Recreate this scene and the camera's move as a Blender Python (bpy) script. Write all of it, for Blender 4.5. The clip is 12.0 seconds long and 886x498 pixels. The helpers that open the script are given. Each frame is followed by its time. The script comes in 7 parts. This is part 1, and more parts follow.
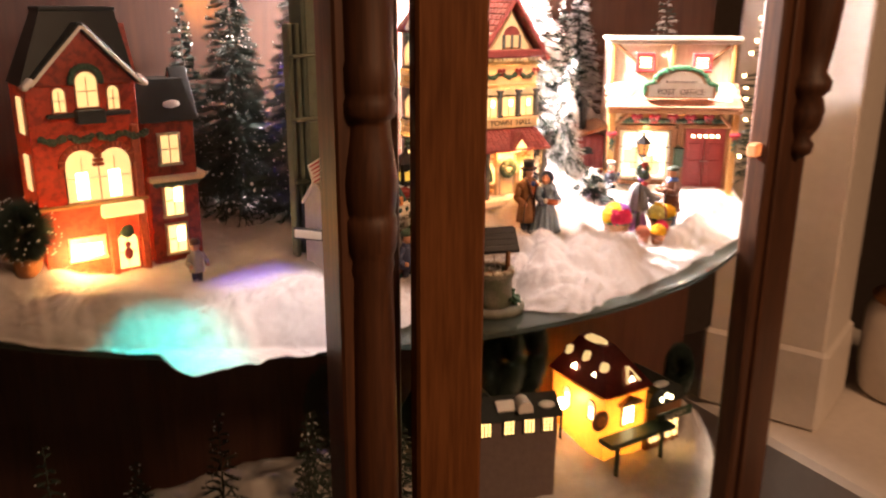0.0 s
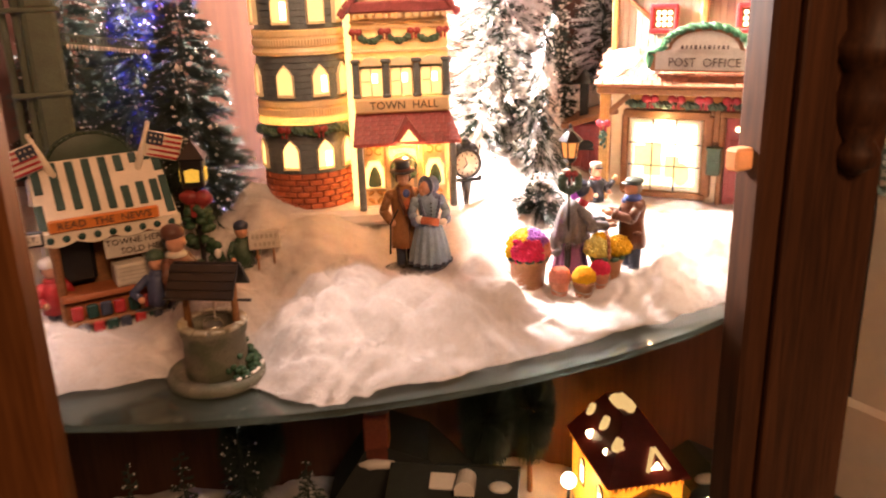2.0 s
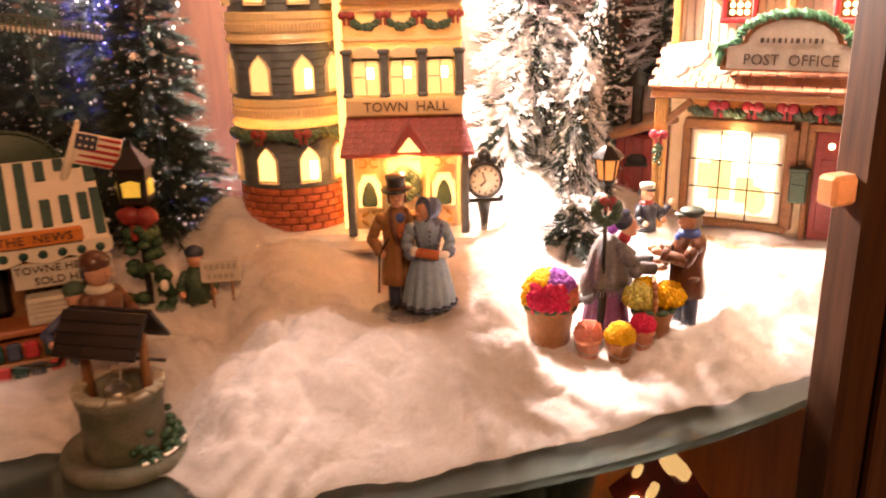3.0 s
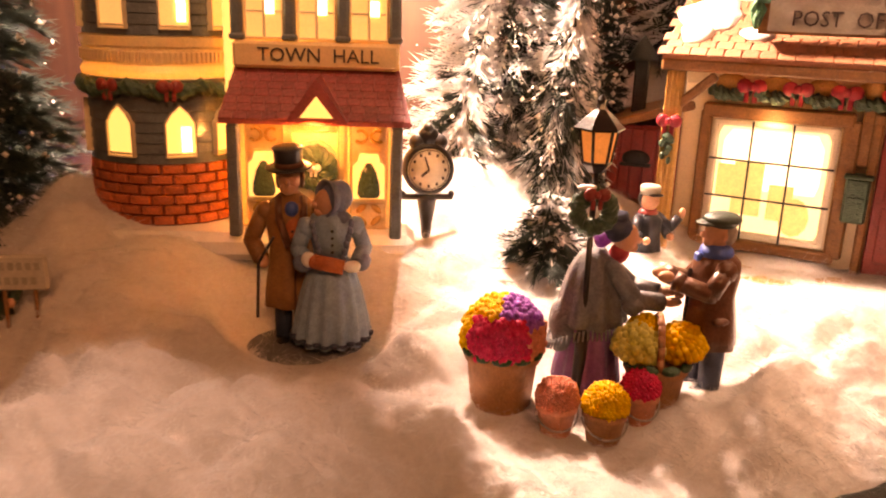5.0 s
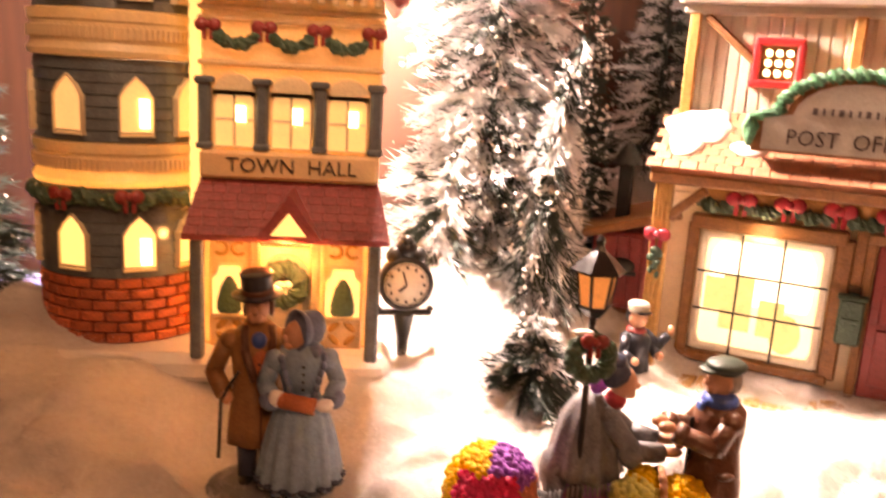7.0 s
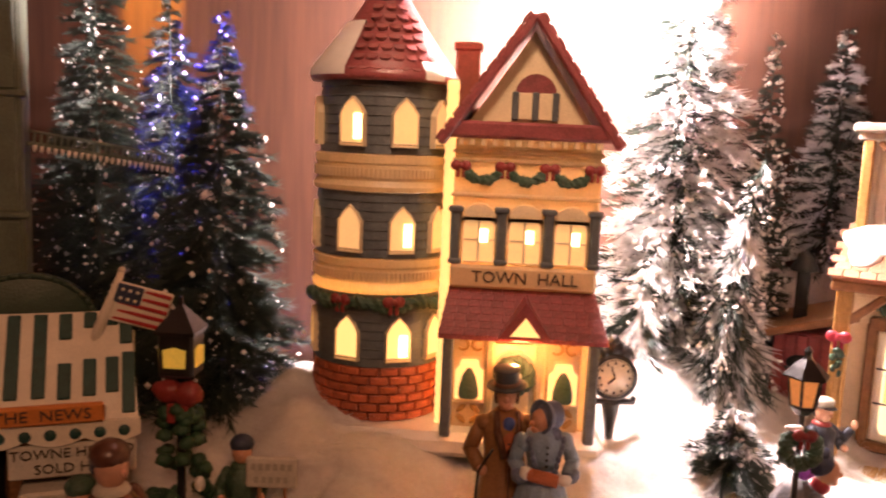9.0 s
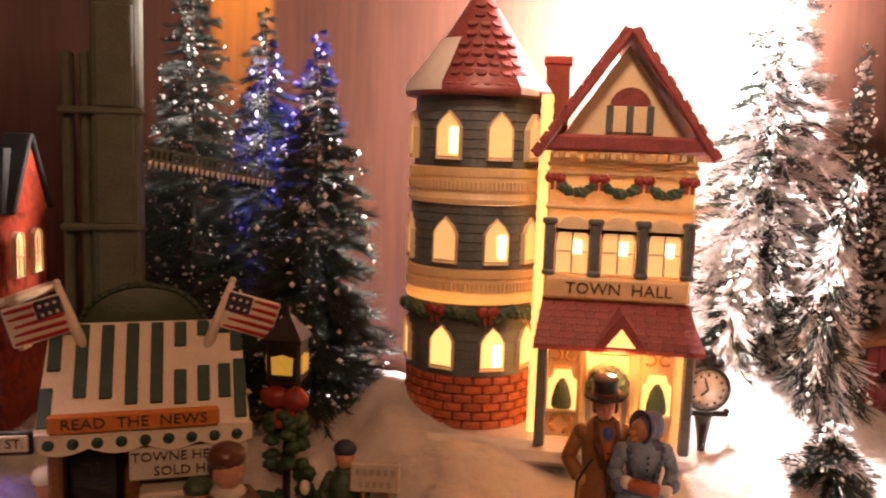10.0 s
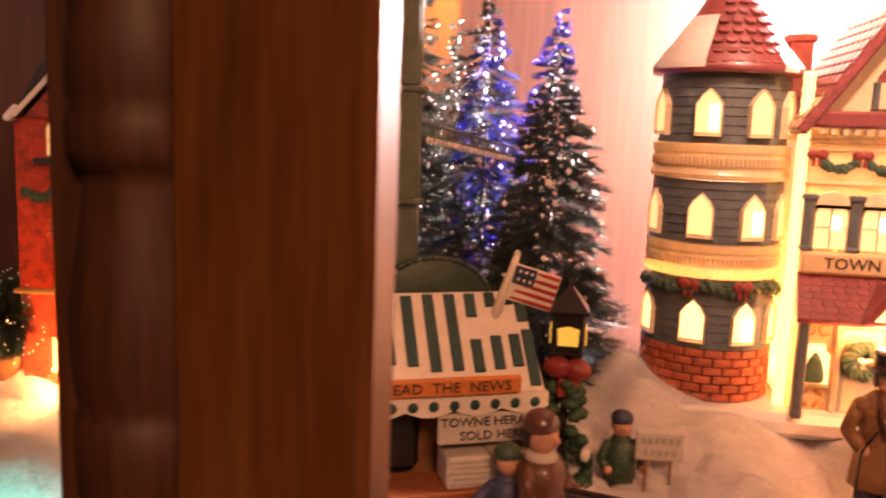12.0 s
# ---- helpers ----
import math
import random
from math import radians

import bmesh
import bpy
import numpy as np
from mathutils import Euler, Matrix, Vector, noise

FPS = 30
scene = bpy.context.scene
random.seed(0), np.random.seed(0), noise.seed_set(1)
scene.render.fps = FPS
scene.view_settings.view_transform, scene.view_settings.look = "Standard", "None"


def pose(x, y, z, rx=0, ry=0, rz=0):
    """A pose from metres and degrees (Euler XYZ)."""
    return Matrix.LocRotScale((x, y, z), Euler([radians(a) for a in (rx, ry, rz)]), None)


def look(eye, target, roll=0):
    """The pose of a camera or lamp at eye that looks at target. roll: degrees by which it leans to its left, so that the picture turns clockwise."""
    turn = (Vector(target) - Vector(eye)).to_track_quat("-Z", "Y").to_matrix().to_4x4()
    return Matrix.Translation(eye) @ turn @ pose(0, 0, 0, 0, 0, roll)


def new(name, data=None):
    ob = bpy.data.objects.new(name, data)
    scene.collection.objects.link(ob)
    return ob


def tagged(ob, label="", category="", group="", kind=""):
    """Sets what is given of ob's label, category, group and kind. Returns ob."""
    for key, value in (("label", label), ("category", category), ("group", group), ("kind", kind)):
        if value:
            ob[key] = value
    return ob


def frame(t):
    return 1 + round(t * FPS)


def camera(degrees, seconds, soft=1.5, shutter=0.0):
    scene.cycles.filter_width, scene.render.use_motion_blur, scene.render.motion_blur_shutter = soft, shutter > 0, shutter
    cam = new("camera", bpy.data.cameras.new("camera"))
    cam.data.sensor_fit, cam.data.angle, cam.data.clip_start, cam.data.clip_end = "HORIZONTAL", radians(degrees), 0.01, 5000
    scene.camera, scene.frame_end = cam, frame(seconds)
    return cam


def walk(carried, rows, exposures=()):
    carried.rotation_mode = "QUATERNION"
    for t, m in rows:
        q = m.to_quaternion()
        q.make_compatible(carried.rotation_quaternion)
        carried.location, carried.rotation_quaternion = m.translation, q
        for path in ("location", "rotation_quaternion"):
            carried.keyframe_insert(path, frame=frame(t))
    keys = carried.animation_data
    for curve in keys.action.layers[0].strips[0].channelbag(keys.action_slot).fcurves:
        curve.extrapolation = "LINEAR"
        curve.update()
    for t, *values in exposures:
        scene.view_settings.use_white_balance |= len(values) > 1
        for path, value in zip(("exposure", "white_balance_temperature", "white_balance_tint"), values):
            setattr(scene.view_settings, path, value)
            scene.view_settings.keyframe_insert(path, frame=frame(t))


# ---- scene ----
cam = camera(56.3, 12.0, soft=2.0, shutter=0.5)
METRES, EYE, TILT, LEAN, TURN = 1.15, 1.5, 0.0, 0.0, -28.5
ROWS = [
    (0.0, 0.0, 0.0, 0.0, 0.09, -16.68, -0.29),
    (0.5, 0.0758, 0.0954, -0.0043, 5.95, -16.69, 1.14),
    (1.0, 0.1845, 0.1591, -0.0061, 11.47, -17.86, 1.86),
    (1.5, 0.2881, 0.2042, -0.0123, 19.18, -18.46, 2.26),
    (2.0, 0.3078, 0.2884, -0.0307, 20.92, -18.2, 1.63),
    (2.5, 0.2873, 0.3561, -0.04, 23.94, -18.34, 0.99),
    (3.0, 0.2976, 0.4109, -0.0484, 25.91, -17.92, 1.23),
    (5.0, 0.2639, 0.5429, -0.0963, 25.89, -16.25, -1.86),
    (5.5, 0.2516, 0.5629, -0.0989, 24.42, -16.15, -2.34),
    (6.0, 0.2539, 0.5683, -0.0926, 24.72, -15.82, -2.38),
    (6.5, 0.2538, 0.5734, -0.0855, 22.52, -14.73, -3.22),
    (7.0, 0.2445, 0.5655, -0.075, 23.59, -12.58, -3.35),
    (9.0, 0.2333, 0.4903, -0.0524, 31.96, -7.82, -2.39),
    (9.5, 0.2242, 0.4816, -0.055, 34.2, -7.92, -2.09),
    (10.0, 0.2206, 0.4731, -0.0525, 35.52, -7.13, -1.98),
    (10.5, 0.212, 0.4605, -0.0522, 36.95, -7.49, -1.95),
    (11.0, 0.197, 0.4428, -0.0555, 37.92, -8.43, -1.95),
    (11.5, 0.1718, 0.4218, -0.0555, 38.65, -8.52, -2.0),
    (12.0, 0.1389, 0.401, -0.0571, 37.77, -8.66, -2.02),
]
EXPOSURES = [(0.0, 2.04, 6120, 14), (0.5, 2.29, 5700, 15), (1.5, 1.94, 6220, 16), (2.0, 1.87, 6440, 16), (3.0, 1.72, 7070, 22), (5.0, 0.93, 9440, 34), (6.0, 0.93, 9440, 34), (7.0, 1.1, 7680, 27), (9.0, 0.84, 6570, 27), (10.5, 0.94, 6780, 27), (11.0, 1.16, 7000, 31), (11.5, 1.69, 6880, 37), (12.0, 1.96, 6880, 40)]
walk(cam, [(t, pose(0, 0, EYE, TILT, LEAN, TURN) @ pose(METRES * x, METRES * y, METRES * z, 90 + pitch, roll, yaw)) for t, x, y, z, yaw, pitch, roll in ROWS], EXPOSURES)

# ---- world, light, exposure ----
world = bpy.data.worlds.new("room_dark")
scene.world = world
world.use_nodes = True
world.node_tree.nodes["Background"].inputs[0].default_value = (1.0, 0.72, 0.5, 1)
world.node_tree.nodes["Background"].inputs[1].default_value = 0.02


def lamp(name, kind, at, watts, colour, size=0.01, aim=None, cone=40, blend=0.3):
    d = bpy.data.lights.new(name, kind)
    d.energy, d.color = watts, colour
    if kind == "AREA":
        d.size = size
    else:
        d.shadow_soft_size = size
    if kind == "SPOT":
        d.spot_size, d.spot_blend = radians(cone), blend
    ob = new(name, d)
    ob.matrix_world = look(at, aim) if aim else Matrix.Translation(at)
    return ob


WARM = (1.0, 0.47, 0.13)
lamp("bulb_light", "POINT", (0.572, 0.925, 1.535), 13.5, (1.0, 0.86, 0.77), 0.015)
lamp("puck_light_right", "SPOT", (0.84, 0.70, 1.72), 9.5, (1.0, 0.78, 0.60), 0.03, (0.815, 0.735, 1.25), 46, 1.0)
lamp("puck_light_left", "SPOT", (0.20, 0.60, 1.72), 6.5, (1.0, 0.78, 0.70), 0.03, (0.210, 0.608, 1.25), 30, 1.0)
lamp("puck_light_centre", "SPOT", (0.47, 0.60, 1.72), 3.6, (1.0, 0.80, 0.70), 0.02, (0.480, 0.588, 1.24), 27, 1.0)
# Added fill spot that brightens the town hall front; no fitting is known there.
lamp("facade_fill_light", "SPOT", (0.49, 0.565, 1.75), 3.0, (1.0, 0.70, 0.44), 0.03, (0.505, 0.81, 1.475), 38, 1.0)
# Added spots that throw the coloured patches; no LEDs are known in the cabinet.
lamp("teal_spot", "SPOT", (0.05, 0.68, 1.72), 9.0, (0.0, 1.0, 0.85), 0.004, (0.080, 0.615, 1.24), 20, 0.8)
lamp("violet_spot", "SPOT", (0.17, 0.78, 1.72), 3.0, (0.25, 0.16, 1.0), 0.004, (0.190, 0.705, 1.25), 14, 0.9)
lamp("blue_spot", "SPOT", (0.365, 0.765, 1.77), 42.0, (0.03, 0.03, 1.0), 0.003, (0.334, 0.858, 1.518), 14, 0.10)
lamp("gold_spot", "SPOT", (0.235, 0.95, 1.76), 24.0, (1.0, 0.55, 0.03), 0.003, (0.232, 1.025, 1.565), 15, 0.4)
lamp("room_ceiling_lamp", "AREA", (1.0, -1.2, 2.60), 10.0, (1.0, 0.55, 0.27), 0.6, (1.0, -0.4, 0.0))

# ---- materials ----


def mat(name, colour, rough=0.5, vary=0.15, scale=120.0, bump=0.15, metal=0.0, emit=None, power=0.0, through_light=0.0,
        fine=900.0, coat=0.0, random=0.0, sss=0.0, second=None, second_scale=30.0, second_amount=0.5):
    m = bpy.data.materials.new(name)
    m.use_nodes = True
    n, l = m.node_tree.nodes, m.node_tree.links
    b = n["Principled BSDF"]
    tc = n.new("ShaderNodeTexCoord")
    big, small = n.new("ShaderNodeTexNoise"), n.new("ShaderNodeTexNoise")
    big.inputs["Scale"].default_value, big.inputs["Detail"].default_value = scale, 4
    small.inputs["Scale"].default_value, small.inputs["Detail"].default_value = fine, 3
    l.new(tc.outputs["Object"], big.inputs["Vector"])
    l.new(tc.outputs["Object"], small.inputs["Vector"])
    add = n.new("ShaderNodeMath")
    add.operation = "ADD"
    l.new(big.outputs["Fac"], add.inputs[0])
    l.new(small.outputs["Fac"], add.inputs[1])
    ramp = n.new("ShaderNodeMapRange")
    ramp.inputs["From Min"].default_value, ramp.inputs["From Max"].default_value = 0.65, 1.35
    ramp.inputs["To Min"].default_value, ramp.inputs["To Max"].default_value = 1 - vary, 1 + vary
    l.new(add.outputs[0], ramp.inputs["Value"])
    value = ramp.outputs[0]
    if random:
        info = n.new("ShaderNodeObjectInfo")
        rr = n.new("ShaderNodeMapRange")
        rr.inputs["To Min"].default_value, rr.inputs["To Max"].default_value = 1 - random, 1 + random
        l.new(info.outputs["Random"], rr.inputs["Value"])
        mul = n.new("ShaderNodeMath")
        mul.operation = "MULTIPLY"
        l.new(value, mul.inputs[0])
        l.new(rr.outputs[0], mul.inputs[1])
        value = mul.outputs[0]
    hsv = n.new("ShaderNodeHueSaturation")
    hsv.inputs["Color"].default_value = (*colour, 1)
    if second:
        mix = n.new("ShaderNodeMix")
        mix.data_type = "RGBA"
        mix.inputs[6].default_value, mix.inputs[7].default_value = (*colour, 1), (*second, 1)
        blot = n.new("ShaderNodeTexNoise")
        blot.inputs["Scale"].default_value, blot.inputs["Detail"].default_value = second_scale, 5
        l.new(tc.outputs["Object"], blot.inputs["Vector"])
        mr = n.new("ShaderNodeMapRange")
        mr.inputs["From Min"].default_value, mr.inputs["From Max"].default_value = 0.62 - 0.3 * second_amount, 0.75 - 0.3 * second_amount
        l.new(blot.outputs["Fac"], mr.inputs["Value"])
        l.new(mr.outputs[0], mix.inputs[0])
        l.new(mix.outputs[2], hsv.inputs["Color"])
    l.new(value, hsv.inputs["Value"])
    l.new(hsv.outputs[0], b.inputs["Base Color"])
    b.inputs["Roughness"].default_value, b.inputs["Metallic"].default_value = rough, metal
    b.inputs["Coat Weight"].default_value = coat
    if sss:
        b.inputs["Subsurface Weight"].default_value, b.inputs["Subsurface Scale"].default_value = sss, 0.006
    if bump:
        bm_ = n.new("ShaderNodeBump")
        bm_.inputs["Strength"].default_value, bm_.inputs["Distance"].default_value = bump, 0.001
        l.new(add.outputs[0], bm_.inputs["Height"])
        l.new(bm_.outputs[0], b.inputs["Normal"])
    if emit:
        b.inputs["Emission Color"].default_value, b.inputs["Emission Strength"].default_value = (*emit, 1), power
    if through_light:
        tr, mx = n.new("ShaderNodeBsdfTranslucent"), n.new("ShaderNodeMixShader")
        l.new(hsv.outputs[0], tr.inputs["Color"])
        mx.inputs[0].default_value = through_light
        l.new(b.outputs[0], mx.inputs[1])
        l.new(tr.outputs[0], mx.inputs[2])
        l.new(mx.outputs[0], n["Material Output"].inputs["Surface"])
    return m


def wood(name, dark, light, rough=0.35, along="Z", scale=1.0, coat=0.3):
    m = bpy.data.materials.new(name)
    m.use_nodes = True
    n, l = m.node_tree.nodes, m.node_tree.links
    b = n["Principled BSDF"]
    tc, mp = n.new("ShaderNodeTexCoord"), n.new("ShaderNodeMapping")
    s = {"X": (2.0, 30.0, 30.0), "Y": (30.0, 2.0, 30.0), "Z": (30.0, 30.0, 2.0)}[along]
    mp.inputs["Scale"].default_value = [a * scale for a in s]
    l.new(tc.outputs["Object"], mp.inputs["Vector"])
    a, f = n.new("ShaderNodeTexNoise"), n.new("ShaderNodeTexNoise")
    a.inputs["Scale"].default_value, a.inputs["Detail"].default_value, a.inputs["Distortion"].default_value = 1.2, 6, 1.1
    f.inputs["Scale"].default_value, f.inputs["Detail"].default_value = 9.0, 4
    l.new(mp.outputs[0], a.inputs["Vector"])
    l.new(mp.outputs[0], f.inputs["Vector"])
    add = n.new("ShaderNodeMath")
    add.operation = "ADD"
    l.new(a.outputs["Fac"], add.inputs[0])
    l.new(f.outputs["Fac"], add.inputs[1])
    mr = n.new("ShaderNodeMapRange")
    mr.inputs["From Min"].default_value, mr.inputs["From Max"].default_value = 0.6, 1.4
    l.new(add.outputs[0], mr.inputs["Value"])
    mix = n.new("ShaderNodeMix")
    mix.data_type = "RGBA"
    mix.inputs[6].default_value, mix.inputs[7].default_value = (*dark, 1), (*light, 1)
    l.new(mr.outputs[0], mix.inputs[0])
    l.new(mix.outputs[2], b.inputs["Base Color"])
    b.inputs["Roughness"].default_value, b.inputs["Coat Weight"].default_value = rough, coat
    bu = n.new("ShaderNodeBump")
    bu.inputs["Strength"].default_value, bu.inputs["Distance"].default_value = 0.15, 0.001
    l.new(add.outputs[0], bu.inputs["Height"])
    l.new(bu.outputs[0], b.inputs["Normal"])
    return m


def glass_pane(name, tint, gloss=0.06):
    m = bpy.data.materials.new(name)
    m.use_nodes = True
    n, l = m.node_tree.nodes, m.node_tree.links
    t, g, mx = n.new("ShaderNodeBsdfTransparent"), n.new("ShaderNodeBsdfGlossy"), n.new("ShaderNodeMixShader")
    t.inputs[0].default_value = (*tint, 1)
    g.inputs["Roughness"].default_value = 0.02
    mx.inputs[0].default_value = gloss
    l.new(t.outputs[0], mx.inputs[1])
    l.new(g.outputs[0], mx.inputs[2])
    l.new(mx.outputs[0], n["Material Output"].inputs["Surface"])
    return m


OAK = wood("oak_stained", (0.080, 0.028, 0.009), (0.22, 0.085, 0.026), rough=0.5, coat=0.05)
OAK.node_tree.nodes["Principled BSDF"].inputs["Specular IOR Level"].default_value = 0.12
OAK_DARK = wood("oak_dark", (0.028, 0.010, 0.004), (0.125, 0.047, 0.017), rough=0.55, coat=0.05)
OAK_X = wood("oak_stained_cross", (0.05, 0.018, 0.007), (0.14, 0.055, 0.02), along="X")
BACK = wood("cabinet_back_veneer", (0.050, 0.017, 0.008), (0.100, 0.038, 0.019), rough=0.6, scale=0.7, coat=0.0)
GLASS_EDGE = mat("shelf_glass", (0.34, 0.42, 0.38), 0.06, 0.03, 20, 0.0)
GLASS_EDGE.node_tree.nodes["Principled BSDF"].inputs["Transmission Weight"].default_value = 0.9
PANE = glass_pane("door_glass", (0.96, 0.97, 0.96))
SNOW = mat("cotton_snow", (0.77, 0.715, 0.675), 0.95, 0.10, 60, 0.4, fine=420, through_light=0.30)
FIBRE = mat("cotton_fibre", (0.88, 0.86, 0.84), 0.95, 0.05, 60, 0.0, through_light=0.4)
CREAM = mat("porcelain_cream", (0.78, 0.59, 0.35), 0.32, 0.12, 90, 0.25, coat=0.3, through_light=0.30)
CREAM_DRY = mat("porcelain_cream_solid", (0.74, 0.58, 0.36), 0.4, 0.12, 90, 0.25, coat=0.2)
SLATE = mat("porcelain_slate_blue", (0.098, 0.106, 0.110), 0.34, 0.35, 150, 0.3, coat=0.25)
MAROON = mat("porcelain_maroon", (0.26, 0.062, 0.062), 0.33, 0.36, 130, 0.35, coat=0.3, random=0.15)
MAROON_TILE = mat("roof_tile_glaze", (0.26, 0.075, 0.07), 0.3, 0.25, 200, 0.3, coat=0.4, random=0.2)
BRICK = mat("painted_brick", (0.50, 0.125, 0.052), 0.45, 0.35, 220, 0.45, random=0.20, through_light=0.12)
MORTAR = mat("painted_mortar", (0.25, 0.06, 0.03), 0.7, 0.25, 260, 0.4)
REDWALL = mat("brick_red_porcelain", (0.42, 0.062, 0.024), 0.42, 0.3, 130, 0.4, coat=0.25, through_light=0.15, second=(0.24, 0.035, 0.016), second_scale=160)
DARKROOF = mat("dark_green_black_roof", (0.018, 0.022, 0.018), 0.6, 0.3, 120, 0.4)
SNOWPAINT = mat("painted_snow", (0.80, 0.74, 0.68), 0.45, 0.06, 120, 0.35, coat=0.2)
GLOW = mat("lit_window", (0.8, 0.55, 0.2), 0.3, 0.1, 90, 0.1, emit=(1.0, 0.58, 0.17), power=0.78)
GLOW_DIM = mat("lit_window_dim", (0.8, 0.55, 0.22), 0.3, 0.1, 90, 0.1, emit=(1.0, 0.56, 0.20), power=0.36)
GLOW_HOT = mat("bulb_seen_in_window", (1, 0.9, 0.6), 0.3, 0.0, 90, 0.0, emit=(1.0, 0.80, 0.40), power=3.2)
GLOW_SHOP = mat("lit_shop_window", (0.9, 0.8, 0.55), 0.3, 0.05, 90, 0.0, emit=(1.0, 0.80, 0.46), power=0.62)
GLOW_HALL = mat("shop_bulb_light", (0.95, 0.88, 0.7), 0.3, 0.05, 90, 0.0, emit=(1.0, 0.86, 0.58), power=1.3)
GREEN = mat("painted_garland_green", (0.042, 0.082, 0.048), 0.4, 0.35, 500, 0.6)
LEAF = mat("green_leaves", (0.025, 0.07, 0.03), 0.5, 0.4, 500, 0.6)
RED = mat("painted_red", (0.42, 0.028, 0.030), 0.35, 0.2, 300, 0.3, coat=0.3)
CRIMSON = mat("painted_crimson_bow", (0.36, 0.024, 0.040), 0.4, 0.25, 300, 0.3, coat=0.2)
TIMBER = mat("painted_timber", (0.24, 0.105, 0.035), 0.5, 0.3, 260, 0.5)
TIMBER_LIGHT = mat("painted_timber_ochre", (0.46, 0.25, 0.07), 0.45, 0.25, 260, 0.5)
SHINGLE = mat("terracotta_shingle", (0.40, 0.17, 0.09), 0.5, 0.2, 200, 0.4, random=0.18)
OFFWHITE = mat("painted_offwhite", (0.76, 0.68, 0.54), 0.4, 0.1, 120, 0.3, coat=0.2)
GREYSIGN = mat("painted_sign_grey", (0.40, 0.36, 0.29), 0.45, 0.12, 200, 0.3)
BLACK = mat("black_enamel", (0.012, 0.011, 0.011), 0.32, 0.2, 200, 0.2, coat=0.3)
INK = mat("dark_lettering", (0.055, 0.034, 0.024), 0.5, 0.1, 300, 0.0)
DOORRED = mat("painted_door_red", (0.26, 0.035, 0.03), 0.4, 0.25, 240, 0.4)
ORANGE = mat("painted_orange_sign", (0.62, 0.20, 0.035), 0.45, 0.15, 200, 0.3)
TEALGREEN = mat("painted_stripe_green", (0.012, 0.055, 0.045), 0.4, 0.3, 200, 0.3)
SKIN = mat("painted_figure_tan", (0.55, 0.28, 0.17), 0.5, 0.12, 300, 0.2)
COAT_TAN = mat("painted_tan_coat", (0.27, 0.125, 0.045), 0.5, 0.2, 260, 0.3)
COAT_BROWN = mat("painted_brown_coat", (0.12, 0.045, 0.022), 0.38, 0.25, 260, 0.3, coat=0.3)
DRESS = mat("painted_blue_dress", (0.22, 0.31, 0.42), 0.5, 0.2, 260, 0.3)
NAVY = mat("painted_navy", (0.030, 0.040, 0.075), 0.5, 0.2, 260, 0.3)
GREYCLOTH = mat("painted_grey_shawl", (0.13, 0.125, 0.13), 0.5, 0.3, 400, 0.4)
PURPLE = mat("painted_purple", (0.20, 0.075, 0.22), 0.5, 0.2, 260, 0.3)
BLUE = mat("painted_blue", (0.05, 0.10, 0.36), 0.4, 0.2, 260, 0.3)
CLAY = mat("painted_clay_pot", (0.36, 0.155, 0.06), 0.55, 0.25, 240, 0.4)
CLAY_PINK = mat("painted_pink_pot", (0.60, 0.24, 0.14), 0.55, 0.2, 240, 0.4)
F_YELLOW = mat("flower_yellow", (0.90, 0.58, 0.01), 0.6, 0.2, 500, 0.5, through_light=0.5)
F_PINK = mat("flower_pink", (0.80, 0.035, 0.12), 0.6, 0.2, 500, 0.5, through_light=0.4)
F_PURPLE = mat("flower_purple", (0.40, 0.12, 0.50), 0.6, 0.2, 500, 0.5, through_light=0.4)
F_PEACH = mat("flower_peach", (0.72, 0.26, 0.16), 0.6, 0.2, 500, 0.5, through_light=0.4)
F_CREAM = mat("flower_cream_green", (0.80, 0.74, 0.22), 0.6, 0.25, 500, 0.5, through_light=0.5)
STONE = mat("cast_stone_grey", (0.17, 0.16, 0.12), 0.6, 0.3, 140, 0.6, second=(0.10, 0.11, 0.07), second_scale=70)
STONE_LIGHT = mat("cast_stone_light", (0.40, 0.36, 0.27), 0.6, 0.25, 140, 0.5)
STEEL = mat("dull_steel", (0.45, 0.42, 0.38), 0.35, 0.2, 200, 0.2, metal=0.9)
NEEDLE = mat("bottle_brush_green", (0.030, 0.048, 0.036), 0.6, 0.35, 60, 0.0)
NEEDLE_FROST = mat("bottle_brush_frosted", (0.82, 0.82, 0.82), 0.5, 0.2, 60, 0.0, through_light=0.35)
FLECK = mat("snow_flecks", (0.88, 0.85, 0.82), 0.6, 0.05, 200, 0.0)
TOWERGREY = mat("grey_green_timber", (0.10, 0.125, 0.085), 0.55, 0.25, 80, 0.3)
PAPER = mat("newspaper_stack", (0.55, 0.50, 0.42), 0.8, 0.15, 200, 0.3)
DOME = mat("dark_green_dome", (0.028, 0.055, 0.03), 0.45, 0.25, 120, 0.3)
YELLOWWALL = mat("bakery_yellow", (0.70, 0.42, 0.07), 0.35, 0.15, 120, 0.3, coat=0.3, through_light=0.35)
ROOFRED = mat("bakery_roof_red", (0.27, 0.036, 0.028), 0.3, 0.25, 120, 0.3, coat=0.4)
GREYWALL = mat("grey_pink_wall", (0.15, 0.11, 0.10), 0.5, 0.2, 120, 0.3)
WHITEPAINT = mat("white_room_paint", (0.66, 0.60, 0.54), 0.55, 0.06, 6, 0.1, fine=60)
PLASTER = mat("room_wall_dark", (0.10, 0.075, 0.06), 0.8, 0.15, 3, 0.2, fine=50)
FLOORWOOD = wood("room_floor", (0.06, 0.03, 0.015), (0.14, 0.07, 0.035), along="X", scale=0.2)
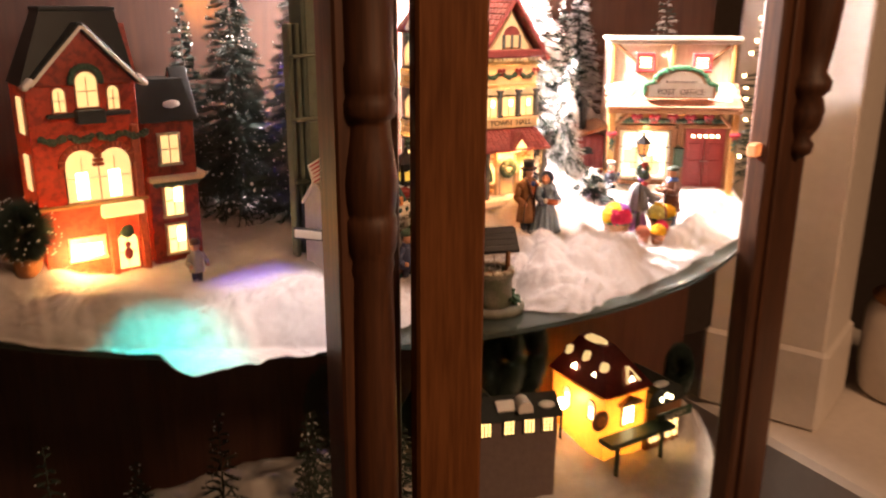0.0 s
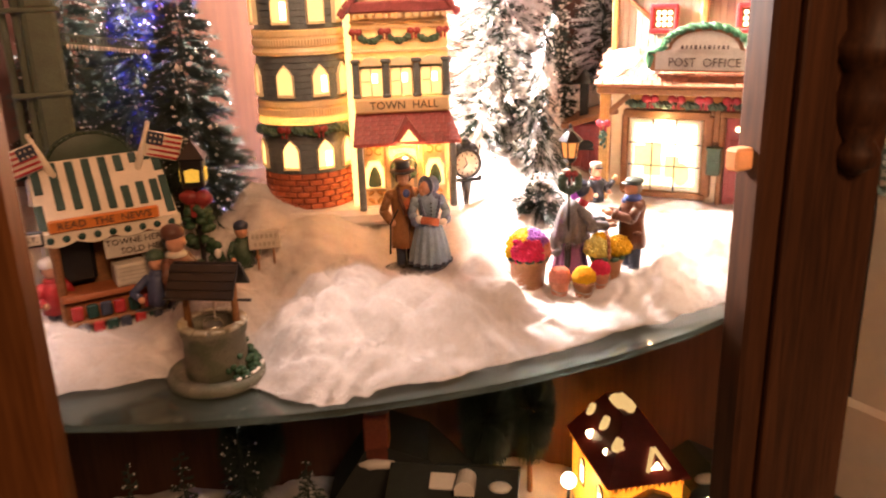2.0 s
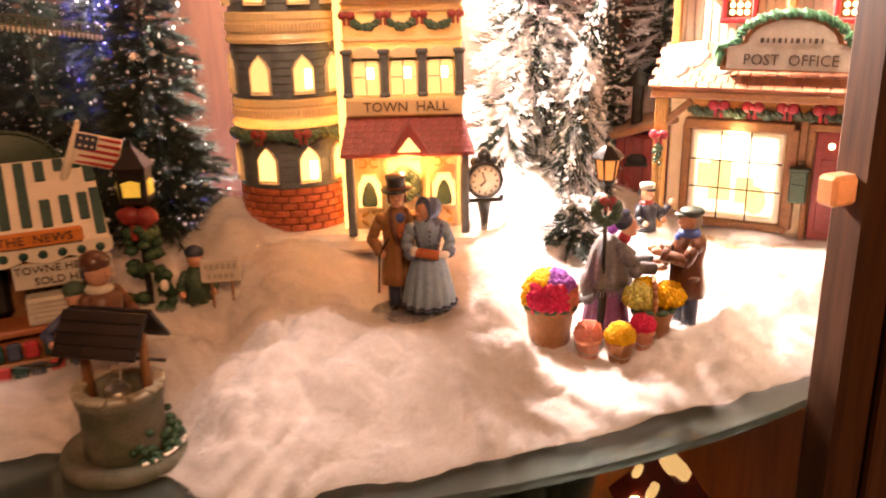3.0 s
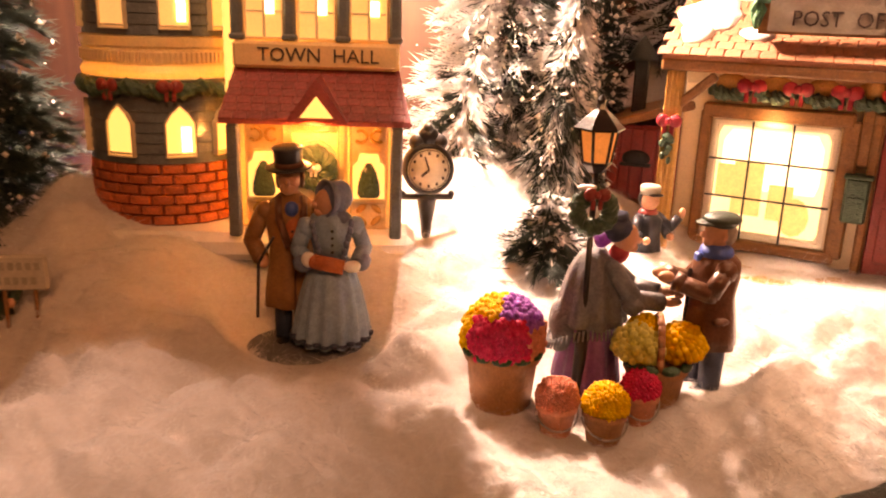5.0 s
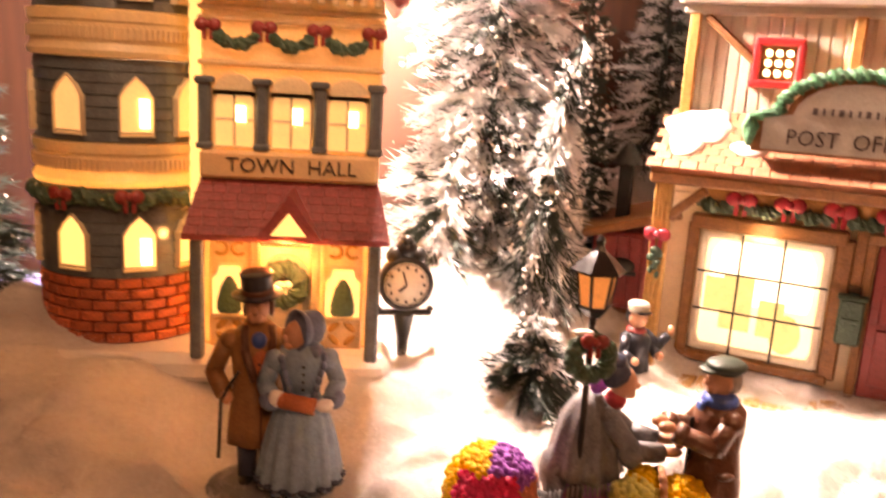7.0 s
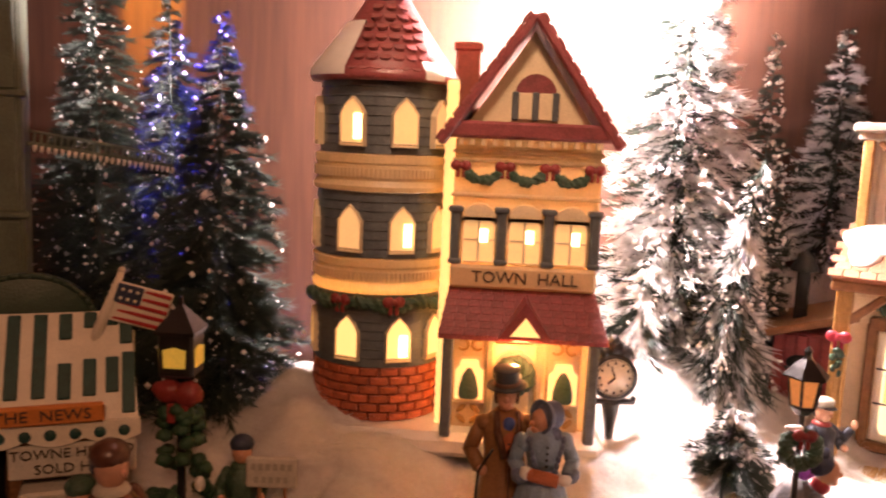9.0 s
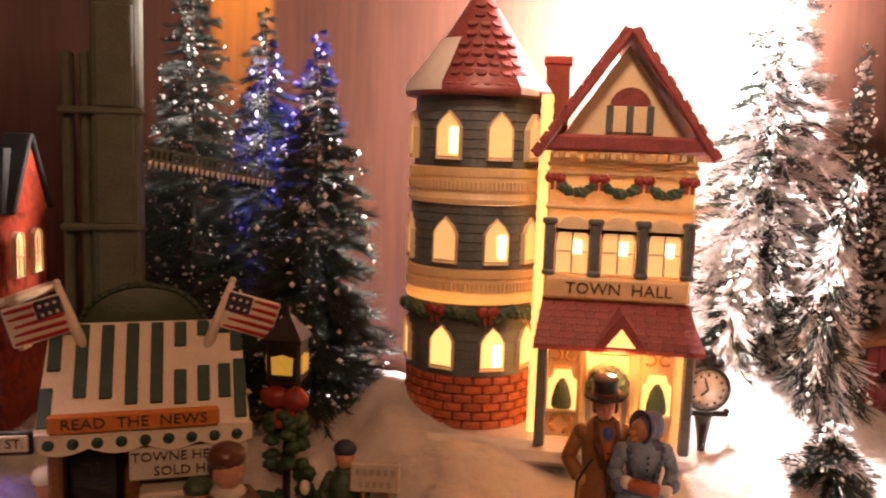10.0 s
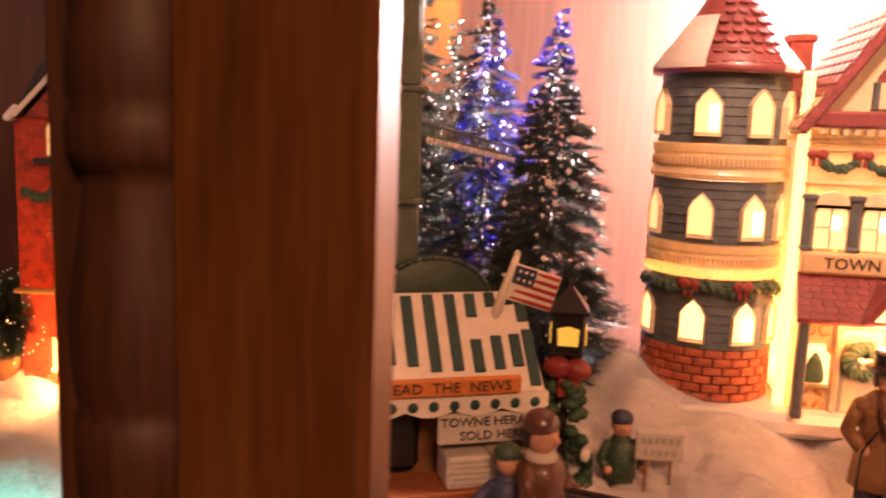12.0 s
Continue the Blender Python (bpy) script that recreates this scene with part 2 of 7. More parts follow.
CLEARPLASTIC = mat("yellowed_clear_plastic", (0.75, 0.45, 0.25), 0.25, 0.1, 100, 0.1, through_light=0.5)

# ---- building kit ----


class Kit:
    """Collects shapes into one mesh."""

    def __init__(self):
        self.v, self.f, self.m, self.s = [], [], [], []

    def add(self, verts, faces, slot=0, smooth=False, at=None):
        o = len(self.v)
        self.v += [tuple(at @ Vector(p)) for p in verts] if at is not None else [tuple(p) for p in verts]
        self.f += [tuple(o + i for i in f) for f in faces]
        self.m += [slot] * len(faces)
        self.s += [smooth] * len(faces)
        return self

    def box(self, c, size, b=0.0006, slot=0, at=None):
        h = [s / 2 for s in size]
        b = min(b, min(h) * 0.6)
        vs, idx = [], {}
        for sx in (-1, 1):
            for sy in (-1, 1):
                for sz in (-1, 1):
                    for ax in range(3):
                        p = [sx * h[0], sy * h[1], sz * h[2]]
                        for o in range(3):
                            if o != ax:
                                p[o] -= (sx, sy, sz)[o] * b
                        idx[sx, sy, sz, ax] = len(vs)
                        vs.append((c[0] + p[0], c[1] + p[1], c[2] + p[2]))
        fs = []
        for ax in range(3):
            o1, o2 = (ax + 1) % 3, (ax + 2) % 3
            for s in (-1, 1):
                ring = []
                for a, d in ((-1, -1), (1, -1), (1, 1), (-1, 1)):
                    k = [0, 0, 0]
                    k[ax], k[o1], k[o2] = s, a, d
                    ring.append(idx[(*k, ax)])
                fs.append(ring if s > 0 else ring[::-1])
            for a in (-1, 1):
                for d in (-1, 1):
                    k0, k1 = [0, 0, 0], [0, 0, 0]
                    k0[o1], k0[o2], k0[ax] = a, d, -1
                    k1[o1], k1[o2], k1[ax] = a, d, 1
                    q = [idx[(*k0, o1)], idx[(*k1, o1)], idx[(*k1, o2)], idx[(*k0, o2)]]
                    fs.append(q if a * d < 0 else q[::-1])
        for sx in (-1, 1):
            for sy in (-1, 1):
                for sz in (-1, 1):
                    t = [idx[sx, sy, sz, 0], idx[sx, sy, sz, 1], idx[sx, sy, sz, 2]]
                    fs.append(t if sx * sy * sz > 0 else t[::-1])
        return self.add(vs, fs, slot, False, at)

    def prism(self, pts, y0, y1, slot=0, at=None, smooth=False):
        """A flat outline in x and z, from y0 (front) to y1 (back), the outline counterclockwise seen from the front."""
        n = len(pts)
        vs = [(x, y0, z) for x, z in pts] + [(x, y1, z) for x, z in pts]
        fs = [tuple(range(n)), tuple(range(2 * n - 1, n - 1, -1))] + [(i, n + i, n + (i + 1) % n, (i + 1) % n) for i in range(n)]
        return self.add(vs, fs, slot, smooth, at)

    def lathe(self, profile, c=(0, 0, 0), seg=20, slot=0, sx=1.0, sy=1.0, a0=0.0, a1=360.0, smooth=True, at=None, caps=True):
        full = abs(a1 - a0) >= 359.9
        n = seg if full else seg + 1
        vs, fs = [], []
        for r, z in profile:
            for i in range(n):
                a = radians(a0 + (a1 - a0) * i / seg)
                vs.append((c[0] + sx * r * math.cos(a), c[1] + sy * r * math.sin(a), c[2] + z))
        for j in range(len(profile) - 1):
            for i in range(seg):
                k = (i + 1) % n
                fs.append((j * n + i, j * n + k, (j + 1) * n + k, (j + 1) * n + i))
        if full and caps:
            fs += [tuple(range(n - 1, -1, -1)), tuple(range((len(profile) - 1) * n, len(profile) * n))]
        return self.add(vs, fs, slot, smooth, at)

    def rod(self, p0, p1, r0, r1=None, seg=8, slot=0, smooth=True):
        p0, p1 = Vector(p0), Vector(p1)
        r1 = r0 if r1 is None else r1
        d = p1 - p0
        at = Matrix.Translation(p0) @ d.to_track_quat("Z", "Y").to_matrix().to_4x4()
        return self.lathe([(r0, 0), (r1, d.length)], seg=seg, slot=slot, smooth=smooth, at=at)

    def chain(self, pts, r, seg=7, slot=0):
        for a, b in zip(pts, pts[1:]):
            self.rod(a, b, r, r, seg, slot)
        for p in pts[1:-1]:
            self.ball(p, (r, r, r), 6, 4, slot)
        return self

    def ball(self, c, r, nu=14, nv=9, slot=0, rough=0.0, at=None, rough_scale=150.0):
        vs, fs = [(c[0], c[1], c[2] - r[2])], []
        for j in range(1, nv):
            p = math.pi * j / nv
            for i in range(nu):
                a = 2 * math.pi * i / nu
                w = Vector((math.sin(p) * math.cos(a), math.sin(p) * math.sin(a), -math.cos(p)))
                k = 1.0
                if rough:
                    q = Vector(c) + Vector((w.x * r[0], w.y * r[1], w.z * r[2]))
                    k += rough * noise.noise(q * rough_scale)
                vs.append((c[0] + r[0] * w.x * k, c[1] + r[1] * w.y * k, c[2] + r[2] * w.z * k))
        vs.append((c[0], c[1], c[2] + r[2]))
        top = len(vs) - 1
        for i in range(nu):
            k = (i + 1) % nu
            fs.append((0, 1 + k, 1 + i))
            fs.append((top, 1 + (nv - 2) * nu + i, 1 + (nv - 2) * nu + k))
            for j in range(nv - 2):
                fs.append((1 + j * nu + i, 1 + j * nu + k, 1 + (j + 1) * nu + k, 1 + (j + 1) * nu + i))
        return self.add(vs, fs, slot, True, at)

    def mesh(self, name, mats):
        me = bpy.data.meshes.new(name)
        me.from_pydata(self.v, [], self.f)
        for m in mats if isinstance(mats, (list, tuple)) else [mats]:
            me.materials.append(m)
        me.polygons.foreach_set("material_index", self.m)
        me.polygons.foreach_set("use_smooth", self.s)
        me.update()
        return me


def thing(name, label, category, at=None, group="", kind=""):
    e = new(name)
    e.empty_display_size = 0.02
    if at is not None:
        e.matrix_world = at
    return tagged(e, label, category, group, kind)


def part(name, kit, mats, parent, label=""):
    ob = new(name, kit if isinstance(kit, bpy.types.Mesh) else kit.mesh(name, mats))
    ob.parent = parent
    if label:
        ob["label"] = label
    return ob


def solo(name, kit, mats, label, category, at=None, group="", kind=""):
    ob = new(name, kit.mesh(name, mats))
    if at is not None:
        ob.matrix_world = at
    return tagged(ob, label, category, group, kind)


def setting(name, kit, mats, label):
    return tagged(new(name, kit.mesh(name, mats)), label, name.split("_")[0], "", "structure")


def lettering(text, size, m, parent, at, depth=0.0004, name="lettering", squeeze=1.0):
    """Raised letters, centred, standing in the xz plane and facing -y."""
    cu = bpy.data.curves.new("letters", "FONT")
    cu.body, cu.size, cu.extrude, cu.align_x, cu.align_y = text, size, depth, "CENTER", "CENTER"
    cu.resolution_u = 2
    tmp = bpy.data.objects.new("letters", cu)
    scene.collection.objects.link(tmp)
    bpy.context.view_layer.update()
    me = bpy.data.meshes.new_from_object(tmp.evaluated_get(bpy.context.evaluated_depsgraph_get()))
    bpy.data.objects.remove(tmp)
    me.materials.clear()
    me.materials.append(m)
    me.transform(at @ Matrix.Rotation(radians(90), 4, "X") @ Matrix.Diagonal((squeeze, 1, 1, 1)))
    ob = new(name, me)
    ob.parent = parent
    return ob


def T(x, y, z, rz=0.0):
    return Matrix.Translation((x, y, z)) @ Matrix.Rotation(radians(rz), 4, "Z")


def arch(w, h, pointed=False, n=8, x=0.0, z=0.0):
    """An arched outline of width w and height h, standing on z."""
    r = w / 2
    if pointed:
        top = [(x + r, z + h - r * 1.25), (x + r * 0.62, z + h - r * 0.6), (x, z + h), (x - r * 0.62, z + h - r * 0.6), (x - r, z + h - r * 1.25)]
    else:
        top = [(x + r * math.cos(math.pi * i / n), z + h - r + r * math.sin(math.pi * i / n)) for i in range(n + 1)]
    return [(x - r, z), (x + r, z)] + top


def rect(x0, z0, x1, z1):
    return [(x0, z0), (x1, z0), (x1, z1), (x0, z1)]


# ---- cabinet and room ----
SHELF_Z, CX, CY, RAD = 1.225, 0.42, 1.195, 0.635


def front(x):
    """The bowed front line of the shelves."""
    return CY - math.sqrt(max(RAD * RAD - (x - CX) ** 2, 0.0001))


def shelf(name, z, label, x0=-0.16, x1=0.99, inset=0.0, thick=0.0048, m=None):
    xs = np.linspace(x0, x1, 70)
    line = [(x, max(front(x) + inset, 0.3)) for x in xs] + [(x1, 1.02), (x0, 1.02)]
    k, n = Kit(), len(line)
    vs = [(x, y, z) for x, y in line] + [(x, y, z - thick) for x, y in line]
    k.add(vs, [tuple(range(n)), tuple(range(2 * n - 1, n - 1, -1))] + [(n + i, n + (i + 1) % n, (i + 1) % n, i) for i in range(n)])
    ob = setting(name, k, m or GLASS_EDGE, label)
    ob.visible_shadow = False
    return ob


shelf("shelf_upper", SHELF_Z, "clear glass shelf with a bowed greenish front edge")
shelf("shelf_lower", 0.83, "lower glass shelf with a bowed front edge")

setting("wall_back", Kit().box((0.41, 1.035, 1.20), (1.30, 0.02, 1.7), 0.001), BACK, "warm reddish wood veneer back of the cabinet")
setting("wall_left", Kit().box((-0.24, 0.90, 1.20), (0.02, 0.25, 1.7), 0.001), BACK, "reddish wood side of the cabinet")
setting("ceiling", Kit().box((0.41, 0.80, 1.80), (1.34, 0.60, 0.03), 0.002), OAK_X, "stained wooden top of the cabinet")
setting("floor_cabinet", Kit().box((0.41, 0.80, 0.40), (1.34, 0.60, 0.03), 0.002), OAK_X, "stained wooden bottom of the cabinet")


TURNED = [(0.020, 0.0), (0.020, 0.30), (0.0215, 0.31), (0.0215, 0.33), (0.018, 0.345), (0.0190, 0.40), (0.0205, 0.55), (0.0200, 0.72), (0.0185, 0.845), (0.0175, 0.880), (0.0190, 0.888), (0.0180, 0.895),
          (0.0210, 0.903), (0.0215, 0.916), (0.0212, 0.926), (0.0196, 0.928), (0.0204, 0.932), (0.0216, 0.942), (0.0220, 0.955), (0.0205, 0.968), (0.0184, 0.982), (0.0172, 0.994), (0.0174, 0.998),
          (0.0205, 1.000), (0.0216, 1.004), (0.0216, 1.012), (0.0200, 1.016), (0.0208, 1.019), (0.0212, 1.036), (0.0200, 1.040), (0.0206, 1.10), (0.0206, 1.36), (0.0215, 1.38)]


def post_middle():
    e = thing("cabinet_post", "dark stained oak cabinet post with a turned column", "cabinet post", T(0.234, 0.553, 0.42))
    part("backing", Kit().box((0.001, 0.0115, 0.69), (0.050, 0.037, 1.38), 0.002), OAK_DARK, e)
    part("turned_column", Kit().lathe(TURNED, c=(0.003, 0, 0), seg=32), OAK_DARK, e, "turned dark oak half column")
    tagged(e, kind="structure")


def door_stile():
    e = thing("door_stile", "flat dark oak stile of the glazed cabinet door", "door stile", T(0.2885, 0.521, 0.42, -8))
    part("stile", Kit().box((0, 0.004, 0.69), (0.055, 0.018, 1.38), 0.0025), OAK, e)
    tagged(e, kind="structure")


def post_right():
    e = thing("cabinet_post", "dark stained oak corner post with carved front", "cabinet post", T(0.741, 0.622, 0.42, 20))
    part("inner_board", Kit().box((0.012, 0.010, 0.69), (0.024, 0.024, 1.38), 0.003), OAK_DARK, e)
    part("outer_board", Kit().box((0.075, 0.012, 0.69), (0.100, 0.026, 1.38), 0.003), OAK_DARK, e)
    part("bead", Kit().box((0.027, -0.003, 0.69), (0.005, 0.006, 1.38), 0.0015), OAK_DARK, e)
    part("carved_corbel", Kit().lathe([(0.004, 0.905), (0.014, 0.912), (0.016, 0.922), (0.011, 0.930), (0.020, 0.945), (0.023, 0.962), (0.019, 0.978), (0.026, 0.985), (0.027, 0.995), (0.020, 1.005), (0.024, 1.03), (0.028, 1.08), (0.026, 1.20), (0.028, 1.38)], c=(0.088, -0.004, 0), seg=28), OAK_DARK, e, "carved dark oak corbel")
    part("shelf_clip", Kit().box((-0.006, 0.012, 0.925), (0.016, 0.012, 0.015), 0.002), CLEARPLASTIC, e, "yellowed clear plastic shelf clip")
    tagged(e, kind="structure")


post_middle()
door_stile()
post_right()

# curved pane of the left bay
kit = Kit()
xs = np.linspace(-0.16, 0.212, 16)
vs = [(x, front(x) - 0.03, z) for z in (0.45, 1.78) for x in xs]
kit.add(vs, [(i, i + 1, 17 + i, 16 + i) for i in range(15)], smooth=True)
pane = setting("window_1", kit, PANE, "bowed clear glass pane of the cabinet")
pane.visible_shadow = False

# room
setting("floor", Kit().box((0.5, 0.0, -0.01), (6.0, 5.2, 0.02), 0.001), FLOORWOOD, "dark wooden room floor")
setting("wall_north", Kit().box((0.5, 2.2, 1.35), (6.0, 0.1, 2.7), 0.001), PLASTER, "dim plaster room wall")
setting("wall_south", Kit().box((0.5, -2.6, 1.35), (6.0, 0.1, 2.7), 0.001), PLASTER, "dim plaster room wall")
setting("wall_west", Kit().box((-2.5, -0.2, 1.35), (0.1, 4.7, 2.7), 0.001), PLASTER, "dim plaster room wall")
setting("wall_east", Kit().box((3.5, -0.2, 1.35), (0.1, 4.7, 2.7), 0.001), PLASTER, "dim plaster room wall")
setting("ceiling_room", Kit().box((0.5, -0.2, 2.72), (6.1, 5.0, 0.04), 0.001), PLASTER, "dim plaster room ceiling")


JAR = (1.475, 0.845)


def white_pillar():
    e = thing("pillar", "white painted square pillar with a stepped plinth on a ledge", "pillar", T(1.238, 0.963, 0.0, -65))
    part("shaft", Kit().box((0, 0, 1.80), (0.20, 0.20, 1.76), 0.004), WHITEPAINT, e)
    part("plinth", Kit().box((0, 0, 0.855), (0.215, 0.215, 0.15), 0.008), WHITEPAINT, e)
    tagged(e, kind="structure")
    setting("trim_ledge", Kit().box((1.40, 0.90, 0.39), (0.60, 0.75, 0.78), 0.01), WHITEPAINT, "white painted ledge under the pillar")


white_pillar()


def ceramic_jar():
    e = thing("ceramic_jar", "cream ceramic jar with a dark curved mark on a ledge", "jar", T(JAR[0], JAR[1], 0.78, -30))
    part("body", Kit().lathe([(0.075, 0), (0.088, 0.01), (0.095, 0.08), (0.093, 0.16), (0.080, 0.185), (0.070, 0.19)], seg=32), WHITEPAINT, e)
    part("lid", Kit().lathe([(0.084, 0.188), (0.086, 0.196), (0.040, 0.212), (0.012, 0.216), (0.012, 0.228), (0.002, 0.232)], seg=28), TIMBER, e, "brown wooden lid")
    arc = [Vector((0.030 * math.cos(a), -0.0955 + 0.004 * abs(math.cos(a)), 0.105 + 0.028 * math.sin(a))) for a in np.linspace(math.pi * 1.05, math.pi * 1.95, 9)]
    part("painted_mark", Kit().chain(arc, 0.004, 7), BLACK, e, "dark painted curve")


ceramic_jar()

# ---- cotton snow ----
SPOTS = [(0.44, 0.80, 1.278), (0.53, 0.79, 1.280), (0.53, 0.86, 1.285), (0.44, 0.90, 1.285), (0.08, 0.79, 1.252), (0.014, 0.80, 1.272), (-0.05, 0.82, 1.27), (0.14, 0.80, 1.252),
         (0.80, 0.80, 1.250), (0.87, 0.77, 1.249), (0.75, 0.83, 1.251), (0.64, 0.68, 1.236), (0.60, 0.69, 1.236), (0.69, 0.69, 1.245), (0.52, 0.74, 1.237), (0.54, 0.72, 1.240), (0.515, 0.765, 1.2385), (0.54, 0.755, 1.240), (0.495, 0.745, 1.239),
         (0.579, 0.815, 1.269), (0.603, 0.865, 1.302), (0.632, 0.905, 1.300), (0.612, 0.825, 1.281), (0.66, 0.82, 1.252), (0.405, 0.800, 1.290), (0.425, 0.775, 1.271), (0.395, 0.835, 1.298), (0.37, 0.79, 1.262), (0.30, 0.69, 1.234), (0.35, 0.74, 1.240), (0.40, 0.75, 1.248), (0.36, 0.85, 1.255),
         (0.385, 0.950, 1.236), (0.420, 0.970, 1.236), (0.400, 0.915, 1.245), (0.25, 0.80, 1.262), (0.17, 0.76, 1.246), (0.45, 0.66, 1.243), (0.38, 0.60, 1.226), (0.50, 0.60, 1.244), (0.60, 0.61, 1.236), (0.70, 0.64, 1.240), (0.30, 0.62, 1.238),
         (0.10, 0.66, 1.250), (0.20, 0.625, 1.268), (0.15, 0.62, 1.252), (0.0, 0.76, 1.246), (0.90, 0.72, 1.262), (0.80, 0.67, 1.245), (0.7, 0.93, 1.27), (0.705, 0.995, 1.350), (0.755, 0.985, 1.362), (0.82, 0.99, 1.33), (0.75, 0.92, 1.26), (0.9, 0.95, 1.26), (0.0, 1.0, 1.26), (0.2, 1.0, 1.27)]
SP = np.array(SPOTS)


def snow_z(x, y):
    d = (SP[:, 0] - x) ** 2 + (SP[:, 1] - y) ** 2 + 2e-4
    w = 1 / d ** 1.5
    return float((w * SP[:, 2]).sum() / w.sum())


def fluff(x, y):
    """Cotton puffs: rounded lumps of three sizes with soft creases between them."""
    v = Vector((x, y * 1.25, 0))
    w = v + Vector((noise.noise(v * 18), noise.noise(v * 18 + Vector((7, 3, 0))), 0)) * 0.016
    h = 0.0
    for scale, tall in ((15, 0.0200), (38, 0.0115), (92, 0.0036), (210, 0.0009)):
        d = noise.voronoi(w * scale + Vector((3, 1, 0.5)))[0][0]
        h += tall * (0.62 - min(1.0, d) ** 1.6)
    return h + 0.0009 * noise.noise(w * 260) + 0.006 * noise.noise(v * 9)


# where things stand the batting lies flat: x, y, radius
STANDS = [(0.635, 0.690, 0.050), (0.685, 0.705, 0.020), (0.527, 0.749, 0.036), (0.384, 0.612, 0.034), (0.310, 0.695, 0.048), (0.579, 0.822, 0.012), (0.345, 0.690, 0.02), (0.147, 0.746, 0.012)]


def snow_line(x):
    """The ragged front edge of the batting: drawn back behind the well, pulled to the edge in the middle, a strip of glass bare on the right."""
    gap = float(np.interp(x, (0.24, 0.28, 0.31, 0.345, 0.395, 0.425, 0.45, 0.51, 0.55, 0.62, 0.70, 0.76), (0.009, 0.024, 0.038, 0.054, 0.046, 0.016, 0.004, 0.006, 0.016, 0.022, 0.018, 0.007)))
    rag = 0.005 * noise.noise(Vector((x * 17, 8, 0))) + 0.004 * noise.noise(Vector((x * 47, 8, 0))) + 0.0025 * noise.noise(Vector((x * 110, 4, 0)))
    return front(x) + max(0.003, gap + rag)


def snow_top(x, y):
    edge = min(1.0, max(0.0, (y - max(front(x) + 0.004, snow_line(x) - 0.002)) / 0.045))
    calm = 0.45 + 1.15 * max(0.0, min(1.0, (0.78 - y) / 0.10))
    calm *= 0.45 + 0.55 * max(0.0, min(1.0, (x - 0.24) / 0.06))
    for sx, sy, r in STANDS:
        d = math.hypot(x - sx, y - sy)
        calm *= min(1.0, max(0.06, (d - r * 0.75) / (r * 0.6)))
    z = SHELF_Z + 0.0012 + max(0.0, snow_z(x, y) - SHELF_Z + fluff(x, y) * calm) * edge ** 0.7
    over = front(x) - y
    return z if over < 0 else SHELF_Z + 0.001 + 0.003 * min(1.0, over * 200) - over * 0.6


def tongue(x):
    """How far the batting is pulled forward over the glass's edge: steep on one side, a long slope on the other."""
    up = max(0.0, min(1.0, (x - 0.088) / 0.018))
    down = max(0.0, min(1.0, (0.215 - x) / 0.105))
    return 0.010 * max(0.0, min(1.0, (0.25 - x) / 0.05)) + 0.021 * up * up * (3 - 2 * up) * down + 0.003 * noise.noise(Vector((x * 90, 1, 0))) * up * down


kit = Kit()
NX, NY = 640, 230
vs = []
for j in range(NY + 1):
    for i in range(NX + 1):
        x = -0.15 + 1.13 * i / NX
        y0 = snow_line(x) - tongue(x)
        y = y0 + (1.015 - y0) * (j / NY) ** 1.25
        vs.append((x, y, snow_top(x, y)))
kit.add(vs, [(j * (NX + 1) + i, j * (NX + 1) + i + 1, (j + 1) * (NX + 1) + i + 1, (j + 1) * (NX + 1) + i) for j in range(NY) for i in range(NX)], smooth=True)
UPPER = np.array(vs)
solo("snow_blanket", kit, SNOW, "white cotton batting snow spread over the glass shelf", "snow", kind="stuff")

# loose fibres standing off the batting
gf = np.random.RandomState(8)
NF = 300000
grid = UPPER.reshape(NY + 1, NX + 1, 3)
fi = gf.randint(int(0.10 * NX), int(0.92 * NX), NF)
fj = (NY * 0.78 * gf.rand(NF) ** 1.25).astype(int) + 2
fu, fv = gf.rand(NF, 1), gf.rand(NF, 1)
root = grid[fj, fi] * (1 - fu) * (1 - fv) + grid[fj, fi + 1] * fu * (1 - fv) + grid[fj + 1, fi] * (1 - fu) * fv + grid[fj + 1, fi + 1] * fu * fv
swirl = 9 * np.sin(root[:, 0] * 61) + 7 * np.sin(root[:, 1] * 83 + 2) + gf.randn(NF) * 0.9
way = np.stack([np.cos(swirl), np.sin(swirl), 0.10 + np.abs(gf.randn(NF)) * 0.40], 1)
way /= np.linalg.norm(way, axis=1)[:, None]
FIBRES = (root - way * 0.0010, root + way * (0.0022 + 0.0085 * gf.rand(NF) ** 2)[:, None])

kit = Kit()
xs = np.linspace(-0.15, 0.98, 260)
ys = np.linspace(0, 1, 80)


def heap(x, y):
    h = 0.0
    for hx, hy, r, tall in ((0.105, 0.960, 0.100, 0.050), (0.265, 0.960, 0.090, 0.055), (0.42, 0.985, 0.080, 0.045), (0.665, 0.990, 0.070, 0.05)):
        q = ((x - hx) ** 2 + (y - hy) ** 2) / (r * r)
        h += tall * math.exp(-q) * (1 + 0.25 * noise.noise(Vector((x * 24, y * 24, 5))))
    return h


vs = []
for v in ys:
    for x in xs:
        y = front(x) + 0.01 + (1.015 - front(x)) * v
        vs.append((x, y, 0.842 + heap(x, y) + 0.008 * noise.noise(Vector((x * 14, v * 9, 2))) + 0.004 * noise.noise(Vector((x * 50, v * 30, 2)))))
kit.add(vs, [(j * 260 + i, j * 260 + i + 1, (j + 1) * 260 + i + 1, (j + 1) * 260 + i) for j in range(79) for i in range(259)], smooth=True)
solo("snow_blanket", kit, SNOW, "white cotton batting snow on the lower shelf", "snow", kind="stuff")

# ---- town hall ----


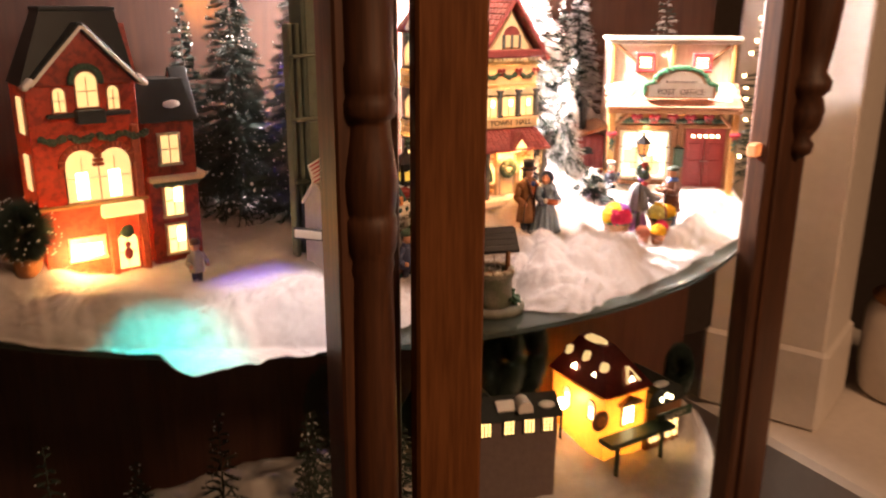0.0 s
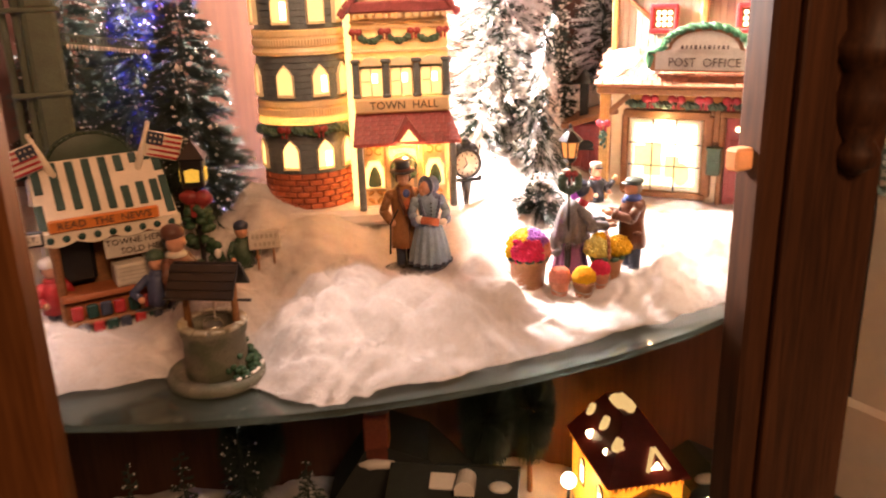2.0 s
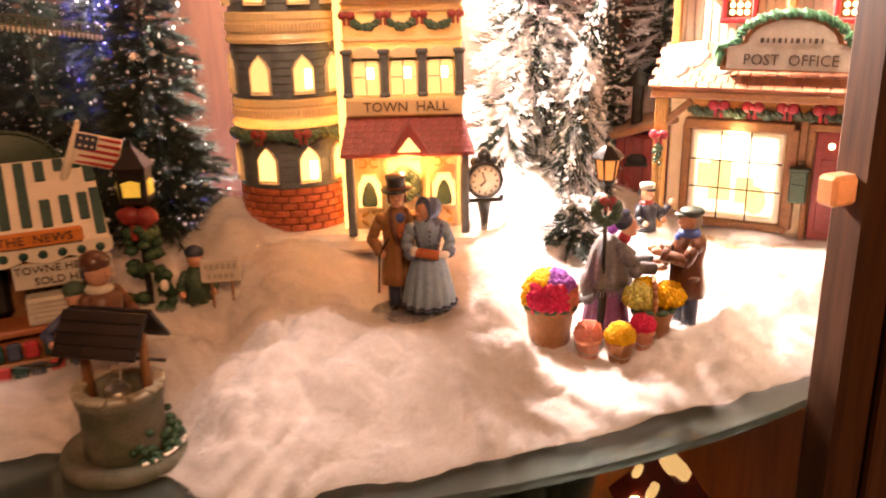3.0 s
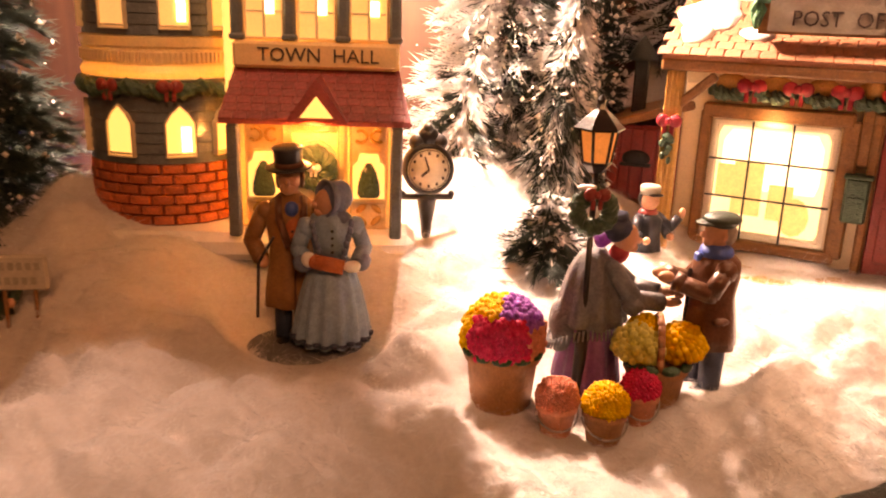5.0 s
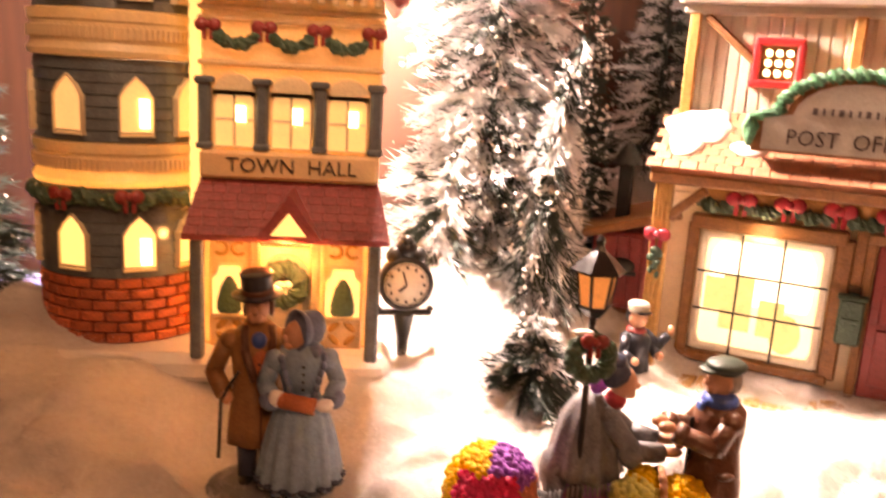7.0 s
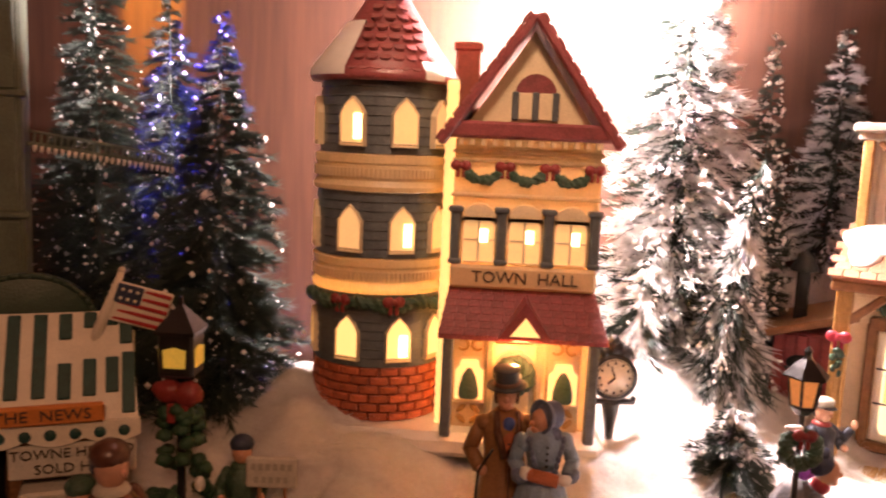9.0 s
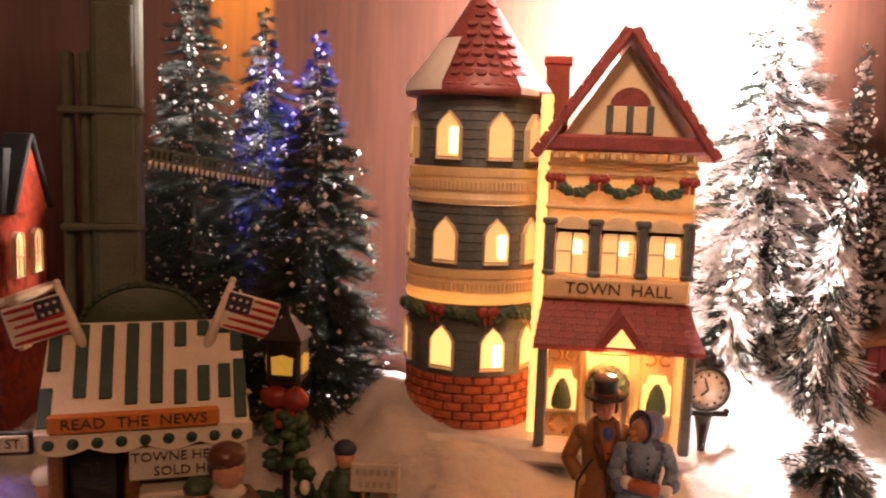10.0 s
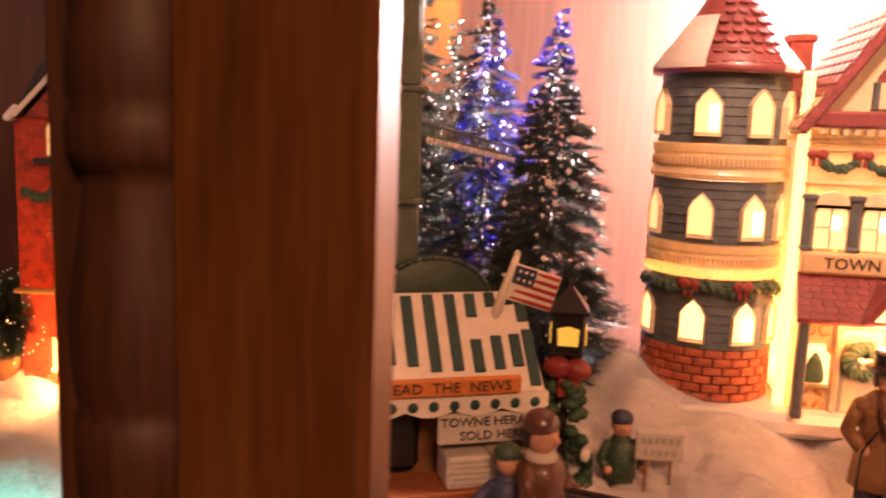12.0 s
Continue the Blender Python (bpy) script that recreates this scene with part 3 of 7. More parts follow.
def window_on(parent, pts_w, pts_h, at, glow=None, hot=None, pointed=True, frame_m=None, name="window"):
    """A lit window: frame, pane and, where the bulb shows, a bright patch. at: its foot on the wall, facing -y."""
    w, h = pts_w, pts_h
    k = Kit()
    outer, inner = arch(w + 0.0013, h + 0.0014, pointed, z=-0.0008), arch(w, h, pointed)
    n = len(outer)
    vs = [(x, -0.0016, z) for x, z in outer] + [(x, -0.0016, z) for x, z in inner] + [(x, 0.002, z) for x, z in outer] + [(x, -0.0001, z) for x, z in inner]
    fs = []
    for i in range(n):
        j = (i + 1) % n
        fs += [(i, j, n + j, n + i), (2 * n + i, 2 * n + j, j, i), (n + i, n + j, 3 * n + j, 3 * n + i)]
    k.add(vs, fs, at=at)
    win = part(name, k, frame_m or CREAM_DRY, parent)
    part("pane", Kit().prism(inner, -0.0003, 0.002, at=at), glow or GLOW_DIM, win, "glowing yellow pane")
    if pointed:
        k = Kit().box((0, -0.0006, 0.0009), (w, 0.0012, 0.0012), 0.0003, at=at)
    else:
        k = Kit().box((0, -0.0006, h * 0.42), (0.0009, 0.0010, h * 0.84), 0.0002, at=at).box((0, -0.0006, h * 0.45), (w * 0.96, 0.0010, 0.0009), 0.0002, at=at)
    part("glazing_bar", k, frame_m or CREAM_DRY, win)
    if hot:
        x0, z0, x1, z1 = hot
        part("bulb_glow", Kit().prism(rect(x0, z0, x1, z1), -0.0012, 0.001, at=at), GLOW_HOT, win, "bright bulb light in the window")
    return win


def rope(k, pts, r, slot=0, seg=9, rough=0.45, closed=False, seed=0.0):
    """A leafy rope along the points: one rough tube."""
    n = len(pts)
    vs, fs = [], []
    for i, p in enumerate(pts):
        a, b = (pts[(i - 1) % n], pts[(i + 1) % n]) if closed else (pts[max(0, i - 1)], pts[min(n - 1, i + 1)])
        d = (Vector(b) - Vector(a)).normalized()
        u = d.cross(Vector((0, 1, 0.01))).normalized()
        w = d.cross(u)
        end = 1.0 if closed or 0 < i < n - 1 else 0.45
        for j in range(seg):
            q = 2 * math.pi * j / seg
            rr = r * end * (1 + rough * math.sin(i * 2.4 + j * 3.9 + seed) * math.cos(i * 1.3 - j * 2.2))
            vs.append(tuple(Vector(p) + u * rr * math.cos(q) + w * rr * 0.8 * math.sin(q)))
    for i in range(n if closed else n - 1):
        for j in range(seg):
            o = (i + 1) % n
            fs.append((i * seg + j, i * seg + (j + 1) % seg, o * seg + (j + 1) % seg, o * seg + j))
    if not closed:
        fs += [tuple(range(seg)), tuple(range(n * seg - 1, (n - 1) * seg - 1, -1))]
    return k.add(vs, fs, slot, False)


def swag(k, x0, x1, z, y, sag=0.004, r=0.0022, slot=0):
    rope(k, [(x0 + (x1 - x0) * i / 14, y, z - sag * 4 * (i / 14) * (1 - i / 14)) for i in range(15)], r, slot, seed=x0 * 900)


def bow(k, x, y, z, s=0.0045, slot=0, at=None):
    k.ball((x - s * 0.45, y, z), (s * 0.5, 0.0016, s * 0.48), 8, 5, slot, at=at)
    k.ball((x + s * 0.45, y, z), (s * 0.5, 0.0016, s * 0.48), 8, 5, slot, at=at)
    k.ball((x, y - 0.0006, z), (s * 0.28, 0.0018, s * 0.3), 8, 5, slot, at=at)
    k.box((x - s * 0.25, y, z - s * 0.7), (s * 0.3, 0.0012, s * 0.7), 0.0003, slot, at=at)
    k.box((x + s * 0.25, y, z - s * 0.7), (s * 0.3, 0.0012, s * 0.7), 0.0003, slot, at=at)


def town_hall():
    e = thing("town_hall", "lit porcelain town hall with a round slate-blue tower and maroon roofs", "toy building", T(0.484, 0.81, 1.281))
    tx, ty, rx, ry = -0.041, 0.030, 0.0365, 0.034
    k = Kit().box((0.002, 0.026, -0.007), (0.172, 0.085, 0.014), 0.004)
    part("base", k, SNOWPAINT, e, "painted snow base")

    def band(name, z0, z1, m, boards, grow=0.0, label=""):
        prof, n = [], boards
        for i in range(n):
            a, b = z0 + (z1 - z0) * i / n, z0 + (z1 - z0) * (i + 1) / n
            prof += [(1 + grow + 0.022, a), (1 + grow + 0.004, b - 0.0003)]
        prof.append((0.5, z1))
        kk = Kit().lathe([(0.5, z0)] + prof, (tx, ty, 0), 48, sx=rx, sy=ry, smooth=False, caps=False)
        return part(name, kk, m, e, label)

    tower_brick = part("tower_foot", Kit().lathe([(0.97, 0), (0.97, 0.031), (0.5, 0.031)], (tx, ty, 0), 40, sx=rx, sy=ry), MORTAR, e, "red brick foot of the tower")
    band("tower_wall", 0.031, 0.0715, SLATE, 8, 0.0, "slate-blue clapboard tower wall")
    band("tower_wall", 0.0915, 0.127, SLATE, 7, 0.0)
    band("tower_wall", 0.1475, 0.188, SLATE, 8, -0.03)
    for z0, z1 in ((0.0715, 0.0915), (0.127, 0.1475)):
        kk = Kit().lathe([(0.9, z0), (1.06, z0 + 0.0005), (1.075, z0 + 0.003), (1.05, z0 + 0.0045), (1.03, z0 + 0.006), (1.03, z1 - 0.006), (1.05, z1 - 0.005), (1.06, z1 - 0.001), (0.95, z1)],
                         (tx, ty, 0), 48, sx=rx, sy=ry, smooth=False, caps=False)
        b = part("cornice", kk, CREAM, e, "cream cornice band")
        for i in range(46):
            a = radians(-175 + 170 * i / 45)
            part("dentil", DENTIL, CREAM, b).matrix_local = T(tx + 1.035 * rx * math.cos(a), ty + 1.035 * ry * math.sin(a), (z0 + z1) / 2, math.degrees(a) + 90)

    def on_tower(deg, z, out=1.0):
        a = radians(-90 + deg)
        return T(tx + out * rx * math.cos(a), ty + out * ry * math.sin(a), z, deg)

    for z, h, hots in ((0.035, 0.024, {24: (0.0005, 0.002, 0.005, 0.014)}), (0.095, 0.0245, {24: (0.0012, 0.003, 0.0052, 0.0155)}), (0.152, 0.025, {-20: (0.001, 0.003, 0.0052, 0.0165)})):
        for deg in (-72, -20, 24, 62):
            window_on(e, 0.0132, h, on_tower(deg, z, 1.02), GLOW if z < 0.05 else GLOW_DIM, hots.get(deg))
    k = Kit()
    rope(k, [(tx + 1.07 * rx * math.cos(a), ty + 1.07 * ry * math.sin(a), 0.0680 - 0.0022 * abs(math.sin(3.6 * a))) for a in np.linspace(radians(-172), radians(-20), 52)], 0.0034)
    part("garland", k, GREEN, e, "dark green garland under the cornice")
    for deg in (-24, 18):
        k = Kit()
        bow(k, 0, -0.003, 0.0685, 0.0068, at=on_tower(deg, 0, 1.05))
        part("bow", k, DOORRED, e, "red bow")
    part("tower_roof", Kit().lathe([(1.13, 0.186), (1.16, 0.188), (1.14, 0.191), (0.86, 0.203), (0.60, 0.217), (0.34, 0.232), (0.10, 0.246), (0.02, 0.249)], (tx, ty, 0), 40, sx=rx, sy=ry), MAROON, e, "maroon conical tower roof")
    for a0, a1, p in ((196, 246, [(1.17, 0.1885), (1.16, 0.1925), (0.88, 0.2055), (0.62, 0.2185), (0.60, 0.217)]), (306, 324, [(1.17, 0.187), (1.17, 0.1905), (1.04, 0.197), (1.02, 0.1955)])):
        part("roof_snow", Kit().lathe(p, (tx, ty, 0), 12, sx=rx, sy=ry, a0=a0, a1=a1), SNOWPAINT, e, "patch of painted snow")
    # hall
    k = Kit().box((0.040, 0.034, 0.079), (0.078, 0.068, 0.158), 0.001)
    hall = part("hall_wall", k, CREAM, e, "glowing cream porcelain wall")
    for z in (0.128, 0.1465, 0.151):
        part("moulding", Kit().box((0.040, -0.0005, z), (0.080, 0.004, 0.0022), 0.0006), CREAM, e)
    part("gable", Kit().prism([(0.002, 0.158), (0.078, 0.158), (0.040, 0.214)], 0.0, 0.066), CREAM_DRY, e, "cream gable")
    for s in (-1, 1):
        a = math.atan2(0.066, 0.046)
        L = 0.081
        m4 = Matrix.Translation((0.040 + s * 0.0235, 0.03, 0.188)) @ Matrix.Rotation(s * a, 4, "Y")
        k = Kit().box((0, 0, 0), (L, 0.086, 0.0045), 0.0012, at=m4)
        slope = part("roof_slope", k, MAROON, e, "maroon roof slope with snow-lit courses")
        for i in range(11):
            for j in range(9):
                c = Kit().box((-L / 2 + L * (i + 0.5) / 11, -0.0375 + 0.0094 * (j + 0.35 * (i % 2)), 0.0028), (L / 11 * 0.88, 0.0088, 0.0022), 0.0007, at=m4)
                part("roof_tile", c, MAROON_TILE, slope)
    part("fascia", Kit().box((0.040, -0.006, 0.1625), (0.086, 0.010, 0.009), 0.0015), MAROON, e, "maroon band")
    for i in range(13):
        part("dentil", Kit().box((0.004 + 0.072 * i / 12, -0.006, 0.1565), (0.0026, 0.006, 0.0045), 0.0005), CREAM_DRY, e)
    for x in (0.0315, 0.042, 0.0525):
        part("shutter", Kit().box((x, -0.001, 0.1755), (0.0036, 0.003, 0.015), 0.0006), SLATE, e, "slate-blue shutter")
    part("gable_panel", Kit().box((0.042, -0.0004, 0.1755), (0.024, 0.0025, 0.014), 0.0005), CREAM_DRY, e)
    part("gable_arch", Kit().prism(arch(0.022, 0.010, False, x=0.042, z=0.1825), -0.001, 0.002), MAROON, e)
    for i in range(3):
        k = Kit()
        swag(k, 0.006 + i * 0.0235, 0.0265 + i * 0.0235, 0.1415, -0.002, 0.0055, 0.0026)
        part("garland_swag", k, GREEN, e, "dark green swag garland")
    for i in range(4):
        k = Kit()
        bow(k, 0.0045 + i * 0.0235, -0.003, 0.1435, 0.0060)
        part("bow", k, DOORRED, e, "dark red bow")
    for i, x in enumerate((0.0155, 0.040, 0.0645)):
        w = window_on(e, 0.0165, 0.026, T(x, -0.0006, 0.0925), GLOW_DIM, (0.000, 0.0105, 0.0048, 0.0175), False)
        part("window_hood", Kit().prism(arch(0.019, 0.0075, False, x=x, z=0.1165), -0.003, 0.0), CREAM_DRY, w)
        part("mullion", Kit().box((x, -0.0012, 0.104), (0.0012, 0.0018, 0.022), 0.0003), CREAM_DRY, w)
    for x in (0.0030, 0.0275, 0.0525, 0.0770):
        k = Kit().box((x, -0.002, 0.1065), (0.0056, 0.005, 0.030), 0.0012).box((x, -0.0025, 0.1205), (0.0082, 0.0062, 0.0032), 0.0008).box((x, -0.0025, 0.0925), (0.007, 0.006, 0.003), 0.0008)
        part("pilaster", k, SLATE, e, "slate-blue pilaster")
    sign = part("sign_board", Kit().box((0.040, -0.003, 0.0845), (0.078, 0.005, 0.0125), 0.003), CREAM, e, "cream name board")
    lettering("TOWN  HALL", 0.0090, INK, sign, Matrix.Translation((0.041, -0.0058, 0.0845)), squeeze=1.02)
    k = Kit()
    vs = [(-0.003, -0.024, 0.057), (0.085, -0.024, 0.057), (0.079, 0.0, 0.0785), (0.001, 0.0, 0.0785), (-0.003, -0.024, 0.0545), (0.085, -0.024, 0.0545), (0.079, 0.0, 0.0545), (0.001, 0.0, 0.0545)]
    k.add(vs, [(0, 1, 2, 3), (4, 5, 1, 0), (5, 6, 2, 1), (7, 4, 0, 3), (7, 6, 5, 4)])
    porch = part("porch_roof", k, MAROON, e, "maroon shingled porch roof")
    for r in range(7):
        t0 = r / 7
        y, z = -0.024 + 0.024 * (t0 + 0.06), 0.057 + 0.0215 * (t0 + 0.06)
        x0, x1 = -0.003 + 0.004 * t0, 0.085 - 0.006 * t0
        n = 13
        off = 0.35 if r % 2 else 0.0
        for i in range(n):
            part("shingle", SHAKE, MAROON, porch).matrix_local = Matrix.Translation((x0 + (x1 - x0) * (i + 0.5 + off * 0.6) / (n + 0.4), y, z)) @ Matrix.Rotation(radians(41), 4, "X") @ Matrix.Diagonal(((x1 - x0) / (n + 0.4) / 0.007, 1, 1, 1))
    k = Kit().prism([(0.028, 0.0565), (0.056, 0.0565), (0.042, 0.076)], -0.0275, -0.004)
    dormer = part("porch_gable", k, MAROON, e, "small maroon porch gable")
    part("gable_light", Kit().prism([(0.0345, 0.0585), (0.0495, 0.0585), (0.042, 0.0682)], -0.0285, -0.02), GLOW, dormer, "glowing triangle")
    for x in (0.0025, 0.0785):
        part("column", Kit().box((x, -0.018, 0.027), (0.0058, 0.0058, 0.054), 0.001), SLATE, e, "slate-blue porch column")
    k = Kit().prism(arch(0.0220, 0.0445, False, x=0.0385), -0.0030, 0.001)
    door = part("door", k, GREYSIGN, e, "pale arched door with a wreath")
    part("door_panel", Kit().prism(arch(0.0165, 0.0390, False, x=0.0385, z=0.001), -0.0036, -0.001), CREAM_DRY, door)
    for x in (0.0250, 0.0520):
        part("jamb", Kit().box((x, -0.0026, 0.0270), (0.0046, 0.0052, 0.0540), 0.0010), CREAM, e, "cream pilaster beside the door")
    part("lintel", Kit().box((0.0385, -0.0022, 0.0505), (0.0230, 0.0040, 0.0050), 0.0010), CREAM, e)
    k = Kit()
    rope(k, [(0.0385 + 0.0072 * math.cos(a), -0.0066, 0.0315 + 0.0072 * math.sin(a)) for a in np.linspace(0, 2 * math.pi, 40, endpoint=False)], 0.0042, seg=14, rough=0.22, closed=True)
    part("wreath", k, GREEN, e, "full dark green wreath on the door")
    k = Kit()
    bow(k, 0.0385, -0.0092, 0.0320, 0.0042)
    part("wreath_bow", k, SNOWPAINT, e, "white bow")
    for x in (0.0140, 0.0650):
        part("bay_panel", Kit().box((x, -0.0010, 0.0270), (0.0185, 0.0022, 0.0540), 0.0006), CREAM, e)
        pts = [(x - 0.0078, 0.0160), (x + 0.0078, 0.0160), (x + 0.0078, 0.0325), (x + 0.0055, 0.0345), (x + 0.0045, 0.0385), (x - 0.0045, 0.0385), (x - 0.0055, 0.0345), (x - 0.0078, 0.0325)]
        w = part("window", Kit().prism([(x + (a - x) * 1.12, 0.0272 + (b - 0.0272) * 1.09) for a, b in pts], -0.0030, 0.0), CREAM, e, "shouldered porch window")
        part("pane", Kit().prism(pts, -0.0034, -0.001), GLOW, w, "glowing yellow pane")
        part("window_tree", Kit().lathe([(0.0046, 0), (0.0056, 0.0018), (0.0054, 0.0060), (0.0036, 0.0130), (0.0012, 0.0172)], (x, -0.0046, 0.0168), 12, sy=0.30), GREEN, w, "dark green tree painted on the pane")
        for s in (-1, 1):
            arc = [Vector((x + s * 0.0040 + 0.0030 * math.cos(a) * s, -0.0030, 0.0468 + 0.0030 * math.sin(a))) for a in np.linspace(0.9, 5.6, 10)]
            part("scroll", Kit().chain(arc, 0.0008, 6), TIMBER_LIGHT, e, "raised scroll")
            for t in (-1, 1):
                m4 = Matrix.Translation((x + s * 0.0036, -0.0024, 0.0078 + t * 0.0032)) @ Matrix.Rotation(radians(45 * s * t), 4, "Y")
                part("leaf_relief", Kit().ball((0, 0, 0), (0.0036, 0.0010, 0.0017), 9, 6, at=m4), TIMBER_LIGHT, e)
        part("panel_rail", Kit().box((x, -0.0022, 0.0142), (0.0175, 0.0032, 0.0018), 0.0005), CREAM, e)
    # Emissive strip stands in for light leaking out between tower and hall.
    part("light_leak_strip", Kit().lathe([(0.0032, 0)] + [(0.0030 + 0.0005 * (i % 2), 0.003 + 0.185 * i / 60) for i in range(61)], (-0.0015, 0.004, 0), 10), GLOW, e, "glowing beaded strip for light leaking between tower and hall")
    part("chimney", Kit().box((0.004, 0.056, 0.186), (0.014, 0.014, 0.05), 0.001).box((0.004, 0.056, 0.2105), (0.017, 0.017, 0.005), 0.001), MORTAR, e, "brick chimney")
    # tower tiles and bricks
    for r in range(9):
        z = 0.1925 + 0.0056 * r
        g = 1.13 - (z - 0.189) / 0.060 * 1.10
        n = max(5, int(34 * g))
        for i in range(n):
            deg = -180 + 360 * (i + 0.5 * (r % 2)) / n
            if -22 < deg < 55:
                a = radians(-90 + deg)
                m4 = T(tx + g * rx * math.cos(a), ty + g * ry * math.sin(a), z, deg) @ Matrix.Rotation(radians(-55), 4, "X")
                part("roof_tile", TILE, MAROON_TILE, e).matrix_local = m4 @ Matrix.Diagonal((2 * math.pi * g * rx / n / 0.0066, 1, 1, 1))
    for r in range(6):
        n = 21
        for i in range(n):
            deg = -180 + 360 * (i + 0.5 * (r % 2)) / n
            if -112 < deg < 90:
                a = radians(-90 + deg)
                part("brick", BRICK_MESH, BRICK, tower_brick).matrix_local = T(tx + 0.985 * rx * math.cos(a), ty + 0.985 * ry * math.sin(a), 0.0028 + r * 0.0051, deg + 1.5 * math.sin(i * 3.1 + r))
    lamp("town_hall_bulb", "POINT", (0.52, 0.845, 1.325), 0.33, WARM, 0.008)
    lamp("town_hall_tower_bulb", "POINT", (0.443, 0.840, 1.385), 0.35, WARM, 0.006)
    # Added point light under the porch roof; it warms the wall and the snow.
    lamp("town_hall_porch_fill", "POINT", (0.524, 0.786, 1.334), 0.085, (1.0, 0.42, 0.12), 0.003)


DENTIL = Kit().box((0, 0, 0), (0.0016, 0.0024, 0.0052), 0.0003).mesh("dentil", CREAM)
SHAKE = Kit().box((0, 0, 0), (0.0066, 0.0048, 0.0012), 0.0003).mesh("shingle", MAROON)
TILE = Kit().prism([(-0.0029, 0.002), (-0.0026, -0.0016), (-0.0012, -0.0028), (0.0012, -0.0028), (0.0026, -0.0016), (0.0029, 0.002)], -0.0008, 0.0006).mesh("roof_tile", MAROON_TILE)
BRICK_MESH = Kit().box((0, 0, 0), (0.0098, 0.0030, 0.0044), 0.0006).mesh("brick", BRICK)
town_hall()

# ---- post office ----


def post_office():
    e = thing("post_office", "lit porcelain post office with a timber porch and a false front", "toy building", T(0.735, 0.870, 1.251, -32))
    x0, x1 = -0.012, 0.150
    part("base", Kit().box((0.069, 0.010, -0.002), (0.176, 0.110, 0.010), 0.002), SNOWPAINT, e)
    k = Kit().box((0.069, 0.040, 0.056), (0.160, 0.078, 0.110), 0.001)
    wall = part("wall", k, CREAM_DRY, e, "cream lower wall")
    k = Kit().box((0.069, 0.036, 0.155), (0.160, 0.070, 0.092), 0.001)
    part("upper_wall", k, OFFWHITE, e, "white boarded upper front")
    for i in range(26):
        part("board", BOARD, OFFWHITE, e).matrix_local = T(x0 + 0.006 + 0.150 * i / 25, 0.0004, 0.158)
    k = Kit().box((0.069, 0.018, 0.2035), (0.174, 0.052, 0.006), 0.0015).box((0.069, 0.018, 0.1985), (0.168, 0.046, 0.005), 0.001)
    part("top_cornice", k, GREYSIGN, e, "grey weathered top cornice")
    for x in (x0 + 0.003, 0.069, x1 - 0.003):
        part("timber", Kit().box((x, -0.002, 0.158), (0.006, 0.005, 0.080), 0.001), TIMBER_LIGHT, e, "ochre corner timber")
    for s, x in ((1, 0.010), (-1, 0.128)):
        a = Matrix.Translation((x, -0.002, 0.184)) @ Matrix.Rotation(radians(s * 40), 4, "Y")
        part("brace", Kit().box((0, 0, 0), (0.036, 0.004, 0.0042), 0.001, at=a), TIMBER, e, "diagonal timber brace")
    for x in (0.034, 0.1075):
        k = Kit()
        for c, sz in (((x, -0.002, 0.1835), (0.024, 0.005, 0.004)), ((x, -0.002, 0.1625), (0.026, 0.006, 0.004)), ((x - 0.0105, -0.002, 0.173), (0.004, 0.005, 0.02)), ((x + 0.0105, -0.002, 0.173), (0.004, 0.005, 0.02))):
            k.box(c, sz, 0.001)
        w = part("window", k, RED, e, "small red-framed window")
        part("pane", Kit().box((x, -0.0008, 0.173), (0.018, 0.002, 0.018), 0.0003), TIMBER, w)
        k = Kit()
        for a in range(3):
            for b in range(3):
                k.ball((x - 0.005 + 0.005 * a, -0.002, 0.168 + 0.005 * b), (0.0019, 0.001, 0.0019), 7, 4)
        part("lit_panes", k, GLOW_HOT, w, "glowing small panes")
    # porch roof
    k = Kit()
    vs = [(-0.016, -0.037, 0.1195), (0.156, -0.037, 0.1195), (0.154, -0.001, 0.147), (-0.014, -0.001, 0.147), (-0.016, -0.037, 0.1160), (0.156, -0.037, 0.1160), (0.154, -0.001, 0.1160), (-0.014, -0.001, 0.1160)]
    k.add(vs, [(0, 1, 2, 3), (4, 5, 1, 0), (5, 6, 2, 1), (7, 4, 0, 3), (7, 6, 5, 4), (3, 2, 6, 7)])
    roof = part("porch_roof", k, SHINGLE, e, "terracotta shingled porch roof")
    part("eave_beam", Kit().box((0.070, -0.0355, 0.1135), (0.172, 0.005, 0.006), 0.001), TIMBER, e, "brown eave beam")
    for c, s in (((0.004, -0.013, 0.1385), (0.019, 0.013, 0.0030)), ((-0.003, -0.024, 0.1302), (0.009, 0.010, 0.0025)), ((0.027, -0.024, 0.1302), (0.009, 0.006, 0.0025)), ((0.132, -0.026, 0.1287), (0.016, 0.007, 0.0025)), ((0.140, -0.011, 0.1400), (0.014, 0.011, 0.003))):
        slope = Matrix.Translation(c) @ Matrix.Rotation(radians(37), 4, "X")
        part("roof_snow", Kit().ball((0, 0, 0), s, 18, 8, 0, 0.5, rough_scale=90, at=slope), SNOWPAINT, e, "patch of painted snow")
    part("porch_soffit", Kit().box((0.069, -0.002, 0.1085), (0.158, 0.006, 0.012), 0.001), CREAM_DRY, e)
    # sign
    out = [(0.030, 0.131), (0.120, 0.131), (0.120, 0.147)] + [(0.075 + 0.031 * math.cos(a), 0.149 + 0.018 * math.sin(a)) for a in np.linspace(0.05, math.pi - 0.05, 12)] + [(0.030, 0.147)]
    mid = Vector((0.075, 0.145))
    inn = [tuple(mid + (Vector(p) - mid) * 0.90) for p in out]
    sign = part("sign_frame", Kit().prism(out, -0.036, -0.028), TIMBER, e, "arched timber sign frame")
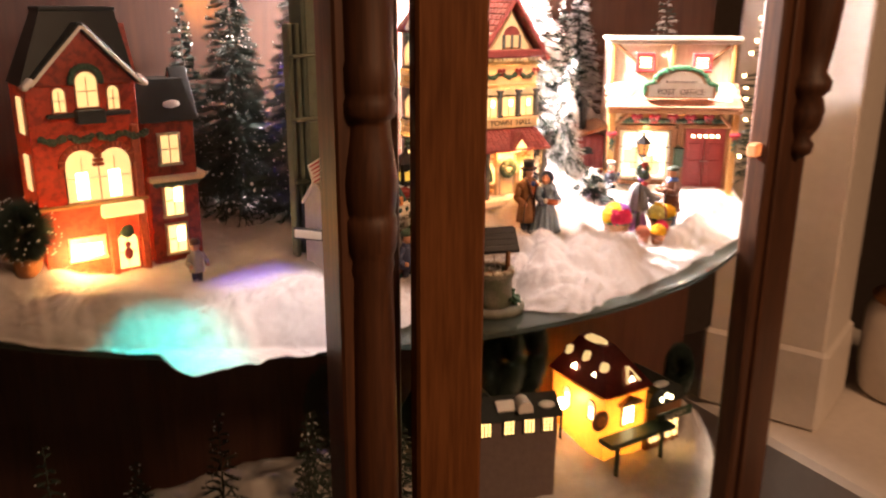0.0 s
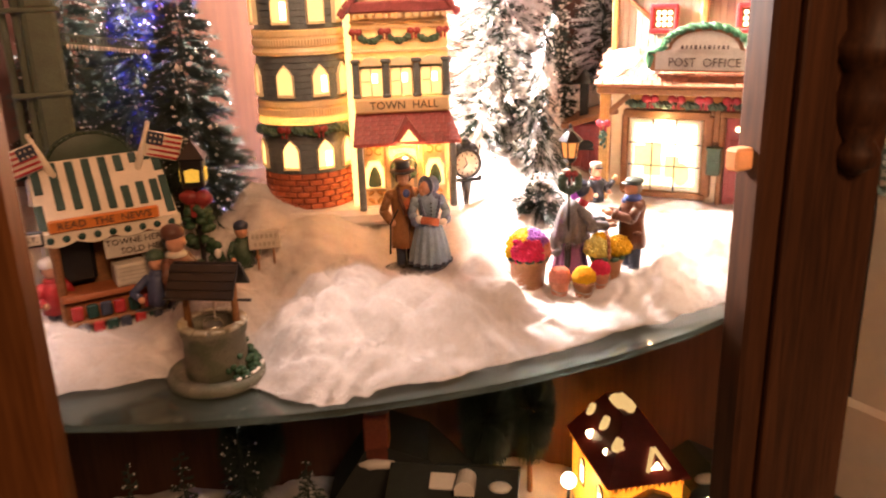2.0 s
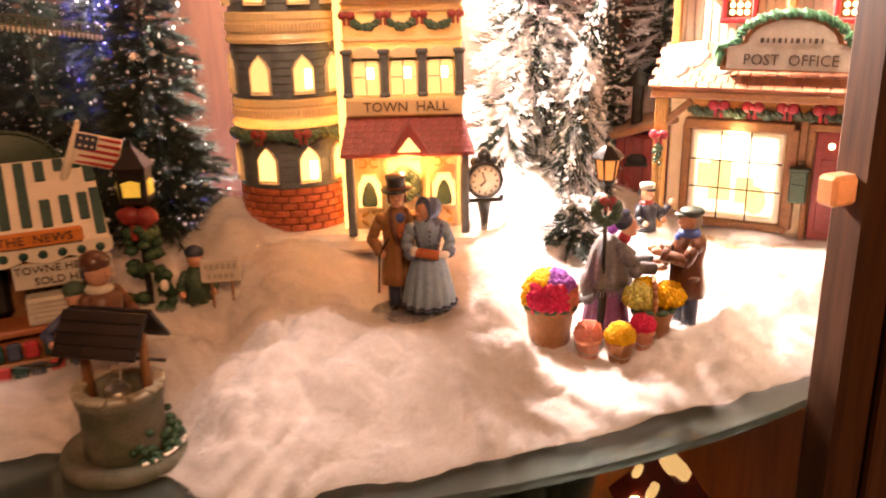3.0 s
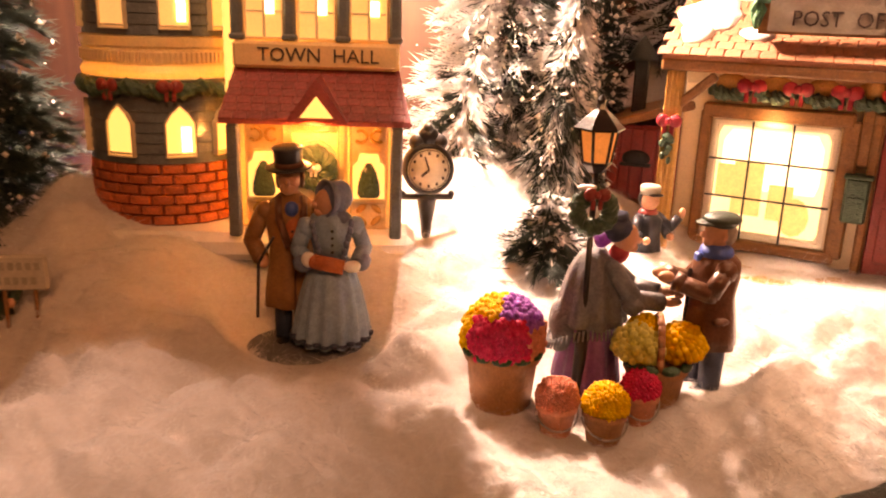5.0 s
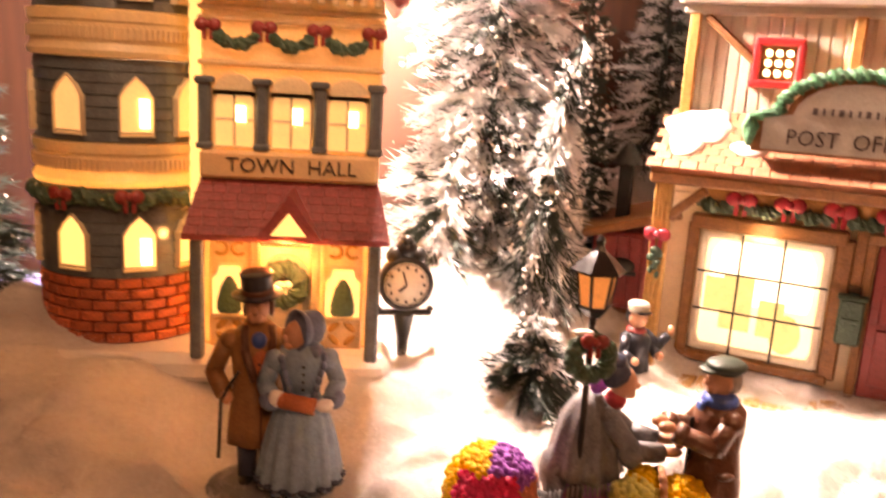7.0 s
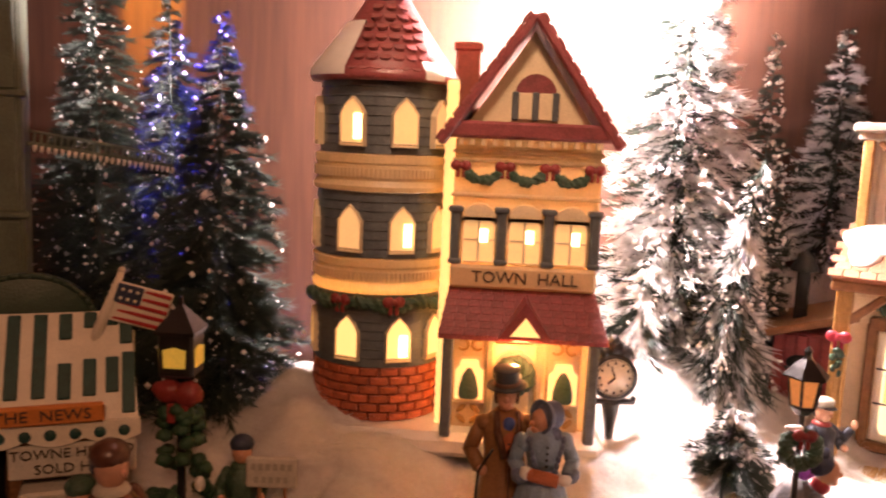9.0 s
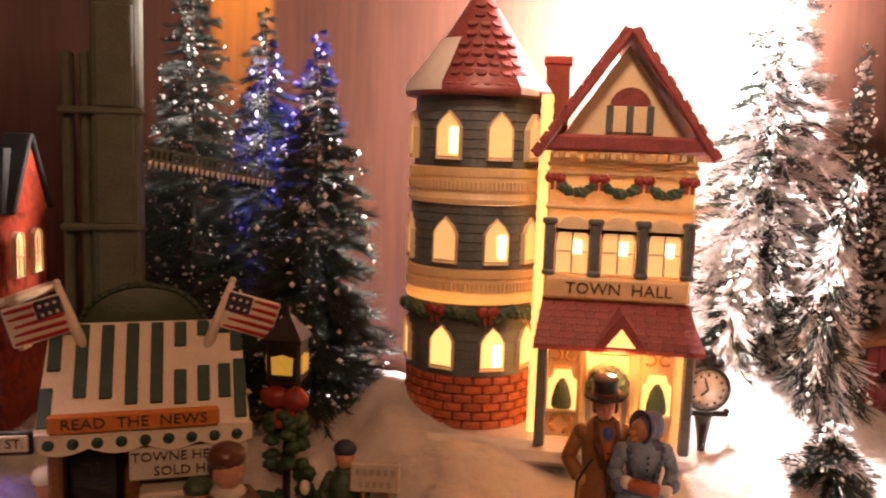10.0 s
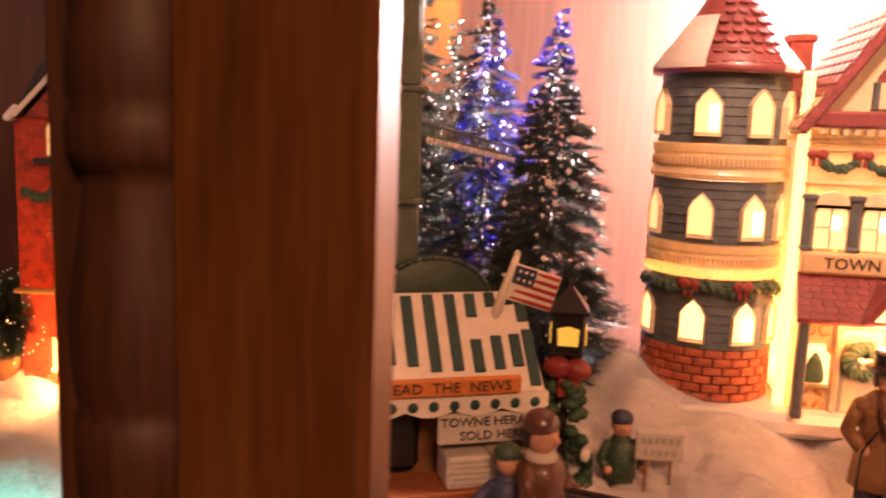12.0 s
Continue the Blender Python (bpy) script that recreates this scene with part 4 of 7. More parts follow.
    face = part("sign_face", Kit().prism(inn, -0.0372, -0.030), GREYSIGN, sign, "grey sign board")
    lettering("POST  OFFICE", 0.0105, INK, sign, Matrix.Translation((0.075, -0.0374, 0.1385)), squeeze=0.92)
    k = Kit()
    for i in range(11):
        k.box((0.0565 + 0.0037 * i, -0.0376, 0.1515), (0.0014 if i % 3 else 0.0022, 0.0008, 0.0032), 0.0002)
    part("worn_lettering", k, INK, sign)
    k = Kit()
    path = [(0.029, 0.133), (0.029, 0.147)] + [(0.075 + 0.035 * math.cos(a), 0.149 + 0.020 * math.sin(a)) for a in np.linspace(math.pi - 0.05, 0.05, 22)] + [(0.121, 0.147), (0.121, 0.133)]
    line = [(path[i][0] * (1 - t) + path[i + 1][0] * t, -0.0355, path[i][1] * (1 - t) + path[i + 1][1] * t) for i in range(len(path) - 1) for t in (0, 0.34, 0.67)]
    rope(k, line, 0.0030, rough=0.5)
    part("sign_garland", k, mat("bright_garland", (0.04, 0.16, 0.07), 0.4, 0.4, 500, 0.6), e, "green garland over the sign")
    # window
    k = Kit()
    for c, sz in (((0.0405, -0.002, 0.0885), (0.078, 0.007, 0.008)), ((0.0405, -0.002, 0.0135), (0.078, 0.008, 0.006)), ((0.0035, -0.002, 0.051), (0.006, 0.006, 0.075)), ((0.0785, -0.002, 0.051), (0.009, 0.006, 0.075))):
        k.box(c, sz, 0.0012)
    win = part("shop_window", k, TIMBER, e, "large timber-framed shop window")
    k = Kit()
    for c, sz in (((0.0405, -0.003, 0.0825), (0.064, 0.004, 0.004)), ((0.0405, -0.003, 0.0195), (0.064, 0.004, 0.004)), ((0.0095, -0.003, 0.051), (0.004, 0.004, 0.066)), ((0.0715, -0.003, 0.051), (0.004, 0.004, 0.066))):
        k.box(c, sz, 0.001)
    part("inner_frame", k, OFFWHITE, win, "white inner frame")
    part("pane", Kit().box((0.0405, -0.0008, 0.051), (0.060, 0.002, 0.062), 0.0004), GLOW_SHOP, win, "brightly lit pane")
    # Brighter emissive plate imitates the bulb's hot upper half of the window.
    part("bulb_glow", Kit().prism([(0.0165, 0.046), (0.0645, 0.046), (0.0665, 0.052), (0.0665, 0.072), (0.0625, 0.0785), (0.0185, 0.0785), (0.0145, 0.072), (0.0145, 0.052)], -0.0021, 0.0), GLOW_HALL, win, "bright plate on the pane for the bulb's light")
    for sx in (-1, 1):
        for sz in (-1, 1):
            cx, cz = 0.0405 + sx * 0.0295, 0.051 + sz * 0.0310
            part("corner_fillet", Kit().prism([(cx, cz), (cx - sx * 0.007, cz), (cx - sx * 0.002, cz - sz * 0.002), (cx, cz - sz * 0.007)], -0.0045, -0.001), OFFWHITE, win)
    k = Kit().box((0.030, -0.0022, 0.046), (0.016, 0.001, 0.030), 0.0004).box((0.048, -0.0022, 0.040), (0.013, 0.001, 0.020), 0.0004).ball((0.056, -0.002, 0.033), (0.008, 0.001, 0.011), 10, 6).box((0.018, -0.0022, 0.050), (0.010, 0.001, 0.018), 0.0004)
    # Emission on these painted shapes stands in for the lit room behind them.
    part("painted_interior", k, mat("glowing_shop_paint", (0.5, 0.36, 0.12), 0.5, 0.3, 160, 0.1, emit=(0.9, 0.62, 0.22), power=0.6), win, "glowing painted shop interior")
    for x in (0.0295, 0.0505):
        part("window_bar", Kit().rod((x, -0.0055, 0.017), (x, -0.0055, 0.084), 0.0006, seg=6), BLACK, win, "thin black bar")
    for z in (0.041, 0.062):
        part("window_bar", Kit().rod((0.008, -0.0055, z), (0.073, -0.0055, z), 0.0006, seg=6), BLACK, win, "thin black bar")
    # door
    k = Kit()
    for c, sz in (((0.120, -0.002, 0.0905), (0.064, 0.007, 0.006)), ((0.0905, -0.002, 0.048), (0.005, 0.006, 0.084)), ((0.1495, -0.002, 0.048), (0.005, 0.006, 0.084))):
        k.box(c, sz, 0.0012)
    door = part("door", k, TIMBER, e, "dark red panelled double door")
    for x in (0.1065, 0.1335):
        leaf = part("door_leaf", Kit().box((x, -0.001, 0.0465), (0.0262, 0.004, 0.082), 0.0008), DOORRED, door)
        for z, h in ((0.030, 0.030), (0.058, 0.020)):
            part("door_panel", Kit().box((x, -0.0032, z), (0.017, 0.002, h), 0.0009), DOORRED, leaf)
        part("knob", Kit().ball((x + (0.010 if x < 0.12 else -0.010), -0.005, 0.044), (0.0013, 0.0013, 0.0013), 8, 5), STEEL, leaf)
    for i in range(5):
        part("door_light", Kit().ball((0.104 + 0.008 * i, -0.0035, 0.0775), (0.0022, 0.001, 0.0024), 8, 5), GLOW_HOT, door, "small glowing fanlight pane")
    part("letter_box", Kit().box((0.0855, -0.006, 0.048), (0.012, 0.010, 0.024), 0.0012).box((0.0855, -0.0115, 0.049), (0.008, 0.001, 0.002), 0.0002).box((0.0855, -0.006, 0.0605), (0.014, 0.012, 0.002), 0.0005), GREEN, e, "dark green letter box")
    part("post_stud", Kit().box((0.0855, -0.002, 0.085), (0.006, 0.005, 0.040), 0.001), TIMBER, e)
    # porch posts
    for x in (-0.009, 0.149):
        k = Kit().box((x, -0.031, 0.056), (0.009, 0.008, 0.112), 0.0018)
        for i in range(4):
            k.box((x - 0.0034 + 0.0023 * i, -0.0352, 0.056), (0.0012, 0.001, 0.108), 0.0003)
        post = part("porch_post", k, TIMBER_LIGHT, e, "rough ochre timber porch post")
        s = 1 if x < 0.05 else -1
        part("bracket", Kit().box((0, 0, 0), (0.026, 0.005, 0.005), 0.001, at=Matrix.Translation((x + s * 0.011, -0.031, 0.100)) @ Matrix.Rotation(radians(-s * 42), 4, "Y")), TIMBER, post)
        k = Kit()
        bow(k, x, -0.037, 0.084, 0.0075)
        part("bow", k, CRIMSON, post, "red bow on the post")
        k = Kit()
        for i in range(7):
            k.ball((x + 0.002 * math.sin(i * 2.3), -0.037, 0.076 - 0.0022 * i), (0.003 - 0.0003 * i, 0.002, 0.0022), 7, 5, 0, 0.3, rough_scale=500)
        part("holly", k, GREEN, post, "holly spray")
    for i in range(6):
        k = Kit()
        swag(k, 0.004 + 0.0235 * i, 0.026 + 0.0235 * i, 0.1010, -0.0075, 0.0035, 0.0034)
        part("garland_swag", k, GREEN, e, "green garland swag")
    for i in range(5):
        k = Kit()
        bow(k, 0.0265 + 0.0235 * i, -0.0095, 0.1030, 0.0084)
        part("bow", k, CRIMSON, e, "crimson bow")
    for i in range(6):
        part("bunting", Kit().ball((0.015 + 0.0235 * i, -0.0052, 0.1040), (0.0085, 0.0014, 0.0052), 12, 7), TIMBER_LIGHT, e, "gold bunting")
    # deck
    deck = part("deck", Kit().box((0.069, -0.018, 0.001), (0.174, 0.040, 0.004), 0.001), TIMBER, e, "ochre plank porch deck")
    for i in range(20):
        part("plank", PLANK, TIMBER_LIGHT, deck).matrix_local = T(-0.0135 + 0.0087 * i, -0.019, 0.0042)
    part("step", Kit().box((0.120, -0.045, -0.001), (0.058, 0.014, 0.005), 0.0015), TIMBER, e, "dark timber step")
    # shingles
    for r in range(8):
        t = (r + 0.3) / 8
        y, z = -0.037 + 0.036 * t, 0.1195 + 0.0275 * t
        for i in range(20):
            x = -0.0155 + 0.0086 * (i + (0.5 if r % 2 else 0.1))
            part("shingle", PSHINGLE, SHINGLE, roof).matrix_local = Matrix.Translation((x, y, z)) @ Matrix.Rotation(radians(36), 4, "X")
    lamp("post_office_bulb", "POINT", (0.79, 0.895, 1.29), 0.35, WARM, 0.008)
    # Added point light just outside the shop window; it brightens the frame.
    lamp("post_office_window_fill", "POINT", (0.762, 0.838, 1.335), 0.010, (1.0, 0.7, 0.35), 0.003)


BOARD = Kit().box((0, 0, 0), (0.0052, 0.0016, 0.078), 0.0006).mesh("board", OFFWHITE)
PLANK = Kit().box((0, 0, 0), (0.0080, 0.040, 0.0022), 0.0005).mesh("plank", TIMBER_LIGHT)
PSHINGLE = Kit().box((0, 0, 0), (0.0078, 0.0064, 0.0013), 0.0004).mesh("shingle", SHINGLE)
post_office()

# ---- brick house with the side wing ----


def brick_house():
    e = thing("brick_house", "lit red brick porcelain house with dark mansard roof and side wing", "toy building", T(0.140, 0.798, 1.253, 8))
    k = Kit().box((-0.070, 0.034, 0.088), (0.092, 0.066, 0.176), 0.001)
    part("main_wall", k, REDWALL, e, "red brick main wall")
    part("gable", Kit().prism([(-0.108, 0.176), (-0.024, 0.176), (-0.066, 0.222)], -0.001, 0.03), REDWALL, e, "red brick gable")
    for s in (-1, 1):
        a = math.atan2(0.048, 0.045)
        m4 = Matrix.Translation((-0.066 + s * 0.0235, 0.010, 0.2015)) @ Matrix.Rotation(s * a, 4, "Y")
        part("rake", Kit().box((0, 0, 0), (0.070, 0.032, 0.0045), 0.001, at=m4), DARKROOF, e, "dark roof rake")
        part("rake_snow", Kit().box((s * 0.033, -0.0085, 0.0012), (0.012, 0.018, 0.005), 0.002, at=m4), SNOWPAINT, e, "snow at the roof corner")
        part("rake_edge", Kit().box((0, -0.0165, -0.001), (0.066, 0.0015, 0.003), 0.0005, at=m4), OFFWHITE, e)
    k = Kit()
    vs = [(-0.118, 0.004, 0.176), (-0.022, 0.004, 0.176), (-0.022, 0.068, 0.176), (-0.118, 0.068, 0.176), (-0.092, 0.022, 0.237), (-0.030, 0.022, 0.237), (-0.030, 0.060, 0.237), (-0.092, 0.060, 0.237)]
    k.add(vs, [(0, 1, 5, 4), (1, 2, 6, 5), (2, 3, 7, 6), (3, 0, 4, 7), (4, 5, 6, 7)])
    k.box((-0.061, 0.041, 0.239), (0.064, 0.040, 0.004), 0.001)
    part("mansard_roof", k, DARKROOF, e, "near-black mansard roof")
    k = Kit().box((0.004, 0.034, 0.069), (0.047, 0.060, 0.138), 0.001)
    part("wing_wall", k, REDWALL, e, "red brick wing wall")
    k = Kit()
    vs = [(-0.022, 0.002, 0.138), (0.030, 0.002, 0.138), (0.030, 0.066, 0.138), (-0.022, 0.066, 0.138), (-0.022, 0.018, 0.176), (0.024, 0.018, 0.176), (0.024, 0.05, 0.176), (-0.022, 0.05, 0.176)]
    k.add(vs, [(0, 1, 5, 4), (1, 2, 6, 5), (2, 3, 7, 6), (3, 0, 4, 7), (4, 5, 6, 7)])
    part("wing_roof", k, DARKROOF, e, "near-black wing roof")
    part("roof_snow", Kit().ball((0.010, 0.0095, 0.153), (0.0085, 0.004, 0.0042), 12, 6, 0, 0.2), SNOWPAINT, e, "patch of painted snow")
    turn = Matrix.Translation((0.0285, 0.034, 0)) @ Matrix.Rotation(radians(90), 4, "Z")
    part("side_gable", Kit().prism([(-0.024, 0.137), (0.024, 0.137), (0.0, 0.182)], -0.003, 0.012, at=turn), REDWALL, e, "red brick side gable")
    for s in (-1, 1):
        m4 = turn @ Matrix.Translation((s * 0.0128, 0.003, 0.1612)) @ Matrix.Rotation(s * math.atan2(0.045, 0.024), 4, "Y")
        part("gable_rake", Kit().box((0, 0, 0), (0.054, 0.018, 0.003), 0.0008, at=m4), DARKROOF, e, "dark gable edge")
    main = Matrix.Translation((-0.0225, 0.034, 0)) @ Matrix.Rotation(radians(90), 4, "Z")
    part("side_gable", Kit().prism([(-0.028, 0.174), (0.028, 0.174), (0.0, 0.226)], -0.003, 0.012, at=main), REDWALL, e, "red brick upper side gable")
    for y, z, h in ((-0.012, 0.098, 0.027), (0.012, 0.098, 0.027), (-0.006, 0.052, 0.026)):
        window_on(e, 0.010, h, turn @ Matrix.Translation((y, -0.0008, z)), GLOW_DIM, None, False)
    part("side_ledge", Kit().box((0, -0.003, 0.0855), (0.062, 0.010, 0.005), 0.0015, at=turn), CREAM_DRY, e, "cream ledge")
    k = Kit().box((0.0045, -0.002, 0.0855), (0.052, 0.012, 0.005), 0.0015)
    part("ledge", k, CREAM_DRY, e, "cream ledge")
    k = Kit()
    swag(k, -0.018, 0.027, 0.0815, -0.004, 0.001, 0.003)
    part("garland", k, GREEN, e, "dark garland under the ledge")
    for z, h, g, hot in ((0.0985, 0.0285, GLOW_DIM, None), (0.048, 0.031, GLOW, (0.0, 0.0145, 0.0075, 0.027)), (0.0115, 0.0285, GLOW, (0.0, 0.012, 0.0072, 0.0255))):
        square_window(e, 0.002, z, 0.0185, h, g, hot)
    for x in (-0.0775, -0.0495):
        window_on(e, 0.0275, 0.046, T(x, 0.0005, 0.0735), GLOW_DIM, (-0.006, 0.002, 0.004, 0.026), False)
        k = Kit()
        for i in range(15):
            a = math.pi * i / 14
            k.box((0, 0, 0), (0.005, 0.004, 0.003), 0.0006, at=Matrix.Translation((x + 0.0165 * math.cos(a), -0.001, 0.106 + 0.0165 * math.sin(a))) @ Matrix.Rotation(-a, 4, "Y"))
        part("arch_stones", k, BRICK, e, "brick arch over the window")
    window_on(e, 0.0175, 0.030, T(-0.0665, -0.0012, 0.157), GLOW_DIM, None, False)
    for x in (-0.0895, -0.0445):
        window_on(e, 0.0095, 0.020, T(x, 0.0, 0.154), GLOW_DIM, None, False)
    k = Kit()
    for i in range(13):
        a = math.pi * i / 12
        k.ball((-0.0665 + 0.0125 * math.cos(a), -0.003, 0.179 + 0.0125 * math.sin(a)), (0.0032, 0.003, 0.0032), 7, 5, 0, 0.2)
    part("arch_garland", k, GREEN, e, "dark garland arch")
    part("balcony", Kit().box((-0.0665, -0.005, 0.149), (0.024, 0.012, 0.012), 0.001).box((-0.0665, -0.003, 0.1505), (0.070, 0.006, 0.004), 0.001), DARKROOF, e, "dark balcony")
    for i in range(4):
        k = Kit()
        swag(k, -0.110 + 0.0235 * i, -0.088 + 0.0235 * i, 0.1335, -0.003, 0.005, 0.003)
        part("garland_swag", k, GREEN, e, "dark green swag garland")
    part("belt_course", Kit().box((-0.070, -0.002, 0.0705), (0.094, 0.006, 0.003), 0.001), TIMBER_LIGHT, e)
    part("door_sign", Kit().box((-0.048, -0.006, 0.0635), (0.038, 0.006, 0.0125), 0.0015), GLOW_DIM, e, "glowing cream sign over the door")
    window_on(e, 0.0185, 0.034, T(-0.046, -0.001, 0.006), GLOW, None, False, name="door")
    part("door_figure", Kit().ball((-0.046, -0.003, 0.020), (0.004, 0.001, 0.006), 8, 6).ball((-0.046, -0.003, 0.0285), (0.0028, 0.001, 0.0028), 8, 6), DOORRED, e)
    part("door_wreath", Kit().ball((-0.046, -0.004, 0.0415), (0.0065, 0.002, 0.006), 10, 6, 0, 0.3, rough_scale=400), GREEN, e, "dark wreath over the door")
    for x in (-0.058, -0.0295):
        part("quoin", Kit().box((x, -0.001, 0.070 if x > -0.05 else 0.03), (0.007, 0.005, 0.138 if x > -0.05 else 0.06), 0.001), BRICK, e, "brick pilaster")
    square_window(e, -0.080, 0.020, 0.030, 0.020, GLOW, (-0.008, 0.002, 0.012, 0.014))
    for z in (0.045, 0.10, 0.15):
        part("side_window", Kit().box((-0.1165, 0.026, z), (0.002, 0.016, 0.032), 0.0006), GLOW_DIM, e)
    lamp("brick_house_bulb", "POINT", (0.075, 0.825, 1.29), 0.45, WARM, 0.008)
    # Added point light outside the front wall; it brightens the brick and the snow.
    lamp("brick_house_front_fill", "POINT", (0.055, 0.770, 1.278), 0.09, WARM, 0.004)


def square_window(e, x, z, w, h, glow, hot=None):
    k = Kit()
    for c, sz in (((x, 0.002, z), (w + 0.004, 0.006, 0.0028)), ((x, 0.002, z + h), (w + 0.003, 0.005, 0.0022)), ((x - w / 2, 0.002, z + h / 2), (0.0022, 0.005, h)), ((x + w / 2, 0.002, z + h / 2), (0.0022, 0.005, h))):
        k.box(c, sz, 0.0005)
    win = part("window", k, CREAM_DRY, e)
    part("pane", Kit().box((x, 0.0025, z + h / 2), (w, 0.003, h), 0.0003), glow, win, "glowing yellow pane")
    part("glazing_bar", Kit().box((x, 0.001, z + h / 2), (0.001, 0.0012, h), 0.0002).box((x, 0.001, z + h / 2), (w, 0.0012, 0.001), 0.0002), CREAM_DRY, win)
    if hot:
        part("bulb_glow", Kit().box((x + (hot[0] + hot[2]) / 2, 0.0005, z + (hot[1] + hot[3]) / 2), (hot[2] - hot[0], 0.0012, hot[3] - hot[1]), 0.0002), GLOW_HOT, win, "bright bulb light in the window")


brick_house()

# ---- bottle-brush trees ----


def spikes(base, tip, width):
    """Thin three-sided needles as one mesh: arrays of base and tip points."""
    d = tip - base
    d /= np.linalg.norm(d, axis=1)[:, None]
    ref = np.where(np.abs(d[:, 2:3]) > 0.9, np.array([[1.0, 0, 0]]), np.array([[0, 0, 1.0]]))
    u = np.cross(d, ref)
    u /= np.linalg.norm(u, axis=1)[:, None]
    w = np.cross(d, u)
    n = len(base)
    ring = [base + width * (math.cos(a) * u + math.sin(a) * w) for a in (0, 2.094, 4.189)]
    v = np.stack(ring + [tip], 1).reshape(-1, 3)
    o = np.arange(n)[:, None] * 4
    f = np.concatenate([o + [0, 1, 3], o + [1, 2, 3], o + [2, 0, 3]], 1).reshape(-1, 3)
    return v, f


def raw_mesh(name, v, f, m):
    me = bpy.data.meshes.new(name)
    me.from_pydata(v.tolist(), [], f.tolist())
    me.materials.append(m)
    me.update()
    return me


OCT = np.array([(1, 0, 0), (-1, 0, 0), (0, 1, 0), (0, -1, 0), (0, 0, 1), (0, 0, -1)], float)
OCTF = np.array([(0, 2, 4), (2, 1, 4), (1, 3, 4), (3, 0, 4), (2, 0, 5), (1, 2, 5), (3, 1, 5), (0, 3, 5)])


def brush_tree(x, y, z, h, r, seed, branches=300, frost=0.0, flecks=260, label="", lean=(0.0, 0.0), tilt=0.12, fleck=0.0011, width=0.0005, per=42, needle=0.0085):
    """A twisted-wire tree: tiers of bristle tufts, each a short branch set round with needles, white above where it is frosted."""
    g = np.random.RandomState(seed)
    e = thing("bottle_brush_tree", label or "dark green bottle-brush tree flecked with snow", "toy tree", T(x, y, z), "bottle-brush trees")
    part("trunk", Kit().rod((0, 0, 0), (lean[0] * 0.25, lean[1] * 0.25, h * 0.5), 0.0022, 0.0016, 7).rod((lean[0] * 0.25, lean[1] * 0.25, h * 0.5), (lean[0] * 0.9, lean[1] * 0.9, h * 0.96), 0.0010, 0.0004, 7).lathe([(0.009, -0.006), (0.009, 0.003), (0.006, 0.005)], seg=12), NEEDLE, e)
    u = 0.04 + 0.95 * (1 - (1 - (np.arange(branches) + g.rand(branches)) / branches * 0.9998) ** 0.60)
    a = np.arange(branches) * 2.39996 + 0.5 * g.randn(branches)
    lump = 1 + 0.12 * np.sin(3 * a + seed) * np.sin(u * 11 + seed) + 0.10 * np.sin(2 * a + 2 * seed + u * 17)
    ln = np.maximum(r * (1 - u) ** 0.72 * lump * (0.72 + 0.36 * g.rand(branches)) - 0.5 * needle, 0.002)
    el = tilt + 0.20 * g.randn(branches)
    way = np.stack([np.cos(a) * np.cos(el), np.sin(a) * np.cos(el), np.sin(el)], 1)
    foot = np.stack([lean[0] * u * u, lean[1] * u * u, u * h], 1)
    count = branches * per
    b = np.repeat(np.arange(branches), per)
    s = 0.15 + 0.85 * g.rand(count) ** 0.7
    base = foot[b] + way[b] * (ln[b] * s)[:, None]
    base[:, 2] -= 0.22 * ln[b] * s * s
    side = g.randn(count, 3)
    side /= np.linalg.norm(side, axis=1)[:, None]
    d = way[b] + side * 0.52
    d[:, 2] -= 0.10
    d /= np.linalg.norm(d, axis=1)[:, None]
    tip = base + d * (needle * (0.6 + 0.6 * g.rand(count)) * (0.55 + 0.45 * (1 - u[b])))[:, None]
    tuft = g.rand(branches)[b]
    white = 0.62 * tuft + 0.18 * g.rand(count) + 0.2 * (1 - side[:, 2]) / 2 < frost
    twig = (foot, foot + way * ln[:, None] - np.stack([0 * ln, 0 * ln, 0.22 * ln], 1))
    for sel, name, m, lab in ((~white, "bristles", NEEDLE, ""), (white, "frosted_bristles", NEEDLE_FROST, "frosted white bristles")):
        if sel.any():
            p, q = base[sel], tip[sel]
            if name == "bristles":
                p, q = np.concatenate([p, twig[0]]), np.concatenate([q, twig[1]])
            v, f = spikes(p, q, width)
            tagged(part(name, raw_mesh(name, v, f, m), m, e, lab), kind="stuff")
    if flecks:
        i = g.choice(count, flecks)
        s = fleck * (0.45 + 0.9 * g.rand(flecks))
        c = base[i] + (tip - base)[i] * (0.7 + 0.3 * g.rand(flecks))[:, None]
        long = 0.7 + 1.1 * g.rand(flecks, 1, 3)
        v = (c[:, None] + OCT[None] * s[:, None, None] * long).reshape(-1, 3)
        f = (np.arange(flecks)[:, None, None] * 6 + OCTF[None]).reshape(-1, 3)
        tagged(part("snow_dusting", raw_mesh("snow_dusting", v, f, FLECK), FLECK, e, "white snow flecks"), kind="stuff")
    return e


def on_snow(x, y, z=None):
    return (snow_z(x, y) - 0.002) if z is None else z


